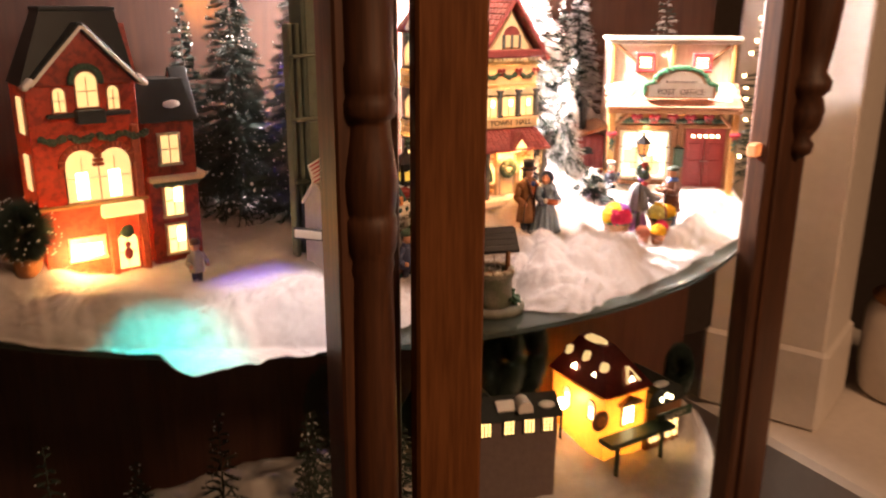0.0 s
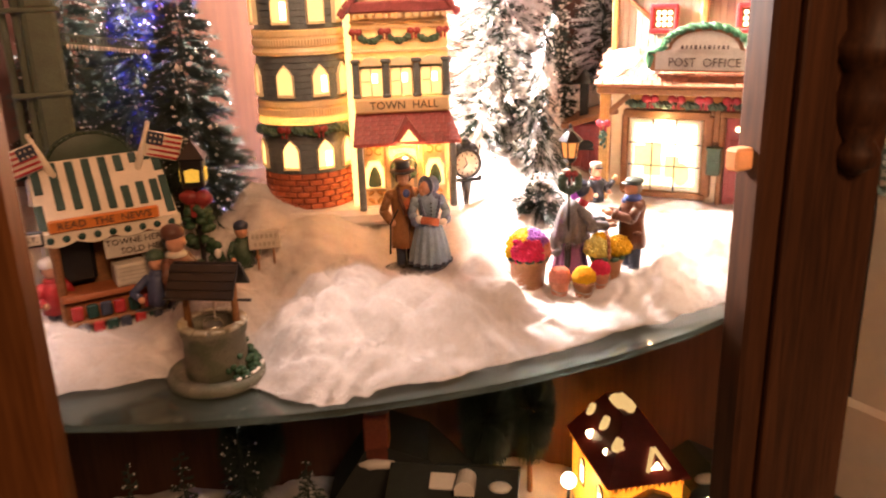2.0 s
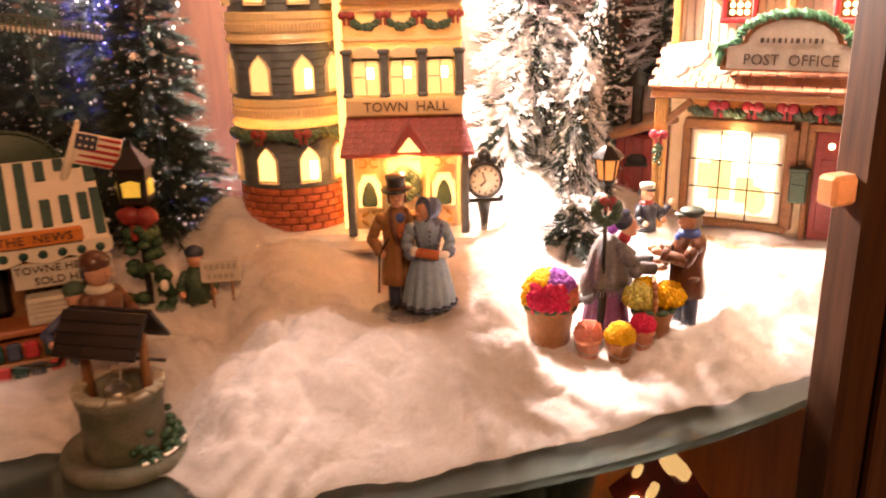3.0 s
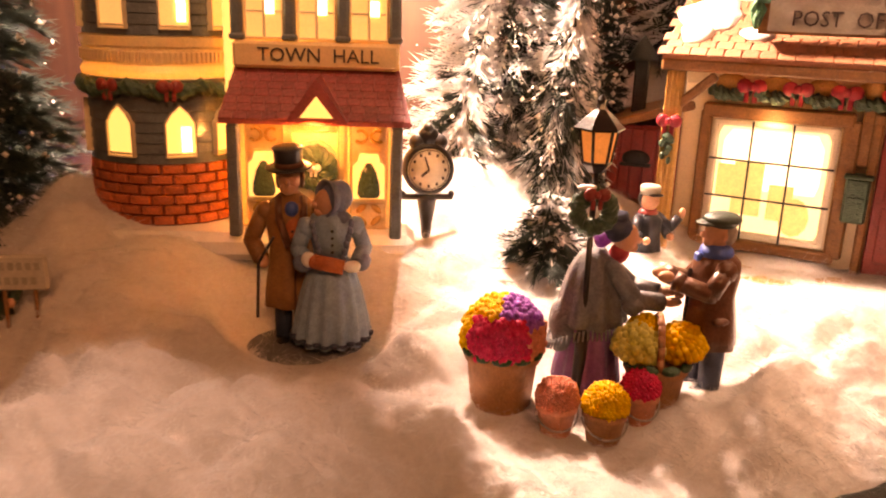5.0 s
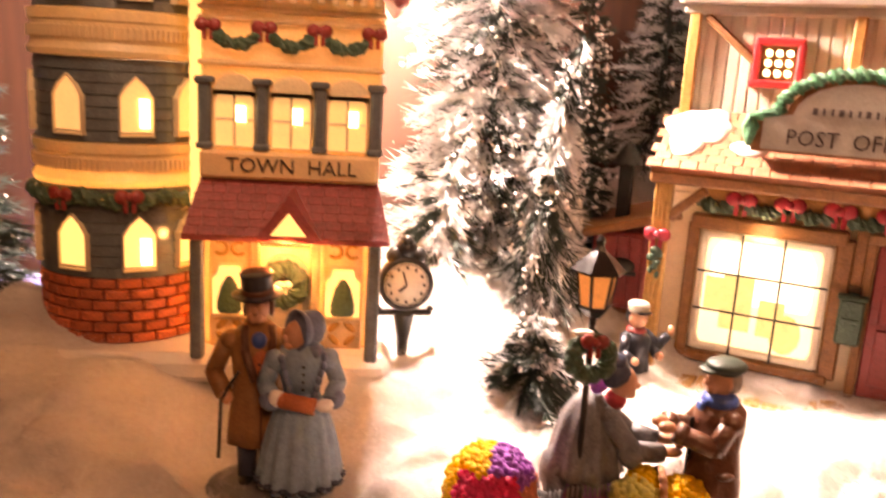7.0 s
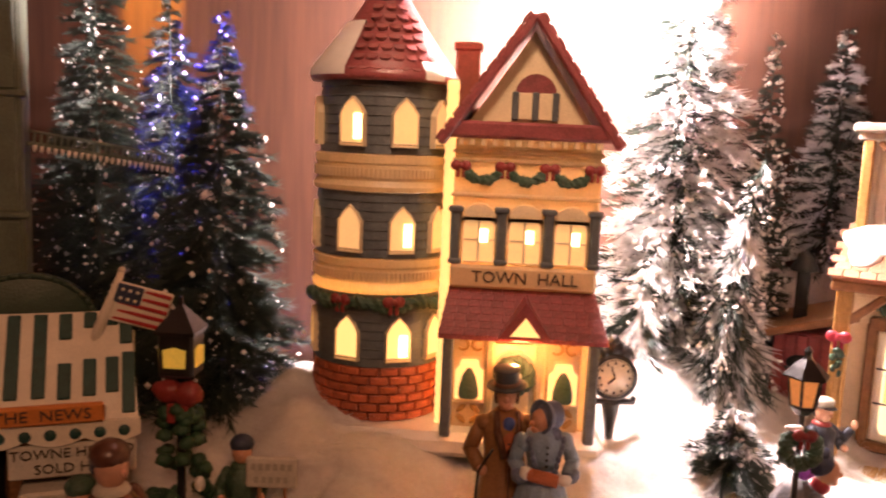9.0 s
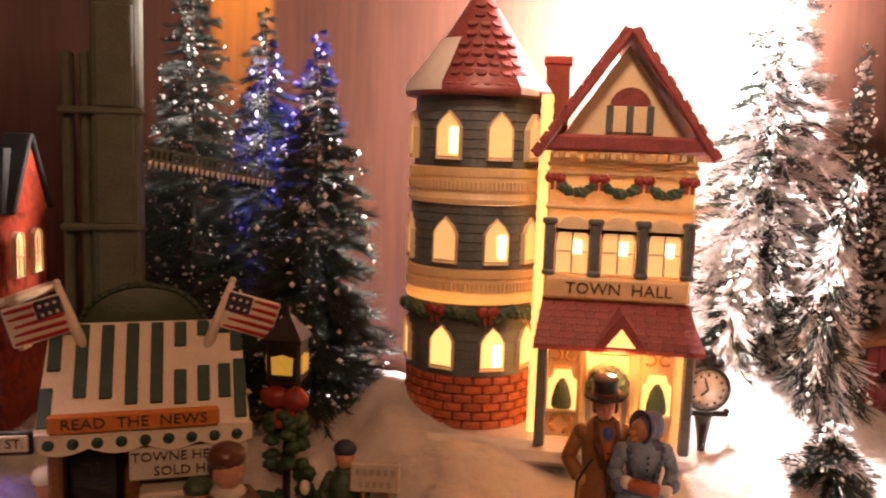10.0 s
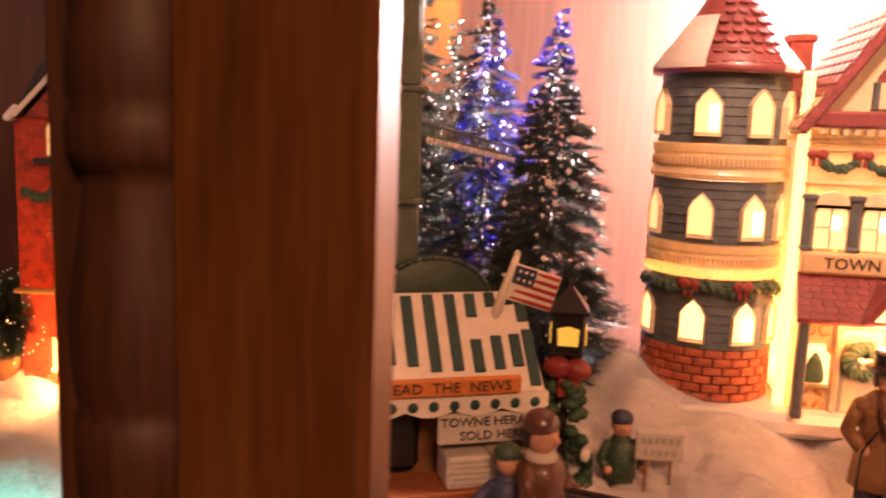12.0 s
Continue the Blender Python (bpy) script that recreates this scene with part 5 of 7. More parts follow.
FROSTED = "heavily snow-frosted bottle-brush tree"
TREES = [
    # x, y, height of the tip, radius, branches, frost, flecks, label, tilt, lean, needle
    (0.345, 0.850, 1.508, 0.066, 700, 0.05, 460, "", 0.05, (0.0, 0.0), 0.0110),
    (0.298, 0.892, 1.530, 0.065, 600, 0.05, 420, "", 0.05, (0.0, 0.0), 0.0110),
    (0.236, 0.920, 1.590, 0.062, 560, 0.04, 420, "", 0.05, (0.0, 0.0), 0.0110),
    (0.262, 0.985, 1.520, 0.050, 320, 0.05, 260, "", 0.10, (0.0, 0.0), 0.0110),
    (0.195, 0.970, 1.500, 0.050, 320, 0.04, 260, "", 0.10, (0.0, 0.0), 0.0110),
    (0.632, 0.940, 1.640, 0.074, 760, 0.60, 1300, FROSTED, 0.00, (0.0, 0.0), 0.0150),
    (0.685, 0.930, 1.521, 0.034, 360, 0.10, 700, "slender brown-green bottle-brush tree with white snow flecks", 0.10, (0.0, 0.0), 0.0085),
    (0.654, 0.883, 1.437, 0.050, 460, 0.45, 1300, FROSTED, -0.85, (0.018, 0.002), 0.0160),
    (0.600, 0.880, 1.389, 0.036, 260, 0.56, 420, FROSTED, -0.65, (0.016, 0.020), 0.0135),
    (0.749, 0.978, 1.530, 0.046, 300, 0.52, 400, FROSTED, 0.10, (0.0, 0.0), 0.0110),
    (0.637, 0.792, 1.308, 0.045, 220, 0.33, 260, "small snow-flecked bottle-brush bush tree", -0.30, (0.0, 0.0), 0.0130),
    (0.905, 0.970, 1.545, 0.050, 200, 0.34, 300, "", 0.2, (0.0, 0.0), 0.0100),
]
for i, (x, y, top, r, n, fr, fl, lab, ti, le, nl) in enumerate(TREES):
    z = on_snow(x, y)
    brush_tree(x, y, z, top - z, r, 11 + i, n, fr, fl, lab, le, tilt=ti, width=0.00052 if fr > 0.2 else 0.00045, fleck=0.0010 if fr > 0.2 else 0.0012, needle=nl)

# ---- figures, each one cast piece ----


def skirt(k, c, prof, slot, folds=11, amount=0.06, seg=44, flat=1.0):
    vs, fs = [], []
    for j, (r, z) in enumerate(prof):
        depth = amount * (1 - j / (len(prof) - 1))
        for i in range(seg):
            a = 2 * math.pi * i / seg
            rr = r * (1 + depth * math.cos(folds * a))
            vs.append((c[0] + rr * math.cos(a), c[1] + flat * rr * math.sin(a), c[2] + z))
    for j in range(len(prof) - 1):
        for i in range(seg):
            q = (i + 1) % seg
            fs.append((j * seg + i, j * seg + q, (j + 1) * seg + q, (j + 1) * seg + i))
    fs += [tuple(range(seg - 1, -1, -1)), tuple(range((len(prof) - 1) * seg, len(prof) * seg))]
    return k.add(vs, fs, slot, True)


def limb(k, pts, r, slot):
    k.chain([Vector(p) for p in pts], r, 9, slot)
    k.ball(pts[0], (r, r, r), 8, 6, slot)
    return k


def couple():
    mats = [COAT_TAN, NAVY, SKIN, BLACK, DRESS, SNOWPAINT, mat("painted_bonnet", (0.13, 0.16, 0.25), 0.5, 0.25, 300, 0.3), mat("painted_rust_sleeve", (0.46, 0.13, 0.05), 0.5, 0.2, 300, 0.3), GREYCLOTH, COAT_BROWN, BLUE]
    k = Kit()
    # man: boots, trousers, long coat
    for x in (-0.004, 0.0045):
        k.rod((x, 0, -0.002), (x, 0, 0.026), 0.0036, 0.0042, 9, 1)
        k.ball((x - 0.0006, -0.003, 0.0005), (0.0036, 0.0062, 0.003), 9, 6, 3)
    skirt(k, (0, 0, 0), [(0.0122, 0.0185), (0.0118, 0.026), (0.0102, 0.038), (0.0096, 0.045), (0.0108, 0.054), (0.0114, 0.060), (0.0092, 0.0645), (0.0046, 0.0685)], 0, 7, 0.06, flat=0.86)
    k.box((0.0012, -0.0096, 0.034), (0.0008, 0.0022, 0.030), 0.0003, 9)
    # open collar, waistcoat and scarf
    k.ball((0.0004, -0.0078, 0.0535), (0.0042, 0.0026, 0.0090), 10, 8, 7)
    for sx in (-1, 1):
        k.chain([Vector((sx * 0.0052, -0.0035, 0.0672)), Vector((sx * 0.0050, -0.0092, 0.0590)), Vector((sx * 0.0012, -0.0104, 0.0470))], 0.0018, 7, 9)
        k.ball((sx * 0.0102, 0.0, 0.0608), (0.0046, 0.0050, 0.0042), 10, 7, 0)
    k.ball((0.0002, -0.0090, 0.0632), (0.0030, 0.0020, 0.0034), 9, 6, 10)
    for i in range(3):
        k.ball((0.0004, -0.0106, 0.0470 + 0.0034 * i), (0.0006, 0.0005, 0.0006), 6, 4, 3)
    # arm bent to the cane
    limb(k, [(-0.0115, 0.001, 0.0605), (-0.0170, -0.001, 0.0480), (-0.0128, -0.0085, 0.0415)], 0.0036, 0)
    k.ball((-0.0120, -0.0098, 0.0408), (0.0026, 0.0027, 0.0030), 8, 6, 2)
    k.chain([Vector((-0.0075, -0.0125, 0.0520)), Vector((-0.0118, -0.0118, 0.0445)), Vector((-0.0140, -0.0115, 0.0400)), Vector((-0.0150, -0.0112, 0.0160))], 0.0007, 6, 3)
    # arm behind the lady
    limb(k, [(0.0115, 0.001, 0.0605), (0.0165, -0.003, 0.0545), (0.0110, -0.0100, 0.0520)], 0.0036, 0)
    # head, turned a little aside
    k.rod((0, 0, 0.066), (0, -0.0005, 0.072), 0.0034, 0.0032, 9, 2)
    k.ball((-0.0006, -0.0014, 0.0748), (0.0050, 0.0056, 0.0066), 14, 10, 2)
    k.ball((-0.0012, -0.0046, 0.0712), (0.0034, 0.0030, 0.0030), 10, 7, 2)
    k.ball((-0.0014, -0.0074, 0.0742), (0.0011, 0.0016, 0.0017), 7, 5, 2)
    for sx in (-1, 1):
        k.ball((sx * 0.0050, 0.0004, 0.0744), (0.0013, 0.0036, 0.0044), 8, 6, 9)
    k.ball((0, 0.0026, 0.0750), (0.0052, 0.0042, 0.0060), 10, 7, 9)
    hat = Matrix.Translation((-0.0004, -0.0008, 0.0792)) @ Matrix.Rotation(radians(5), 4, "X") @ Matrix.Rotation(radians(-4), 4, "Y")
    k.lathe([(0.0060, -0.0006), (0.0094, 0.0000), (0.0101, 0.0007), (0.0094, 0.0011), (0.0064, 0.0013), (0.0060, 0.0030), (0.0062, 0.0078), (0.0067, 0.0089), (0.0062, 0.0094), (0.001, 0.0095)], seg=24, slot=3, at=hat)
    k.lathe([(0.0064, 0.0012), (0.0065, 0.0014), (0.0064, 0.0030), (0.0061, 0.0032)], seg=24, slot=9, at=hat, caps=False)
    # lady: pleated skirt with a dark hem
    c = (0.0165, -0.013, 0.0045)
    skirt(k, c, [(0.0162, 0.002), (0.0160, 0.006), (0.0150, 0.013), (0.0130, 0.023), (0.0100, 0.033), (0.0066, 0.0395)], 4, 14, 0.10, 84)
    for i in range(28):
        a = 2 * math.pi * i / 28
        k.ball((c[0] + 0.0166 * math.cos(a), c[1] + 0.0166 * math.sin(a), c[2] + 0.0036 + 0.0006 * (i % 2)), (0.0021, 0.0016, 0.0011), 6, 4, 1)
    skirt(k, c, [(0.0066, 0.039), (0.0078, 0.045), (0.0096, 0.0520), (0.0082, 0.0570), (0.0040, 0.0605)], 4, 8, 0.05, flat=0.85)
    # ruffles, buttons and puffed sleeves
    for sx in (-1, 1):
        for i in range(6):
            k.ball((c[0] + sx * (0.0046 + 0.0007 * i), c[1] - 0.0070 + 0.0004 * i, 0.0440 + 0.0030 * i), (0.0014, 0.0016, 0.0021), 7, 5, 6, 0.25, rough_scale=500)
        k.ball((c[0] + sx * 0.0102, c[1], 0.0560), (0.0042, 0.0046, 0.0048), 11, 8, 4, 0.12, rough_scale=300)
        limb(k, [(c[0] + sx * 0.0110, c[1], 0.0560), (c[0] + sx * 0.0140, c[1] - 0.002, 0.0475), (c[0] + sx * 0.0105, c[1] - 0.0085, 0.0430)], 0.0034, 4)
        k.ball((c[0] + sx * 0.0122, c[1] - 0.0070, 0.0428), (0.0042, 0.0042, 0.0042), 10, 7, 6, 0.15, rough_scale=400)
    for i in range(5):
        k.ball((c[0], c[1] - 0.0087, 0.0445 + 0.0030 * i), (0.0007, 0.0006, 0.0007), 6, 4, 3)
    limb(k, [(c[0] - 0.0075, c[1] - 0.0112, 0.0445), (c[0] + 0.0045, c[1] - 0.0128, 0.0420)], 0.0032, 7)
    k.ball((c[0] + 0.0078, c[1] - 0.0122, 0.0422), (0.0038, 0.0028, 0.0027), 10, 7, 5, 0.15, rough_scale=400)
    k.ball((c[0] - 0.0100, c[1] - 0.0104, 0.0452), (0.0030, 0.0028, 0.0034), 10, 7, 5, 0.15, rough_scale=400)
    # head in profile towards the man, deep bonnet behind it
    k.rod((c[0], c[1], 0.059), (c[0] - 0.0004, c[1], 0.065), 0.0030, 0.0028, 9, 2)
    k.ball((c[0] - 0.0026, c[1] - 0.0020, 0.0672), (0.0046, 0.0046, 0.0058), 14, 10, 2)
    k.ball((c[0] - 0.0068, c[1] - 0.0042, 0.0668), (0.0014, 0.0012, 0.0013), 7, 5, 2)
    k.ball((c[0] - 0.0050, c[1] - 0.0034, 0.0638), (0.0024, 0.0022, 0.0020), 8, 6, 2)
    k.ball((c[0] + 0.0026, c[1] - 0.0002, 0.0692), (0.0066, 0.0064, 0.0072), 16, 11, 6, 0.08, rough_scale=250)
    rim = Matrix.Translation((c[0] - 0.0004, c[1] - 0.0018, 0.0692)) @ Matrix.Rotation(radians(28), 4, "Z") @ Matrix.Rotation(radians(-84), 4, "Y")
    k.lathe([(0.0058, -0.002), (0.0072, 0.0006), (0.0082, 0.0026), (0.0074, 0.0030), (0.0056, 0.0010)], seg=22, slot=6, at=rim, caps=False)
    k.ball((c[0] + 0.0040, c[1] - 0.0030, 0.0605), (0.0038, 0.0036, 0.0034), 10, 7, 6, 0.2, rough_scale=300)
    k.lathe([(0.028, -0.004), (0.0285, -0.001), (0.026, 0.0012), (0.01, 0.0018)], (0.007, -0.004, 0), 26, 8, sx=1.0, sy=0.72)
    solo("figurine", k, mats, "painted couple figurine, tan coat and top hat beside blue dress", "figurine", T(0.5175, 0.755, 1.2425, 8), "village figurines")


def flower_seller():
    mats = [PURPLE, GREYCLOTH, SKIN, NAVY, F_PURPLE, mat("painted_red_scarf", (0.42, 0.04, 0.05), 0.5, 0.2, 300, 0.2)]
    k = Kit()
    skirt(k, (0, 0, 0), [(0.0135, 0), (0.0128, 0.010), (0.0106, 0.024), (0.0080, 0.038)], 0, 11, 0.11, 66)
    # bodice leaning forward under a shawl that hangs to a point behind
    k.ball((0.003, 0, 0.046), (0.0088, 0.0092, 0.0130), 14, 10, 1, 0.10, rough_scale=160)
    skirt(k, (0.0, 0, 0), [(0.0140, 0.0300), (0.0132, 0.0350), (0.0118, 0.0430), (0.0098, 0.0510), (0.0066, 0.0570), (0.0040, 0.0600)], 1, 9, 0.10, 54)
    k.ball((-0.0095, 0.0, 0.0275), (0.0070, 0.0080, 0.0125), 12, 9, 1, 0.25, rough_scale=220)
    for i in range(34):
        a = math.pi * (0.35 + 1.3 * i / 33)
        r0 = 0.0140 + 0.002 * (math.cos(a) < -0.5)
        z0 = 0.0305 - 0.009 * max(0.0, -math.cos(a)) ** 2
        k.rod((r0 * math.cos(a), r0 * math.sin(a), z0), (1.06 * r0 * math.cos(a), 1.06 * r0 * math.sin(a), z0 - 0.0042), 0.0006, 0.0003, 5, 1)
    limb(k, [(0.006, -0.0065, 0.0535), (0.0150, -0.0095, 0.0425), (0.0265, -0.0045, 0.0400)], 0.0038, 1)
    limb(k, [(0.005, 0.0065, 0.0535), (0.0160, 0.0050, 0.0440), (0.0265, 0.0010, 0.0425)], 0.0036, 1)
    k.ball((0.0150, -0.0095, 0.0410), (0.0050, 0.0042, 0.0050), 10, 7, 1, 0.2, rough_scale=300)
    k.ball((0.0305, -0.0035, 0.0402), (0.0046, 0.0026, 0.0020), 10, 7, 2)
    k.ball((0.0300, 0.0012, 0.0430), (0.0044, 0.0024, 0.0020), 10, 7, 2)
    k.ball((0.0340, -0.0020, 0.0425), (0.0020, 0.0016, 0.0014), 8, 6, 2)
    # head bowed towards the buyer
    k.ball((0.0090, -0.001, 0.0585), (0.0042, 0.0040, 0.0040), 10, 7, 5)
    k.ball((0.0112, -0.001, 0.0650), (0.0050, 0.0048, 0.0060), 14, 10, 2)
    k.ball((0.0160, -0.001, 0.0640), (0.0017, 0.0011, 0.0014), 7, 5, 2)
    k.ball((0.0138, -0.001, 0.0610), (0.0024, 0.0024, 0.0020), 8, 6, 2)
    k.ball((0.0072, -0.001, 0.0682), (0.0066, 0.0062, 0.0052), 14, 9, 3, 0.12, rough_scale=300)
    k.ball((0.0078, -0.001, 0.0725), (0.0040, 0.0042, 0.0034), 12, 8, 3, 0.2, rough_scale=400)
    k.ball((0.0018, -0.003, 0.0645), (0.0034, 0.0036, 0.0034), 10, 7, 4, 0.25, rough_scale=400)
    solo("figurine", k, mats, "painted flower seller figurine, purple skirt and grey fringed shawl", "figurine", T(0.642, 0.714, 1.2405, -6), "village figurines")


def gentleman():
    mats = [COAT_BROWN, NAVY, SKIN, mat("painted_green_cap", (0.035, 0.050, 0.035), 0.5, 0.2, 300, 0.3), BLUE, BLACK, mat("painted_grey_hair", (0.35, 0.31, 0.27), 0.6, 0.2, 300, 0.3)]
    k = Kit()
    for x, y in ((0.001, -0.004), (-0.001, 0.004)):
        k.rod((x, y, 0), (x, y, 0.026), 0.0042, 0.0050, 10, 1)
        k.ball((x - 0.003, y, 0.001), (0.0062, 0.0036, 0.003), 10, 7, 5)
    skirt(k, (0, 0, 0), [(0.0112, 0.0205), (0.0110, 0.0260), (0.0098, 0.0340), (0.0088, 0.0410), (0.0098, 0.0490), (0.0092, 0.0550), (0.0042, 0.0600)], 0, 6, 0.07, 54, flat=0.92)
    k.box((-0.0104, 0, 0.036), (0.0016, 0.0010, 0.032), 0.0004, 5)
    for z in (0.030, 0.037, 0.044):
        k.ball((-0.0108, -0.0016, z), (0.0006, 0.0008, 0.0008), 6, 4, 5)
    k.ball((0.0, -0.0094, 0.0330), (0.0036, 0.0014, 0.0016), 9, 6, 0)
    for y in (-0.0085, 0.0085):
        k.ball((0.0, y, 0.0530), (0.0046, 0.0040, 0.0046), 10, 7, 0)
        limb(k, [(0.0, y, 0.0535), (-0.0060, y * 1.22, 0.0445), (-0.0175, y * 0.55, 0.0480)], 0.0036, 0)
        k.rod((-0.0155, y * 0.62, 0.0474), (-0.0182, y * 0.5, 0.0486), 0.0040, 0.0040, 10, 0)
    k.ball((-0.0212, -0.003, 0.0495), (0.0034, 0.0024, 0.0023), 10, 7, 2)
    k.ball((-0.0212, 0.003, 0.0495), (0.0034, 0.0024, 0.0023), 10, 7, 2)
    k.lathe([(0.0058, 0.0560), (0.0068, 0.0580), (0.0062, 0.0602), (0.0044, 0.0618)], (-0.0008, 0, 0), 18, 4)
    k.box((-0.0078, 0.0, 0.0545), (0.0024, 0.0044, 0.0080), 0.0010, 4)
    k.ball((-0.0012, 0, 0.0662), (0.0052, 0.0048, 0.0064), 14, 10, 2)
    k.ball((-0.0042, 0, 0.0632), (0.0026, 0.0030, 0.0026), 10, 7, 2)
    k.ball((-0.0066, 0, 0.0656), (0.0017, 0.0011, 0.0015), 7, 5, 2)
    k.ball((0.0022, 0, 0.0660), (0.0040, 0.0050, 0.0052), 12, 8, 6)
    for y in (-0.0046, 0.0046):
        k.ball((-0.0004, y, 0.0655), (0.0014, 0.0007, 0.0019), 7, 5, 2)
    k.ball((0.0000, 0, 0.0716), (0.0074, 0.0068, 0.0030), 16, 9, 3)
    k.ball((0.0000, 0, 0.0698), (0.0060, 0.0058, 0.0018), 14, 8, 3)
    k.ball((-0.0064, 0, 0.0702), (0.0038, 0.0046, 0.0011), 11, 6, 3)
    solo("figurine", k, mats, "painted man figurine in a glossy brown coat and cap", "figurine", T(0.688, 0.706, 1.2435, 4), "village figurines")


def small_figure(at, h, coat, hat, label, legs=NAVY, arms=1.0, hat_flat=False, wave=False, collar=None):
    """A simple standing figure of height h, facing -y."""
    s = h / 0.05
    k = Kit()
    for x in (-0.003, 0.003):
        k.rod((x * s, 0, 0), (x * s, 0, 0.018 * s), 0.0028 * s, 0.0032 * s, 8, 1)
        k.ball((x * s, -0.002 * s, 0.001 * s), (0.0028 * s, 0.0045 * s, 0.0022 * s), 8, 5, 1)
    skirt(k, (0, 0, 0), [(0.0080 * s, 0.014 * s), (0.0072 * s, 0.024 * s), (0.0078 * s, 0.031 * s), (0.0032 * s, 0.036 * s)], 0, 6, 0.06, 30)
    for q in (-1, 1):
        limb(k, [(q * 0.007 * s, 0, 0.032 * s), (q * 0.0105 * s * arms, -0.002 * s, 0.025 * s), (q * 0.009 * s * arms, -0.007 * s, 0.022 * s)], 0.0025 * s, 0)
        k.ball((q * 0.009 * s * arms, -0.009 * s, 0.022 * s), (0.0022 * s,) * 3, 8, 5, 2)
    if wave:
        limb(k, [(0.007 * s, 0, 0.032 * s), (0.0135 * s, -0.004 * s, 0.0255 * s), (0.0175 * s, -0.006 * s, 0.0315 * s)], 0.0026 * s, 0)
        k.ball((0.0190 * s, -0.0065 * s, 0.0335 * s), (0.0022 * s, 0.0018 * s, 0.0030 * s), 9, 6, 2)
    k.rod((0, 0, 0.034 * s), (0, 0, 0.040 * s), 0.0026 * s, 0.0026 * s, 8, 2)
    k.ball((0, 0, 0.0415 * s), (0.0048 * s, 0.0052 * s, 0.0060 * s), 14, 10, 2)
    k.ball((0, -0.0053 * s, 0.0410 * s), (0.0009 * s, 0.0013 * s, 0.0013 * s), 7, 5, 2)
    k.ball((0, 0.0022 * s, 0.0420 * s), (0.0050 * s, 0.0040 * s, 0.0054 * s), 10, 7, 4)
    k.lathe([(0.0046 * s, 0.0335 * s), (0.0054 * s, 0.0348 * s), (0.0040 * s, 0.0366 * s)], seg=16, slot=5)
    if hat_flat:
        k.lathe([(0.0052 * s, 0.0445 * s), (0.0056 * s, 0.0485 * s), (0.0045 * s, 0.0495 * s)], seg=14, slot=3)
        k.ball((0, -0.004 * s, 0.0447 * s), (0.0045 * s, 0.004 * s, 0.0008 * s), 10, 5, 4)
    else:
        k.ball((0, 0.0006 * s, 0.0452 * s), (0.0058 * s, 0.0058 * s, 0.0045 * s), 12, 8, 3)
    return solo("figurine", k, [coat, legs, SKIN, hat, BLACK, collar or coat], label, "figurine", at, "village figurines")


couple()
flower_seller()
gentleman()
small_figure(T(0.697, 0.828, 1.2535, 30), 0.050, mat("painted_black_coat", (0.012, 0.013, 0.020), 0.4, 0.2, 260, 0.3), GREYSIGN, "painted guard figurine in a dark coat, one hand raised", hat_flat=True, wave=True, collar=DOORRED)
small_figure(T(0.147, 0.747, 1.2475, 10), 0.044, GREYSIGN, COAT_BROWN, "small child figurine in a pale coat, seen by the brick house")
small_figure(T(0.352, 0.690, 1.2350, 60), 0.074, COAT_BROWN, mat("painted_brown_cap", (0.10, 0.035, 0.02), 0.3, 0.2, 300, 0.2, coat=0.5), "painted old man figurine in a brown coat with pale scarf", collar=PAPER)
small_figure(T(0.337, 0.693, 1.2345, 30), 0.056, mat("painted_blue_jacket", (0.06, 0.075, 0.15), 0.5, 0.2, 300, 0.3), GREEN, "painted child figurine in a blue jacket and green cap", arms=1.6)
small_figure(T(0.391, 0.745, 1.2420, 15), 0.051, GREEN, NAVY, "painted paper boy figurine in green with a dark cap", legs=GREEN)
small_figure(T(0.266, 0.692, 1.2340, 40), 0.056, RED, SNOWPAINT, "small painted child figurine in a red coat")

kit = Kit()
kit.box((0, 0, 0.010), (0.024, 0.003, 0.015), 0.0012, 0)
kit.rod((-0.006, 0.001, -0.034), (-0.006, 0.001, 0.004), 0.0009, seg=7, slot=2)
kit.rod((0.006, 0.001, -0.034), (0.006, 0.001, 0.004), 0.0009, seg=7, slot=2)
for i in range(6):
    kit.box((-0.0085 + 0.0034 * i, -0.0016, 0.0130), (0.0022, 0.0006, 0.0034), 0.0002, 1)
for i in range(5):
    kit.box((-0.0070 + 0.0034 * i, -0.0016, 0.0068), (0.0022, 0.0006, 0.0032), 0.0002, 1)
solo("village_sign", kit, [PAPER, GREYSIGN, TIMBER], "small pale board sign with worn grey lettering", "sign", T(0.409, 0.733, 1.270, 5))

# ---- flower pots ----


def pot_body(h, r0, r1, m, e, handle=False):
    p = part("pot", Kit().lathe([(r0 * 0.9, 0), (r0, 0.0008), (r1 * 0.97, h * 0.82), (r1 * 1.06, h * 0.84), (r1 * 1.08, h * 0.97), (r1 * 0.98, h), (r1 * 0.85, h * 0.95)], seg=24), m, e)
    if handle:
        pts = [Vector((r1 * 1.08 * math.cos(a), r1 * 1.08 * math.sin(a), h * 0.80 - 0.005 * max(0, -math.sin(a)))) for a in np.linspace(math.pi, 2 * math.pi, 12)]
        part("bail", Kit().chain(pts, 0.0004, 5), STEEL, e, "thin wire bail")
    return p


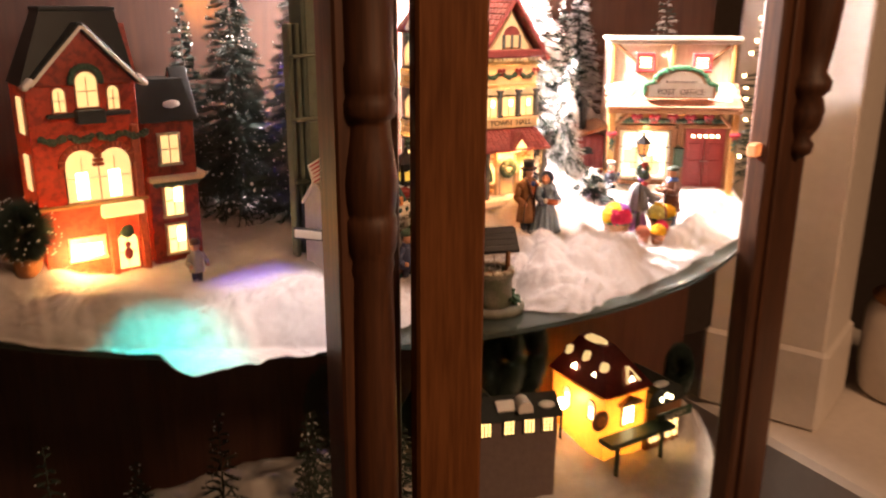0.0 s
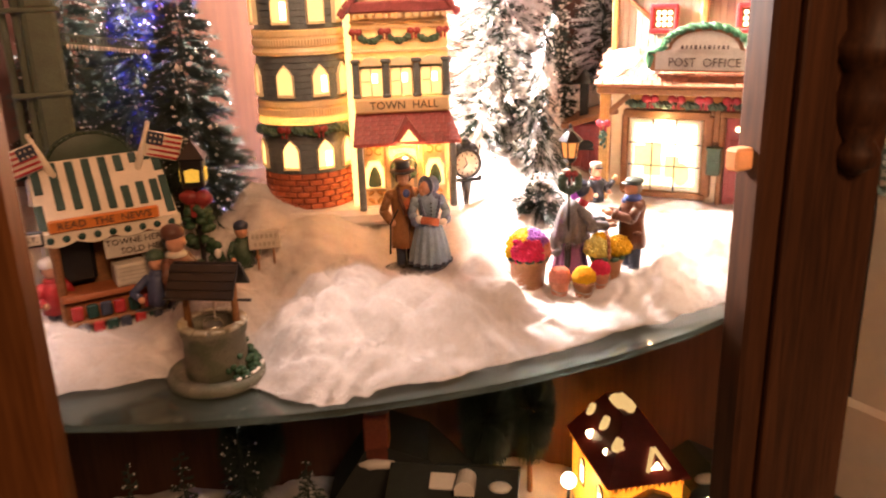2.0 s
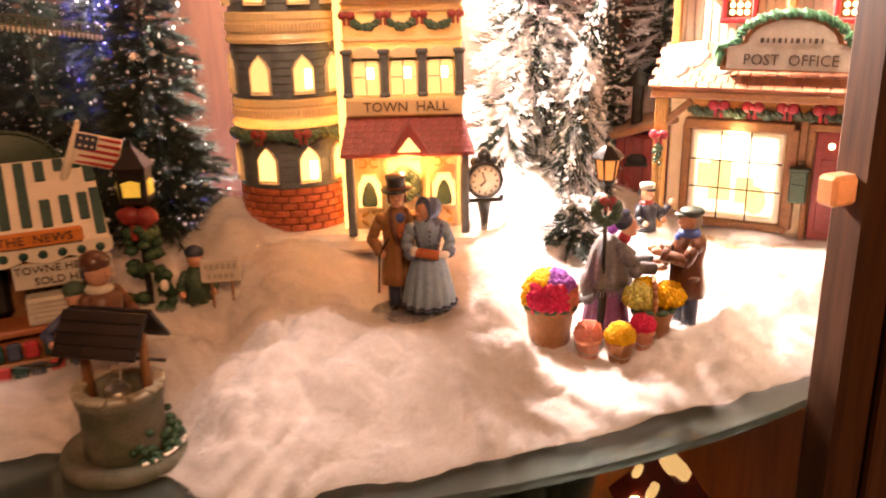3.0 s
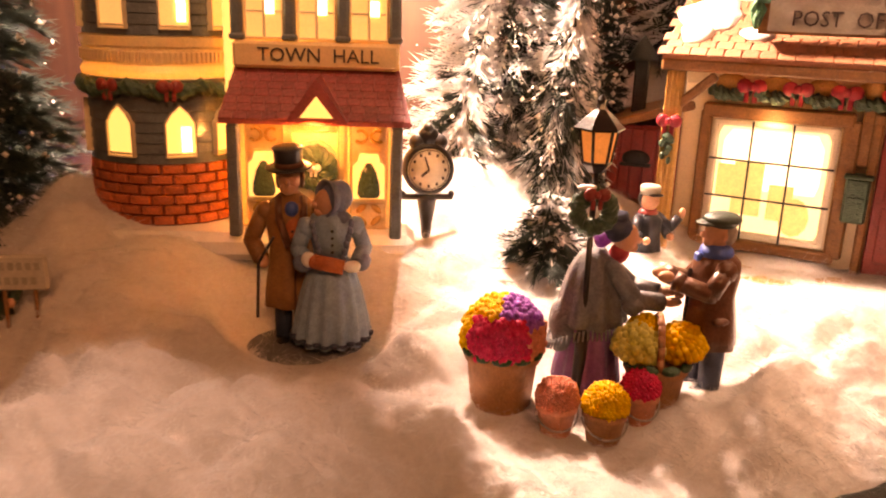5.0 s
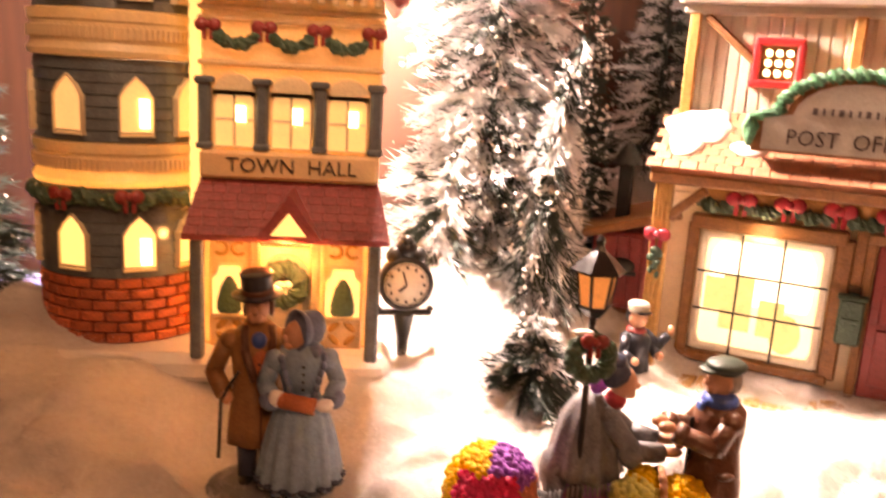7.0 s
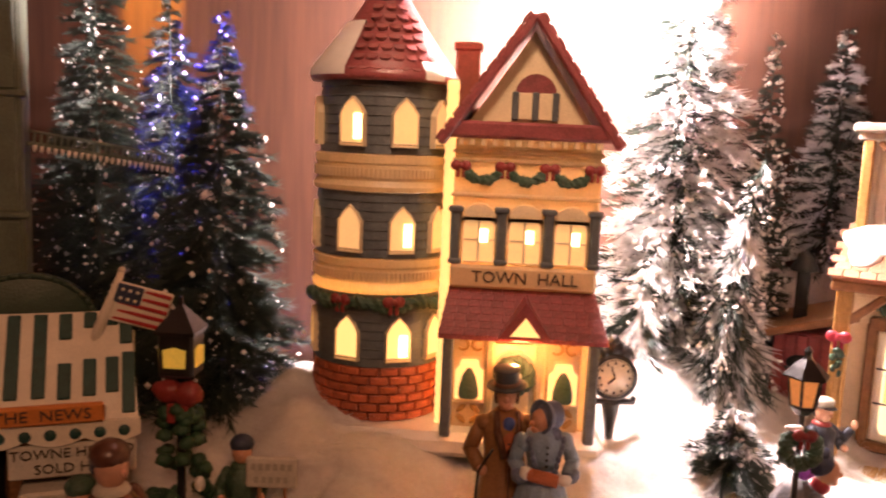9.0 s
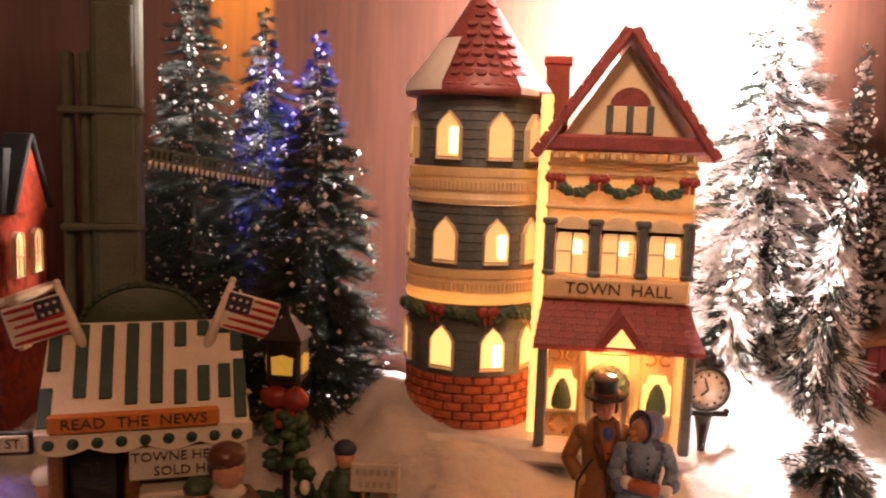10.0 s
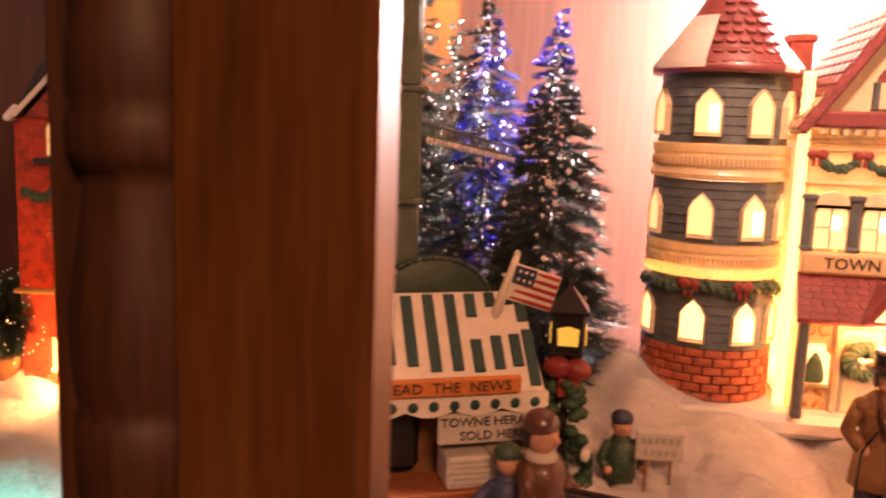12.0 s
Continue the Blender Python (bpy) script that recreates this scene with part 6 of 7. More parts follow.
def bloom(parent, c, r, m, seed, n=90, dot=0.0016, squash=0.8, label="", half=None, band=(-1.0, 1.0)):
    """A mass of small round petals on a dome; half: keep petals whose turn lies in this range of degrees."""
    g = random.Random(seed)
    k = Kit()
    if half is None:
        k.ball(c, (r * 0.90, r * 0.90, r * 0.90 * squash), 14, 9)
    for i in range(n):
        z = 1 - 1.35 * (i + 0.5) / n
        a = i * 2.39996
        if half and not (half[0] <= math.degrees(a) % 360 < half[1] and band[0] <= z < band[1]):
            continue
        q = math.sqrt(max(0, 1 - z * z))
        s = dot * g.uniform(0.75, 1.25)
        rr = r * g.uniform(0.93, 1.05)
        k.ball((c[0] + rr * q * math.cos(a), c[1] + rr * q * math.sin(a), c[2] + rr * z * squash), (s, s, s), 6, 4)
    return tagged(part("bloom", k, m, parent, label), kind="stuff")


def leaves(parent, z, r, n=9):
    for i in range(n):
        a = 2 * math.pi * i / n
        part("leaf", LEAF_MESH, LEAF, parent).matrix_local = T(r * math.cos(a), r * math.sin(a), z, math.degrees(a) + 90) @ Matrix.Rotation(radians(20), 4, "X")


LEAF_MESH = Kit().ball((0, 0, 0), (0.0042, 0.0022, 0.0018), 8, 5).mesh("leaf", LEAF)


def big_pot():
    e = thing("flower_pot", "large clay pot of yellow, pink, purple and peach flowers", "flower pot", T(0.606, 0.704, 1.2355), "flower pots")
    pot_body(0.027, 0.0118, 0.0142, CLAY, e)
    part("dome", Kit().ball((0, 0, 0.030), (0.0142, 0.0142, 0.0135), 16, 10), LEAF, e)
    for i, (m, lo, hi, b0, b1) in enumerate(((F_PINK, 205, 300, -1.0, 0.66), (F_PEACH, 300, 360, -1.0, 0.40), (F_PEACH, 0, 60, -1.0, 0.40), (F_PURPLE, 300, 360, 0.40, 1.01), (F_PURPLE, 0, 60, 0.40, 1.01), (F_PURPLE, 255, 300, 0.66, 1.01), (F_YELLOW, 205, 255, 0.66, 1.01), (F_YELLOW, 60, 205, -1.0, 1.01))):
        bloom(e, (0, 0, 0.0315), 0.0156, m, i, 760, 0.0014, 1.0, "", (lo, hi), (b0, b1))
    leaves(e, 0.0265, 0.0146, 11)


def small_pot(x, y, r, h, clay, flower, label, seed):
    e = thing("flower_pot", label, "flower pot", T(x, y, 1.2350), "flower pots")
    pot_body(h, r * 0.72, r, clay, e, True)
    bloom(e, (0, 0, h + r * 0.28), r * 1.02, flower, seed, 220, r * 0.13, 0.95)


def basket():
    e = thing("flower_basket", "clay basket of cream and yellow flowers with an arched handle", "flower basket", T(0.6655, 0.6975, 1.2360), "flower pots")
    pot_body(0.0245, 0.0088, 0.0118, CLAY, e)
    bloom(e, (-0.0072, 0, 0.0300), 0.0092, F_CREAM, 5, 100, 0.0020, 0.9, "cream and green flowers")
    bloom(e, (-0.0045, 0.003, 0.0350), 0.0065, F_YELLOW, 8, 70, 0.0016, 0.9)
    bloom(e, (0.0082, 0, 0.0300), 0.0092, F_YELLOW, 6, 120, 0.0018, 0.9, "yellow flowers")
    part("handle", Kit().chain([Vector((0.0018 * math.cos(a) - 0.0002, 0.011 * math.cos(a), 0.024 + 0.0185 * math.sin(a))) for a in np.linspace(0, math.pi, 13)], 0.0014, 7), CLAY, e, "arched basket handle")
    leaves(e, 0.0245, 0.0122, 9)


big_pot()
small_pot(0.6240, 0.6800, 0.0074, 0.0155, CLAY_PINK, F_PEACH, "small pink pot of peach flowers", 21)
small_pot(0.6405, 0.6735, 0.0078, 0.0160, CLAY, F_YELLOW, "small clay pot of bright yellow flowers", 22)
small_pot(0.6570, 0.6860, 0.0068, 0.0170, CLAY_PINK, F_PINK, "small pink pot of deep pink flowers", 23)
basket()
solo("stone_base", Kit().lathe([(0.046, -0.003), (0.047, 0.0), (0.046, 0.0012), (0.02, 0.0016)], seg=36, sy=0.55), STONE_LIGHT, "pale cobbled base under the flower pots", "base", T(0.640, 0.697, 1.2345))

# ---- street lamp, clock, well ----


def lantern(e, z, s=1.0, glass=None):
    part("lantern_base", Kit().lathe([(0.0028 * s, z), (0.0055 * s, z + 0.003 * s), (0.0058 * s, z + 0.004 * s)], seg=6, smooth=False), BLACK, e)
    la = part("lantern_glass", Kit().lathe([(0.0050 * s, z + 0.004 * s), (0.0068 * s, z + 0.0155 * s)], seg=6, smooth=False), glass, e, "amber lantern glass")
    for i in range(6):
        a = 2 * math.pi * i / 6
        part("lantern_rib", Kit().rod((0.0052 * s * math.cos(a), 0.0052 * s * math.sin(a), z + 0.004 * s), (0.0070 * s * math.cos(a), 0.0070 * s * math.sin(a), z + 0.0158 * s), 0.0006 * s, seg=5), BLACK, la)
    part("lantern_cap", Kit().lathe([(0.0092 * s, z + 0.0155 * s), (0.0094 * s, z + 0.0162 * s), (0.0055 * s, z + 0.0200 * s), (0.0022 * s, z + 0.0228 * s), (0.0014 * s, z + 0.0245 * s), (0.0018 * s, z + 0.0262 * s), (0.0004 * s, z + 0.0280 * s)], seg=6, smooth=False), BLACK, e, "black lantern cap")


AMBER = mat("amber_lantern_glass", (0.62, 0.30, 0.12), 0.25, 0.2, 200, 0.1, emit=(1.0, 0.34, 0.08), power=0.28)
YELLOW_PANE = mat("painted_yellow_pane", (0.72, 0.50, 0.06), 0.4, 0.15, 200, 0.1, emit=(1.0, 0.62, 0.08), power=0.15)


def street_lamp():
    e = thing("street_lamp", "black street lamp with an amber lantern and a snowy wreath", "street lamp", T(0.637, 0.704, 1.2345))
    part("pole", Kit().lathe([(0.0042, 0), (0.0044, 0.003), (0.0030, 0.006), (0.0026, 0.030), (0.0032, 0.032), (0.0018, 0.035), (0.0012, 0.040), (0.0012, 0.098)], seg=14), BLACK, e)
    lantern(e, 0.0980, 1.02, AMBER)
    k = Kit()
    rope(k, [(0.0062 * math.cos(a), -0.002, 0.0835 + 0.0062 * math.sin(a)) for a in np.linspace(0, 2 * math.pi, 34, endpoint=False)], 0.0033, seg=12, rough=0.25, closed=True)
    part("wreath", k, GREEN, e, "dark green wreath")
    k = Kit()
    bow(k, 0.0, -0.0055, 0.0905, 0.0055)
    part("bow", k, DOORRED, e, "dark red bow")
    part("snow", Kit().ball((-0.003, -0.002, 0.0925), (0.0042, 0.0022, 0.0013), 9, 6), SNOWPAINT, e)


def garland_lamp():
    e = thing("street_lamp", "dark lamp post wrapped in garland with yellow panes and red bow", "street lamp", T(0.361, 0.745, 1.2400))
    part("pole", Kit().rod((0, 0, 0), (0, 0, 0.080), 0.0022, 0.0018, 9), BLACK, e)
    k = Kit().box((0, 0, 0.092), (0.017, 0.017, 0.022), 0.0015).lathe([(0.0135, 0.102), (0.0138, 0.1035), (0.0050, 0.1120), (0.0016, 0.1150), (0.0010, 0.1190)], seg=4, smooth=False, at=Matrix.Rotation(radians(45), 4, "Z"))
    part("lantern", k, BLACK, e, "dark square lantern")
    for r in range(4):
        m4 = Matrix.Rotation(radians(90 * r), 4, "Z") @ Matrix.Translation((0, -0.0087, 0.0918))
        part("lantern_pane", Kit().prism([(-0.0050, -0.0055), (0.0050, -0.0055), (0.0055, 0.0030), (0.0, 0.0045), (-0.0055, 0.0030)], -0.0006, 0.0006, at=m4), YELLOW_PANE, e, "yellow lantern pane")
    k = Kit()
    k.ball((-0.004, -0.005, 0.074), (0.0078, 0.005, 0.0058), 14, 9, 0, 0.35, rough_scale=260)
    k.ball((0.005, -0.005, 0.073), (0.0075, 0.005, 0.0062), 14, 9, 0, 0.35, rough_scale=260)
    k.box((-0.002, -0.0075, 0.064), (0.004, 0.0022, 0.010), 0.0008).box((0.004, -0.0070, 0.063), (0.004, 0.0022, 0.011), 0.0008)
    part("bow", k, DOORRED, e, "large dark red bow")
    g = random.Random(4)
    k = Kit()
    for i in range(70):
        z = 0.068 * g.random()
        a, r = g.uniform(0, 6.28), 0.006 + 0.010 * (1 - z / 0.07)
        k.ball((r * math.cos(a), r * math.sin(a), z), (0.0042, 0.0042, 0.0034), 7, 5, 0, 0.4, rough_scale=300)
    tagged(part("greenery", k, LEAF, e, "dark green garland leaves"), kind="stuff")
    part("snow", Kit().ball((0.012, -0.008, 0.030), (0.0028, 0.0024, 0.0040), 8, 6).ball((0.015, -0.004, 0.010), (0.006, 0.005, 0.003), 9, 6), SNOWPAINT, e)


def clock():
    e = thing("street_clock", "black street clock with a white dial, standing in the snow", "clock", T(0.5785, 0.826, 1.270, 6))
    part("stand", Kit().lathe([(0.0022, -0.016), (0.0024, 0.000), (0.0030, 0.010), (0.0052, 0.0225), (0.0052, 0.024)], seg=14, sy=0.7), BLACK, e)
    part("cross_arm", Kit().box((0, 0, 0.0245), (0.0275, 0.0045, 0.0030), 0.001).box((-0.0128, 0, 0.0262), (0.0030, 0.004, 0.003), 0.001).box((0.0128, 0, 0.0262), (0.0030, 0.004, 0.003), 0.001), BLACK, e)
    face = Matrix.Translation((0, -0.004, 0.0395)) @ Matrix.Rotation(radians(90), 4, "X")
    case = part("case", Kit().lathe([(0.0118, -0.009), (0.0134, -0.006), (0.0134, 0.0), (0.0120, 0.0012), (0.0108, 0.0006)], seg=32, at=face), BLACK, e, "round black case")
    k = Kit()
    for x, z, r in ((0, 0.0555, 0.0058), (-0.0055, 0.0528, 0.0046), (0.0055, 0.0528, 0.0046), (0, 0.0600, 0.0030)):
        k.ball((x, 0, z), (r, 0.0045, r), 12, 8)
    part("crest", k, BLACK, case, "scrolled crest")
    dial = part("dial", Kit().lathe([(0.0108, 0.0), (0.0108, 0.0010), (0.0002, 0.0011)], seg=32, at=face), OFFWHITE, case, "white dial")
    k = Kit()
    for i in range(12):
        a = 2 * math.pi * i / 12
        k.box((0.0085 * math.sin(a), -0.0052, 0.0395 + 0.0085 * math.cos(a)), (0.0012, 0.0004, 0.0016), 0.0002)
    tagged(part("numerals", k, INK, dial), kind="stuff")
    part("ring", Kit().lathe([(0.0104, 0.0008), (0.0104, 0.0014), (0.0100, 0.0014), (0.0100, 0.0008)], seg=32, at=face, caps=False), INK, dial)
    for ang, ln, w in ((-18, 0.0072, 0.0009), (228, 0.0050, 0.0013)):
        m4 = Matrix.Translation((0, -0.0056, 0.0395)) @ Matrix.Rotation(radians(ang), 4, "Y")
        part("clock_hand", Kit().box((0, 0, ln / 2), (w, 0.0005, ln), 0.0002, at=m4), INK, dial)


def well():
    e = thing("wishing_well", "grey stone wishing well with a dark roof, crank and bucket", "wishing well", T(0.384, 0.614, 1.2262, -14))
    part("basin", Kit().lathe([(0.028, 0), (0.0305, 0.001), (0.0315, 0.004), (0.0300, 0.0075), (0.0260, 0.0085), (0.0235, 0.006)], seg=40), STONE, e, "round stone step")
    k = Kit().lathe([(0.0200, 0.004), (0.0195, 0.012), (0.0192, 0.030), (0.0205, 0.033), (0.0208, 0.037), (0.0196, 0.0385), (0.0160, 0.0380), (0.0150, 0.030), (0.0148, 0.012)], seg=36)
    wall = part("well_wall", k, STONE, e, "grey stone well wall")
    for i in range(12):
        a = 2 * math.pi * i / 12
        part("coping_stone", COPING, STONE_LIGHT, wall).matrix_local = T(0.0182 * math.cos(a), 0.0182 * math.sin(a), 0.0388, math.degrees(a) + 90)
    part("water", Kit().lathe([(0.0150, 0.020), (0.0150, 0.0205), (0.001, 0.0206)], seg=24), BLACK, e)
    g = random.Random(9)
    k = Kit()
    for i in range(60):
        a = g.uniform(-0.9, 0.9)
        r = g.uniform(0.0205, 0.0275)
        k.ball((r * math.cos(a), r * math.sin(a), 0.0085 + g.uniform(0, 0.012) * (0.0275 - r) / 0.007), (0.0022, 0.0022, 0.0018), 6, 4, 0, 0.3, rough_scale=500)
    tagged(part("ivy", k, LEAF, e, "dark ivy"), kind="stuff")
    k = Kit()
    for i in range(26):
        a = g.uniform(-0.8, 0.5)
        k.ball((0.0278 * math.cos(a), 0.0278 * math.sin(a), 0.0090), (0.0014, 0.0014, 0.0009), 6, 4)
    tagged(part("snow", k, SNOWPAINT, e, "dusting of snow"), kind="stuff")
    for s in (-1, 1):
        part("roof_post", Kit().rod((s * 0.0155, 0, 0.030), (s * 0.0160, 0.0, 0.066), 0.0026, 0.0022, 8), TIMBER, e, "wooden roof post")
    for s in (-1, 1):
        m4 = Matrix.Translation((0, s * 0.0085, 0.0680)) @ Matrix.Rotation(radians(-s * 52), 4, "X")
        r = part("roof_board", Kit().box((0, 0, 0), (0.0425, 0.0225, 0.0016), 0.0005, at=m4), BLACK, e, "dark roof board")
        for i in range(4):
            part("batten", Kit().box((0, -0.0085 + 0.0056 * i, 0.0010), (0.042, 0.0050, 0.0008), 0.0003, at=m4), BLACK, r)
    part("axle", Kit().rod((-0.030, 0, 0.0535), (0.0265, 0, 0.0535), 0.0010, seg=7), BLACK, e)
    part("crank", Kit().chain([Vector((-0.0265, 0, 0.0535)), Vector((-0.0275, -0.004, 0.0490)), Vector((-0.0460, -0.006, 0.0475))], 0.0011, 7), BLACK, e, "black crank")
    part("rope", Kit().rod((0.002, 0, 0.0535), (0.003, -0.002, 0.0400), 0.0005, seg=5), PAPER, e)
    b = part("bucket", Kit().lathe([(0.0050, 0.028), (0.0062, 0.039), (0.0058, 0.0392), (0.0046, 0.030)], (0.002, -0.004, 0), 16), STEEL, e, "dull steel bucket")
    part("bucket_bail", Kit().chain([Vector((0.002 + 0.0062 * math.cos(a), -0.004, 0.039 + 0.005 * math.sin(a))) for a in np.linspace(0, math.pi, 9)], 0.0004, 5), STEEL, b)


COPING = Kit().box((0, 0, 0), (0.0088, 0.0064, 0.0026), 0.0008).mesh("coping_stone", STONE_LIGHT)
street_lamp()
garland_lamp()
clock()
well()

# ---- news stand ----


def flag(e, s):
    """A flag on a white pole; s: which side it leans to."""
    f = part("flag_pole", Kit().rod((s * 0.026, 0.020, 0.098), (s * 0.0395, 0.024, 0.1330), 0.0030, 0.0016, 9).ball((s * 0.0395, 0.024, 0.1335), (0.0018,) * 3, 8, 5), OFFWHITE, e, "white flag pole")
    m4 = Matrix.Translation((s * 0.0385, 0.021, 0.1280)) @ Matrix.Rotation(radians(s * 17), 4, "Y")
    fl = part("flag", Kit().box((s * 0.0125, 0, -0.0085), (0.0255, 0.0022, 0.0190), 0.0008, at=m4), OFFWHITE, f, "red and white striped flag with a dark blue corner")
    for i in range(5):
        x0, x1 = (0.0, 0.0245) if i > 1 else (0.0115, 0.0245)
        k = Kit()
        k.box((s * (x0 + x1) / 2, -0.0009, -0.0010 - 0.0038 * i), (x1 - x0, 0.0014, 0.0019), 0.0005, at=m4)
        k.v = [(x, y + 0.0006 * math.sin(x * 400), z) for x, y, z in k.v]
        part("flag_stripe", k, RED, f)
    part("flag_canton", Kit().box((s * 0.0055, -0.0010, -0.0042), (0.0118, 0.0014, 0.0092), 0.0006, at=m4), NAVY, f)
    for i in range(6):
        part("flag_star", Kit().ball((s * (0.0022 + 0.0033 * (i % 3)), -0.0019, -0.0022 - 0.0042 * (i // 3)), (0.0009, 0.0004, 0.0009), 6, 4, at=m4), OFFWHITE, f)


def news_stand():
    e = thing("news_stand", "green and white striped news stand with flags and newspaper stacks", "news stand", T(0.307, 0.705, 1.2370, 24))
    part("back_wall", Kit().box((0, 0.028, 0.048), (0.080, 0.010, 0.096), 0.002), TIMBER, e)
    turn = Matrix.Rotation(radians(90), 4, "Z")
    for x in (-0.0425, 0.0395):
        part("side_wall", Kit().prism([(0.008, 0.0), (0.049, 0.0), (0.049, 0.080), (0.034, 0.100), (0.010, 0.078)], -x - 0.003, -x, at=turn), PAPER, e, "tan gabled side wall")
    part("roof_back", Kit().box((0, 0, 0), (0.090, 0.028, 0.003), 0.001, at=Matrix.Translation((0, 0.0425, 0.0905)) @ Matrix.Rotation(radians(-53), 4, "X")), OFFWHITE, e, "white rear roof slope")
    for s in (-1, 1):
        part("side_post", Kit().box((s * 0.038, 0.010, 0.036), (0.006, 0.030, 0.072), 0.0015), TIMBER, e)
    vs = [(-0.046, -0.006, 0.071), (0.046, -0.006, 0.071), (0.043, 0.027, 0.1135), (-0.043, 0.027, 0.1135)]
    n = Vector((0, 0.79, -0.61)) * 0.004
    vs += [tuple(Vector(p) + n) for p in vs]
    k = Kit().add(vs, [(0, 1, 2, 3), (7, 6, 5, 4), (4, 5, 1, 0), (5, 6, 2, 1), (6, 7, 3, 2), (7, 4, 0, 3)])
    roof = part("awning", k, OFFWHITE, e, "white awning with dark green painted stripes")
    slope = Matrix.Translation((0, -0.006, 0.071)) @ Matrix.Rotation(math.atan2(0.0425, 0.033), 4, "X")
    L = 0.0538
    stripes = [(-0.040, 0.55, 0.96), (-0.0285, 0.30, 0.98), (-0.0175, 0.28, 0.97), (-0.0065, 0.22, 0.98), (0.0045, 0.22, 0.98), (0.0150, 0.20, 0.52), (0.0150, 0.74, 0.98), (0.0255, 0.22, 0.55), (0.0255, 0.84, 0.99), (0.0350, 0.24, 0.56), (0.0350, 0.86, 0.99), (0.0420, 0.05, 0.60), (0.0410, 0.68, 0.97), (-0.0425, 0.05, 0.40)]
    for x, a, b in stripes:
        k = Kit().box((x, L * (a + b) / 2, 0.0004), (0.0056, L * (b - a), 0.0016), 0.0007, at=slope)
        part("stripe", k, TEALGREEN, roof)
    k = Kit()
    pts = [(-0.047, 0.0715)] + [(-0.047 + 0.094 * i / 36, 0.0645 - 0.0030 * abs(math.sin(i / 36 * math.pi * 4))) for i in range(37)] + [(0.047, 0.0715)]
    k.prism(pts, -0.0085, -0.0045)
    val = part("valance", k, OFFWHITE, e, "scalloped white valance")
    for i in range(9):
        part("valance_spot", Kit().ball((-0.040 + 0.010 * i, -0.0086, 0.0668), (0.0026, 0.0010, 0.0026), 9, 6), TEALGREEN, val)
    sign = part("news_sign", Kit().box((-0.004, -0.0095, 0.0765), (0.072, 0.0035, 0.0088), 0.003), ORANGE, e, "orange name board")
    lettering("READ  THE  NEWS", 0.0068, INK, sign, Matrix.Translation((-0.004, -0.0115, 0.0765)), squeeze=1.1)
    board = part("herald_board", Kit().box((0.019, -0.0060, 0.0545), (0.052, 0.0030, 0.0150), 0.001), PAPER, e, "tan paper board")
    lettering("TOWNE HERALD", 0.0062, INK, board, Matrix.Translation((0.019, -0.0078, 0.0580)), squeeze=1.05)
    lettering("SOLD HERE", 0.0062, INK, board, Matrix.Translation((0.020, -0.0078, 0.0512)), squeeze=1.05)
    part("dome", Kit().lathe([(0.0300, 0), (0.0300, 0.004), (0.0270, 0.005)], seg=34, at=Matrix.Translation((-0.002, 0.036, 0.108)) @ Matrix.Rotation(radians(90), 4, "X") @ Matrix.Diagonal((1, 0.78, 1.6, 1))), DOME, e, "dark green domed back board")
    part("dome_rim", Kit().chain([Vector((-0.002 + 0.0295 * math.cos(a), 0.029, 0.108 + 0.0228 * math.sin(a))) for a in np.linspace(0.05, math.pi - 0.05, 20)], 0.0014, 6), DOME, e)
    for s in (-1, 1):
        flag(e, s)
    part("counter", Kit().box((0, 0.000, 0.0240), (0.080, 0.026, 0.004), 0.001).box((0, 0.004, 0.011), (0.076, 0.018, 0.022), 0.001), mat("painted_orange_wood", (0.32, 0.10, 0.03), 0.5, 0.25, 200, 0.4), e, "orange-brown counter")
    part("shelf_board", Kit().box((0, -0.013, 0.0075), (0.078, 0.012, 0.003), 0.001), TIMBER, e)
    for i, (x, m) in enumerate(((-0.032, RED), (-0.022, TEALGREEN), (-0.013, NAVY), (-0.004, RED), (0.006, TEALGREEN), (0.016, DOORRED), (0.026, TEALGREEN), (0.034, RED))):
        part("magazine", Kit().box((x, -0.0145, 0.0145), (0.0075, 0.004, 0.010), 0.001), m, e, "painted magazine on the shelf")
        part("magazine", Kit().box((x + 0.002, -0.0185, 0.0040), (0.0075, 0.004, 0.008), 0.001), (NAVY, RED, TEALGREEN)[i % 3], e)
    for x, w, h in ((0.008, 0.022, 0.016), (0.029, 0.020, 0.017)):
        st = part("tied_newspaper", Kit().box((x, -0.001, 0.026 + h / 2), (w, 0.020, h), 0.0012), PAPER, e, "bundled newspapers")
        for j in range(5):
            part("newspaper_fold", Kit().box((x + 0.001 * (j % 2), -0.0112, 0.0285 + 0.0028 * j), (w * (0.9 - 0.1 * (j % 2)), 0.0010, 0.0006), 0.0002), GREYSIGN, st)
    # Solid black block puts the opening's shade into colour; nothing is cut out.
    part("dark_opening_block", Kit().box((-0.024, 0.018, 0.047), (0.026, 0.012, 0.040), 0.003), BLACK, e, "black block giving the stand's opening its darkness")


news_stand()


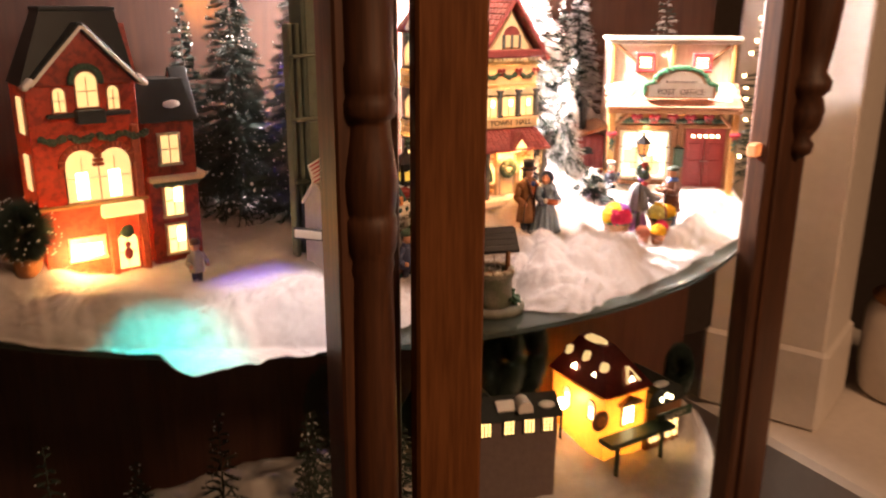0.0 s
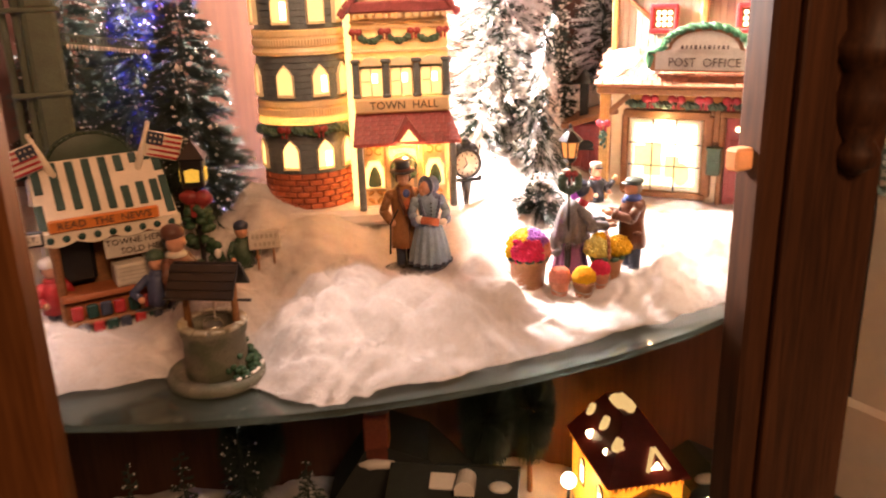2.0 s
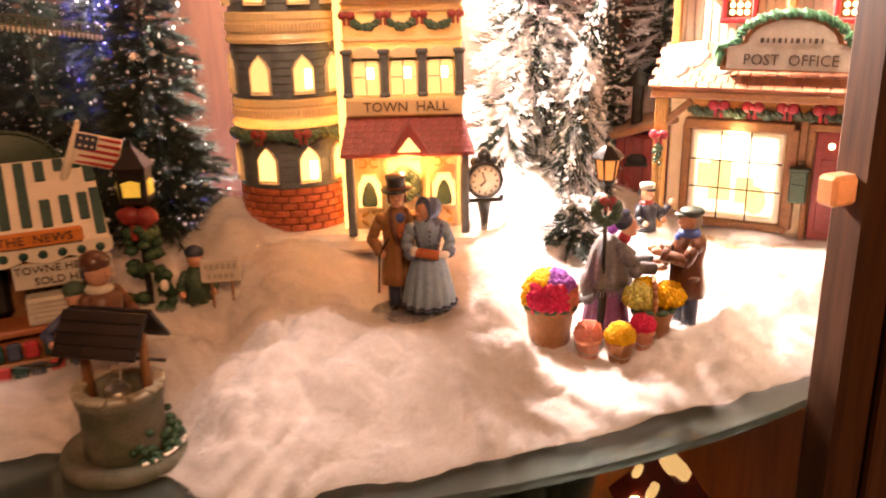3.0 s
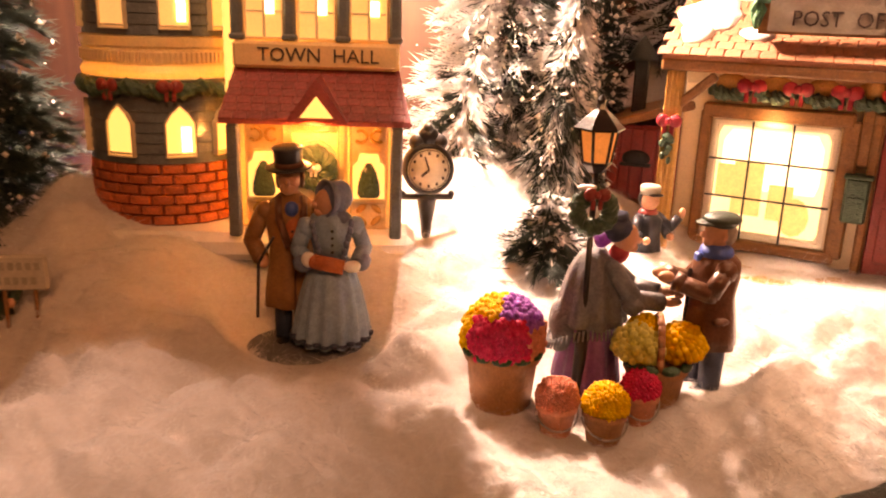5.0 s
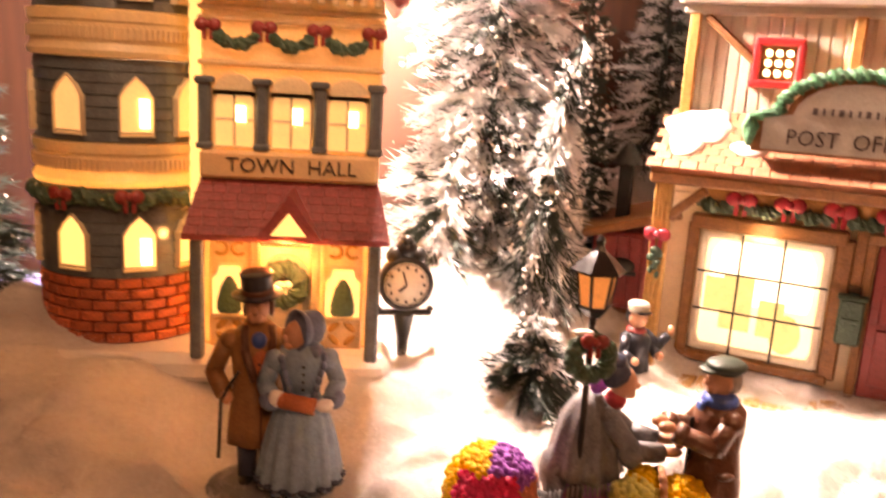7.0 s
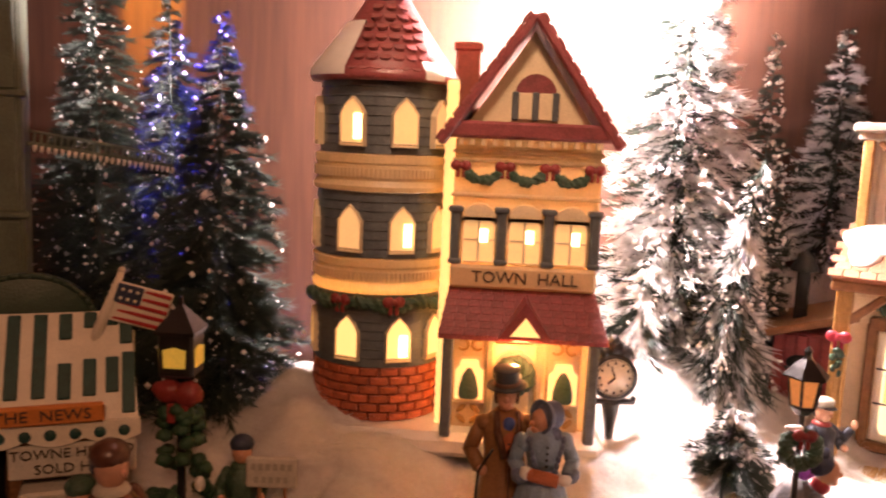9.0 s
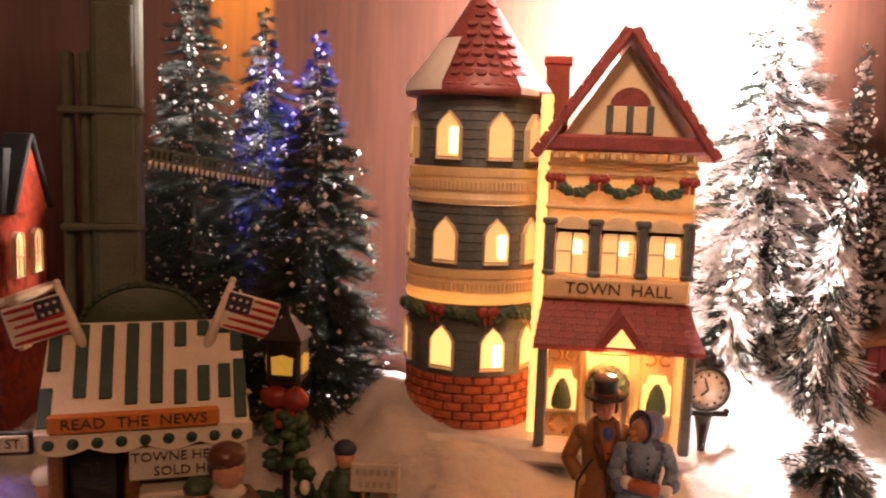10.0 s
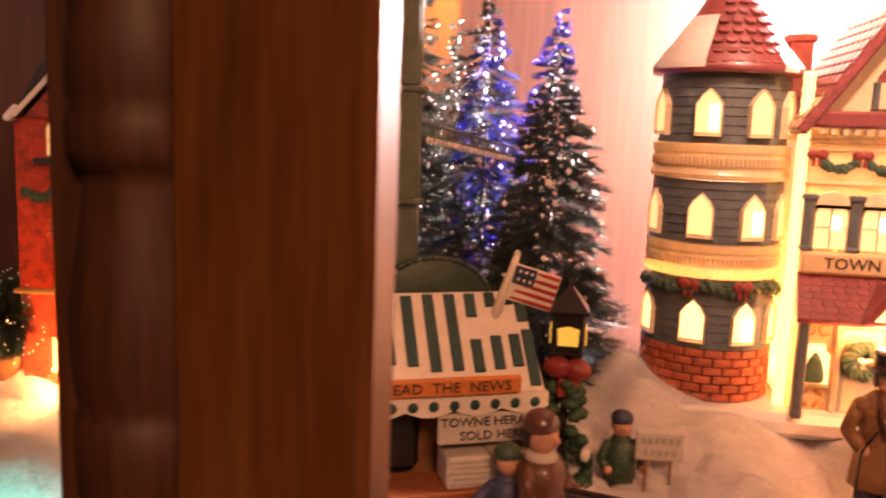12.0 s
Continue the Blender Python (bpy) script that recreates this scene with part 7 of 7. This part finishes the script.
def street_sign():
    e = thing("street_sign", "white post with a black-edged white street name board", "street sign", T(0.2430, 0.662, 1.2330, 18) @ Matrix.Scale(1.1, 4))
    part("post", Kit().lathe([(0.0032, 0), (0.0030, 0.004), (0.0014, 0.007), (0.0014, 0.030), (0.0020, 0.032), (0.0013, 0.035), (0.0013, 0.073), (0.0020, 0.075), (0.0004, 0.079)], seg=10), GREYSIGN, e)
    b = part("name_board", Kit().box((0.0155, 0.0, 0.0690), (0.0270, 0.0022, 0.0098), 0.0008), BLACK, e, "black-edged board")
    part("board_face", Kit().box((0.0155, -0.0012, 0.0690), (0.0240, 0.0010, 0.0066), 0.0003), OFFWHITE, b, "white face")
    lettering("MAIN ST.", 0.0052, INK, b, Matrix.Translation((0.0155, -0.0018, 0.0690)), 0.0002)
    m4 = Matrix.Rotation(radians(115), 4, "Z")
    b = part("name_board", Kit().box((0.0155, 0.0, 0.0630), (0.0270, 0.0022, 0.0098), 0.0008, at=m4), BLACK, e)
    part("board_face", Kit().box((0.0155, 0.0012, 0.0630), (0.0240, 0.0010, 0.0066), 0.0003, at=m4), OFFWHITE, b)


street_sign()

# ---- grey tower with the little gallery behind the stand ----


def grey_tower():
    e = thing("toy_tower", "grey-green timber tower standing behind the news stand", "toy tower", T(0.2655, 0.7580, 1.2500, 20))
    for x in (-0.022, -0.0135):
        part("upright", Kit().box((x, 0.0, 0.115), (0.0050, 0.010, 0.230), 0.0012), TOWERGREY, e)
    body = part("tower_wall", Kit().box((0.001, 0.002, 0.130), (0.023, 0.020, 0.260), 0.0015), TOWERGREY, e, "grey-green panelled wall")
    for z, h in ((0.055, 0.060), (0.115, 0.050), (0.172, 0.055), (0.228, 0.050)):
        part("panel", Kit().box((0.001, -0.0085, z), (0.018, 0.0025, h), 0.0012), TOWERGREY, body)
    for z in (0.084, 0.143, 0.201):
        part("crosspiece", Kit().box((-0.005, -0.0075, z), (0.040, 0.006, 0.0035), 0.001), TOWERGREY, e)
    turn = T(0.012, 0.0, 0.176, 42) @ Matrix.Rotation(radians(8), 4, "Y")
    gal = part("gallery", Kit().box((0.044, 0.0, 0.0015), (0.090, 0.008, 0.0022), 0.0008, at=turn), TOWERGREY, e, "narrow gallery")
    part("gallery_rail", Kit().box((0.044, -0.0035, 0.0075), (0.090, 0.0015, 0.0014), 0.0005, at=turn), TOWERGREY, gal)
    for i in range(24):
        part("rail_post", Kit().box((0.002 + 0.0037 * i, -0.0035, 0.0046), (0.0012, 0.0012, 0.0050), 0.0003, at=turn), TOWERGREY, gal)
        part("icicle", ICICLE, SNOWPAINT, gal).matrix_local = turn @ Matrix.Translation((0.002 + 0.0037 * i, -0.005, 0.0))


ICICLE = Kit().lathe([(0.0002, -0.0026), (0.0009, -0.0012), (0.0010, 0.0010)], seg=6).mesh("icicle", SNOWPAINT)
grey_tower()

# ---- red house with a spire, topiary, lit garland tree ----


def red_house():
    e = thing("red_house", "dark red toy house with a dark spire, half hidden by trees", "toy building", T(0.7150, 0.905, 1.2500, -20))
    part("wall", Kit().box((0, 0.010, 0.038), (0.042, 0.050, 0.076), 0.001), DOORRED, e, "dark red boarded wall")
    for i in range(6):
        part("wall_board", Kit().box((-0.0175 + 0.007 * i, -0.0155, 0.038), (0.0062, 0.0016, 0.072), 0.0006), DOORRED, e)
    part("roof", Kit().box((0, 0, 0), (0.056, 0.066, 0.005), 0.001, at=Matrix.Translation((0, 0.008, 0.0825)) @ Matrix.Rotation(radians(-17), 4, "Y")), TIMBER, e, "brown sloping roof")
    part("dormer", Kit().ball((-0.004, -0.016, 0.056), (0.0085, 0.004, 0.0052), 14, 8).box((-0.004, -0.017, 0.0525), (0.018, 0.006, 0.0018), 0.0005), DARKROOF, e, "dark eyebrow dormer")
    part("spire", Kit().box((-0.0065, 0.0, 0.098), (0.0082, 0.0082, 0.036), 0.001).lathe([(0.0086, 0.113), (0.0090, 0.1145), (0.0055, 0.1205), (0.0004, 0.1275)], (-0.0065, 0, 0), 12), DARKROOF, e, "dark pointed spire")
    part("ledge", Kit().box((0, -0.017, 0.030), (0.044, 0.006, 0.002), 0.0005), TIMBER, e)


red_house()


def topiary():
    e = thing("topiary_tree", "round clipped topiary bush in a brown pot", "toy tree", T(0.010, 0.790, 1.2680))
    part("pot", Kit().lathe([(0.010, -0.004), (0.013, 0.010), (0.0135, 0.0125), (0.010, 0.012)], seg=18), CLAY, e)
    g = np.random.RandomState(3)
    n = 5200
    d = g.randn(n, 3)
    d /= np.linalg.norm(d, axis=1)[:, None]
    c = np.array([0, 0, 0.036])
    v, f = spikes(c + d * 0.010, c + d * (0.0285 + 0.0035 * g.rand(n))[:, None], 0.0005)
    tagged(part("leaves", raw_mesh("leaves", v, f, NEEDLE), NEEDLE, e, "dark frosted foliage ball"), kind="stuff")
    i = g.choice(n, 160)
    cc = c + d[i] * 0.0312
    v = (cc[:, None] + OCT[None] * 0.0008).reshape(-1, 3)
    tagged(part("snow_dusting", raw_mesh("snow_dusting", v, (np.arange(160)[:, None, None] * 6 + OCTF[None]).reshape(-1, 3), FLECK), FLECK, e), kind="stuff")


topiary()
lit = brush_tree(0.935, 0.800, 1.252, 0.30, 0.052, 71, 180, 0.05, 60, "slim green tree wound with warm string lights", tilt=0.2)
g_ = random.Random(5)
BULB = Kit().ball((0, 0, 0), (0.0022, 0.0022, 0.0028), 7, 5).mesh("light_bulb", mat("warm_string_light", (1, 0.8, 0.5), 0.3, 0, 90, 0, emit=(1.0, 0.66, 0.28), power=7.0))
for i in range(46):
    u, a = (i + 0.5) / 46, i * 2.4
    part("light_bulb", BULB, None, lit).matrix_local = Matrix.Translation((0.050 * (1 - u) ** 0.8 * math.cos(a), 0.050 * (1 - u) ** 0.8 * math.sin(a), 0.02 + 0.27 * u))

# ---- lower shelf ----


# Painted roof snow; its weak emission stands in for bulb light shining through.
GLOWSNOW = mat("painted_snow_own_glow", (0.80, 0.68, 0.45), 0.45, 0.1, 120, 0.3, emit=(1.0, 0.62, 0.22), power=0.22)


def bakery():
    e = thing("bakery", "yellow lit bakery with snow-patched dark red roof and green awning", "toy building", T(0.729, 0.843, 0.8400, 3))
    part("wall", Kit().box((0.041, 0.062, 0.056), (0.082, 0.122, 0.112), 0.001), YELLOWWALL, e, "glowing yellow wall")
    k = Kit()
    vs = [(-0.006, -0.006, 0.111), (0.088, -0.006, 0.111), (0.088, 0.128, 0.111), (-0.006, 0.128, 0.111), (0.030, 0.045, 0.166), (0.052, 0.045, 0.166), (0.052, 0.100, 0.166), (0.030, 0.100, 0.166)]
    k.add(vs, [(0, 1, 5, 4), (1, 2, 6, 5), (2, 3, 7, 6), (3, 0, 4, 7), (4, 5, 6, 7), (3, 2, 1, 0)])
    part("roof", k, ROOFRED, e, "dark red hipped roof")
    part("roof_snow", Kit().ball((0.040, 0.072, 0.1665), (0.012, 0.024, 0.003), 14, 6, 0, 0.4, rough_scale=120), GLOWSNOW, e, "faintly glowing snow along the roof ridge")
    for y, z, sx, sy in ((0.024, 0.1430, 0.0085, 0.0090), (0.066, 0.1460, 0.0095, 0.0080), (0.104, 0.1430, 0.0085, 0.0075)):
        x = -0.006 + 0.036 * (z - 0.111) / 0.055
        slope = Matrix.Translation((x, y, z + 0.0008)) @ Matrix.Rotation(radians(-56.8), 4, "Y")
        part("roof_snow", Kit().ball((0, 0, 0), (sx, sy, 0.0024), 16, 8, 0, 0.45, rough_scale=110, at=slope), GLOWSNOW, e, "rounded, faintly glowing patch of snow over a dormer")
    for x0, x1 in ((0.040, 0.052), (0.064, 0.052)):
        part("roof_snow", Kit().rod((x0, -0.0005, 0.1225), (x1, 0.0155, 0.1405), 0.0022, 0.0030, 9), GLOWSNOW, e, "faintly glowing ridge of snow along a dormer")
    part("roof_snow", Kit().ball((0.018, 0.026, 0.1400), (0.0075, 0.0070, 0.0035), 14, 8, 0, 0.45, rough_scale=110), GLOWSNOW, e, "faintly glowing patch of snow on the roof corner")
    k = Kit()
    for i in range(13):
        k.box((0.003 + 0.0063 * i, -0.003, 0.107), (0.003, 0.004, 0.005), 0.0006)
    for i in range(18):
        k.box((-0.003, 0.005 + 0.0066 * i, 0.107), (0.004, 0.003, 0.005), 0.0006)
    tagged(part("dentils", k, YELLOWWALL, e), kind="stuff")
    for x, y in ((0.006, 0.078), (0.010, 0.036)):
        part("dormer_light", Kit().prism([(-0.006, 0), (0.006, 0), (0, 0.008)], -0.003, 0.004, at=Matrix.Translation((x - 0.002, y, 0.126)) @ Matrix.Rotation(radians(-90), 4, "Z")), GLOW_HOT, e, "lit dormer")
    dm = part("dormer", Kit().prism([(-0.011, 0), (0.011, 0), (0, 0.016)], -0.010, 0.010, at=Matrix.Translation((0.052, 0.014, 0.121))), ROOFRED, e, "small dormer")
    part("dormer_light", Kit().prism([(-0.0065, 0.0), (0.0065, 0.0), (0, 0.009)], -0.0112, -0.008, at=Matrix.Translation((0.052, 0.014, 0.122))), GLOW_HOT, dm, "lit dormer pane")
    part("window_hood", Kit().prism([(-0.022, 0), (0.022, 0), (0.022, 0.003), (0, 0.013), (-0.022, 0.003)], -0.010, 0.0, at=Matrix.Translation((0.044, 0, 0.090))), TIMBER, e, "brown gabled hood")
    w = window_on(e, 0.024, 0.034, T(0.044, -0.001, 0.056), GLOW, None, False, BLACK)
    k = Kit()
    for a in range(3):
        for b in range(4):
            k.ball((0.0365 + 0.0075 * a, -0.003, 0.061 + 0.0075 * b), (0.0028, 0.001, 0.0028), 7, 5)
    tagged(part("lit_panes", k, GLOW_HOT, w), kind="stuff")
    for y in (0.030, 0.085):
        m4 = Matrix.Translation((-0.0005, y, 0.060)) @ Matrix.Rotation(radians(-90), 4, "Z")
        window_on(e, 0.015, 0.032, m4, GLOW, (-0.003, 0.004, 0.004, 0.022), False, BLACK)
    part("round_sign", Kit().lathe([(0.0150, -0.002), (0.0160, 0), (0.0150, 0.002), (0.012, 0.0026)], seg=26, at=Matrix.Translation((-0.013, -0.004, 0.0775)) @ Matrix.Rotation(radians(90), 4, "X")), TIMBER, e, "round brown hanging sign")
    part("sign_face", Kit().ball((-0.013, -0.0062, 0.0775), (0.0095, 0.001, 0.0095), 14, 8), ORANGE, e)
    aw = part("awning", Kit().box((0.046, -0.022, 0.049), (0.130, 0.032, 0.008), 0.003), DOME, e, "dark green awning")
    wing = part("side_wing", Kit().box((0.118, 0.030, 0.036), (0.072, 0.070, 0.072), 0.001), TIMBER, e, "bakery side shop")
    part("wing_roof", Kit().prism([(0.080, 0.072), (0.158, 0.072), (0.150, 0.095), (0.119, 0.112), (0.088, 0.095)], -0.006, 0.066), DARKROOF, e, "dark arched roof with snow")
    part("roof_snow", Kit().ball((0.105, -0.004, 0.1075), (0.014, 0.008, 0.004), 12, 7, 0, 0.2), SNOWPAINT, e)
    for i in range(3):
        part("fan_light", Kit().ball((0.108 + 0.010 * i, -0.0065, 0.081 + (0.005 if i == 1 else 0)), (0.0042, 0.001, 0.0042), 10, 6), GLOW_HOT, e, "round lit pane")
    sb = part("name_board", Kit().box((0.122, -0.020, 0.060), (0.075, 0.006, 0.015), 0.002), DOME, e, "dark green name board")
    lettering("BAKERY", 0.0125, PAPER, sb, Matrix.Translation((0.122, -0.0235, 0.060)))
    sw = part("shop_window", Kit().box((0.118, -0.0065, 0.030), (0.060, 0.003, 0.034), 0.0008), GLOW, e, "lit shop window")
    for i in range(5):
        part("window_bar", Kit().box((0.090 + 0.014 * i, -0.0085, 0.030), (0.0012, 0.0015, 0.034), 0.0003), BLACK, sw)
    for x in (-0.004, 0.084):
        part("awning_post", Kit().rod((x, -0.034, 0.0), (x, -0.034, 0.050), 0.0035, 0.003, 9), DOME, e)
    lamp("bakery_bulb", "POINT", (0.77, 0.905, 0.905), 0.34, (1.0, 0.60, 0.22), 0.01)


bakery()


def grey_house():
    e = thing("grey_house", "grey toy house with lit lattice windows and snowy roof", "toy building", T(0.556, 0.822, 0.8400, -16))
    part("wall", Kit().box((0, 0.03, 0.066), (0.120, 0.060, 0.132), 0.001), GREYWALL, e, "grey-pink wall")
    part("roof", Kit().prism([(-0.006, 0.130), (0.066, 0.130), (0.030, 0.150)], -0.066, 0.066, at=Matrix.Translation((0, 0, 0)) @ Matrix.Rotation(radians(90), 4, "Z")), DARKROOF, e, "dark snow-dusted roof")
    for x in (-0.040, -0.008, 0.020, 0.046):
        w = part("window", Kit().box((x, -0.001, 0.118), (0.018, 0.004, 0.024), 0.001), BLACK, e)
        k = Kit()
        for a in range(3):
            for b in range(4):
                k.box((x - 0.0048 + 0.0048 * a, -0.0032, 0.1105 + 0.0050 * b), (0.0034, 0.001, 0.0036), 0.0004)
        tagged(part("lit_panes", k, GLOW, w, "lit lattice panes"), kind="stuff")
    part("dormer", Kit().prism(arch(0.020, 0.016, False, x=0.014, z=0.138), -0.004, 0.02), SNOWPAINT, e, "small snowy dormer")
    part("roof_snow", Kit().box((0, 0, 0), (0.026, 0.018, 0.003), 0.001, at=Matrix.Translation((-0.010, 0.012, 0.143)) @ Matrix.Rotation(radians(30), 4, "X")), SNOWPAINT, e)
    part("roof_snow", Kit().ball((0.048, 0.012, 0.140), (0.012, 0.010, 0.004), 10, 6), SNOWPAINT, e)


def chimney_house():
    e = thing("chimney_house", "dark green roofed toy house with a snowy brick chimney", "toy building", T(0.500, 0.880, 0.8400, -8))
    part("wall", Kit().box((0, 0.03, 0.045), (0.090, 0.060, 0.090), 0.001), GREYWALL, e)
    part("roof", Kit().prism([(-0.070, 0.088), (0.095, 0.088), (0.040, 0.150), (-0.004, 0.166), (-0.024, 0.162)], -0.008, 0.070), DARKROOF, e, "dark green hipped roof")
    part("roof_snow", Kit().ball((-0.012, -0.008, 0.146), (0.020, 0.006, 0.006), 12, 7, 0, 0.3), SNOWPAINT, e, "snow at the chimney foot")
    part("roof_snow", Kit().ball((0.058, -0.008, 0.122), (0.010, 0.003, 0.005), 12, 7, 0, 0.3), SNOWPAINT, e, "snow on the eave")
    part("chimney", Kit().box((-0.012, 0.004, 0.170), (0.026, 0.024, 0.058), 0.002), MORTAR, e, "brick chimney").data.update()
    part("chimney_cap", Kit().ball((-0.012, 0.010, 0.202), (0.015, 0.013, 0.008), 12, 7, 0, 0.2), GREYWALL, e)


grey_house()
chimney_house()
for i, (x, y, h, r) in enumerate(((0.292, 0.868, 0.190, 0.045), (0.345, 0.90, 0.215, 0.050), (0.413, 0.888, 0.155, 0.040), (0.000, 0.80, 0.26, 0.05), (0.170, 0.82, 0.24, 0.045), (0.262, 0.80, 0.225, 0.042), (0.09, 0.90, 0.16, 0.04))):
    brush_tree(x, y, 0.842, h, r, 40 + i, 150, 0.05, 150, fleck=0.0010)


def dark_topiary(x, y, h, r):
    e = thing("topiary_tree", "dark oval topiary tree on the lower shelf", "toy tree", T(x, y, 0.840))
    part("trunk", Kit().rod((0, 0, 0), (0, 0, h * 0.4), 0.004, 0.003, 8), TIMBER, e)
    g = np.random.RandomState(int(x * 1000))
    d = g.randn(4000, 3)
    d /= np.linalg.norm(d, axis=1)[:, None]
    s = np.array([r, r, h * 0.34])
    c = np.array([0, 0, h * 0.66])
    v, f = spikes(c + d * s * 0.5, c + d * s * (0.92 + 0.12 * g.rand(4000))[:, None], 0.0009)
    tagged(part("leaves", raw_mesh("leaves", v, f, NEEDLE), NEEDLE, e, "dark dense foliage"), kind="stuff")


for x, y, h, r in ((0.615, 0.945, 0.225, 0.036), (0.668, 0.955, 0.225, 0.032), (0.905, 0.88, 0.15, 0.026), (0.35, 0.96, 0.2, 0.04)):
    dark_topiary(x, y, h, r)


def globe_lamp():
    e = thing("globe_lamp", "small glowing white globe lamp behind the bakery", "lamp", T(0.704, 0.915, 0.840))
    part("pole", Kit().rod((0, 0, 0), (0, 0, 0.065), 0.002, seg=8), BLACK, e)
    part("globe", Kit().ball((0, 0, 0.074), (0.009, 0.009, 0.009), 16, 10), mat("glowing_globe", (1, 0.9, 0.7), 0.3, 0, 90, 0, emit=(1.0, 0.78, 0.48), power=6.0), e, "glowing globe")


globe_lamp()

# the cabinet's bright bulb
e = thing("cabinet_bulb", "bare bright white bulb in a socket behind the town hall", "light bulb", T(0.572, 0.925, 1.535))
part("socket", Kit().rod((0, 0.0, 0.030), (0, 0.0, 0.055), 0.010, 0.011, 14), OFFWHITE, e)
part("bulb", Kit().lathe([(0.003, -0.024), (0.012, -0.021), (0.018, -0.010), (0.018, 0.004), (0.010, 0.022), (0.008, 0.030)], seg=18, caps=False), mat("bulb_glass", (1, 1, 1), 0.2, 0, 90, 0, emit=(1.0, 0.92, 0.82), power=40.0), e, "glowing frosted glass").visible_shadow = False
part("rod", Kit().rod((0, 0, 0.055), (0, 0, 0.255), 0.003, seg=8), BLACK, e)

v, f = spikes(FIBRES[0], FIBRES[1], 0.00009)
fib = new("snow_fibres", raw_mesh("snow_fibres", v, f, FIBRE))
tagged(fib, "loose white cotton fibres standing off the snow", "snow", kind="stuff")
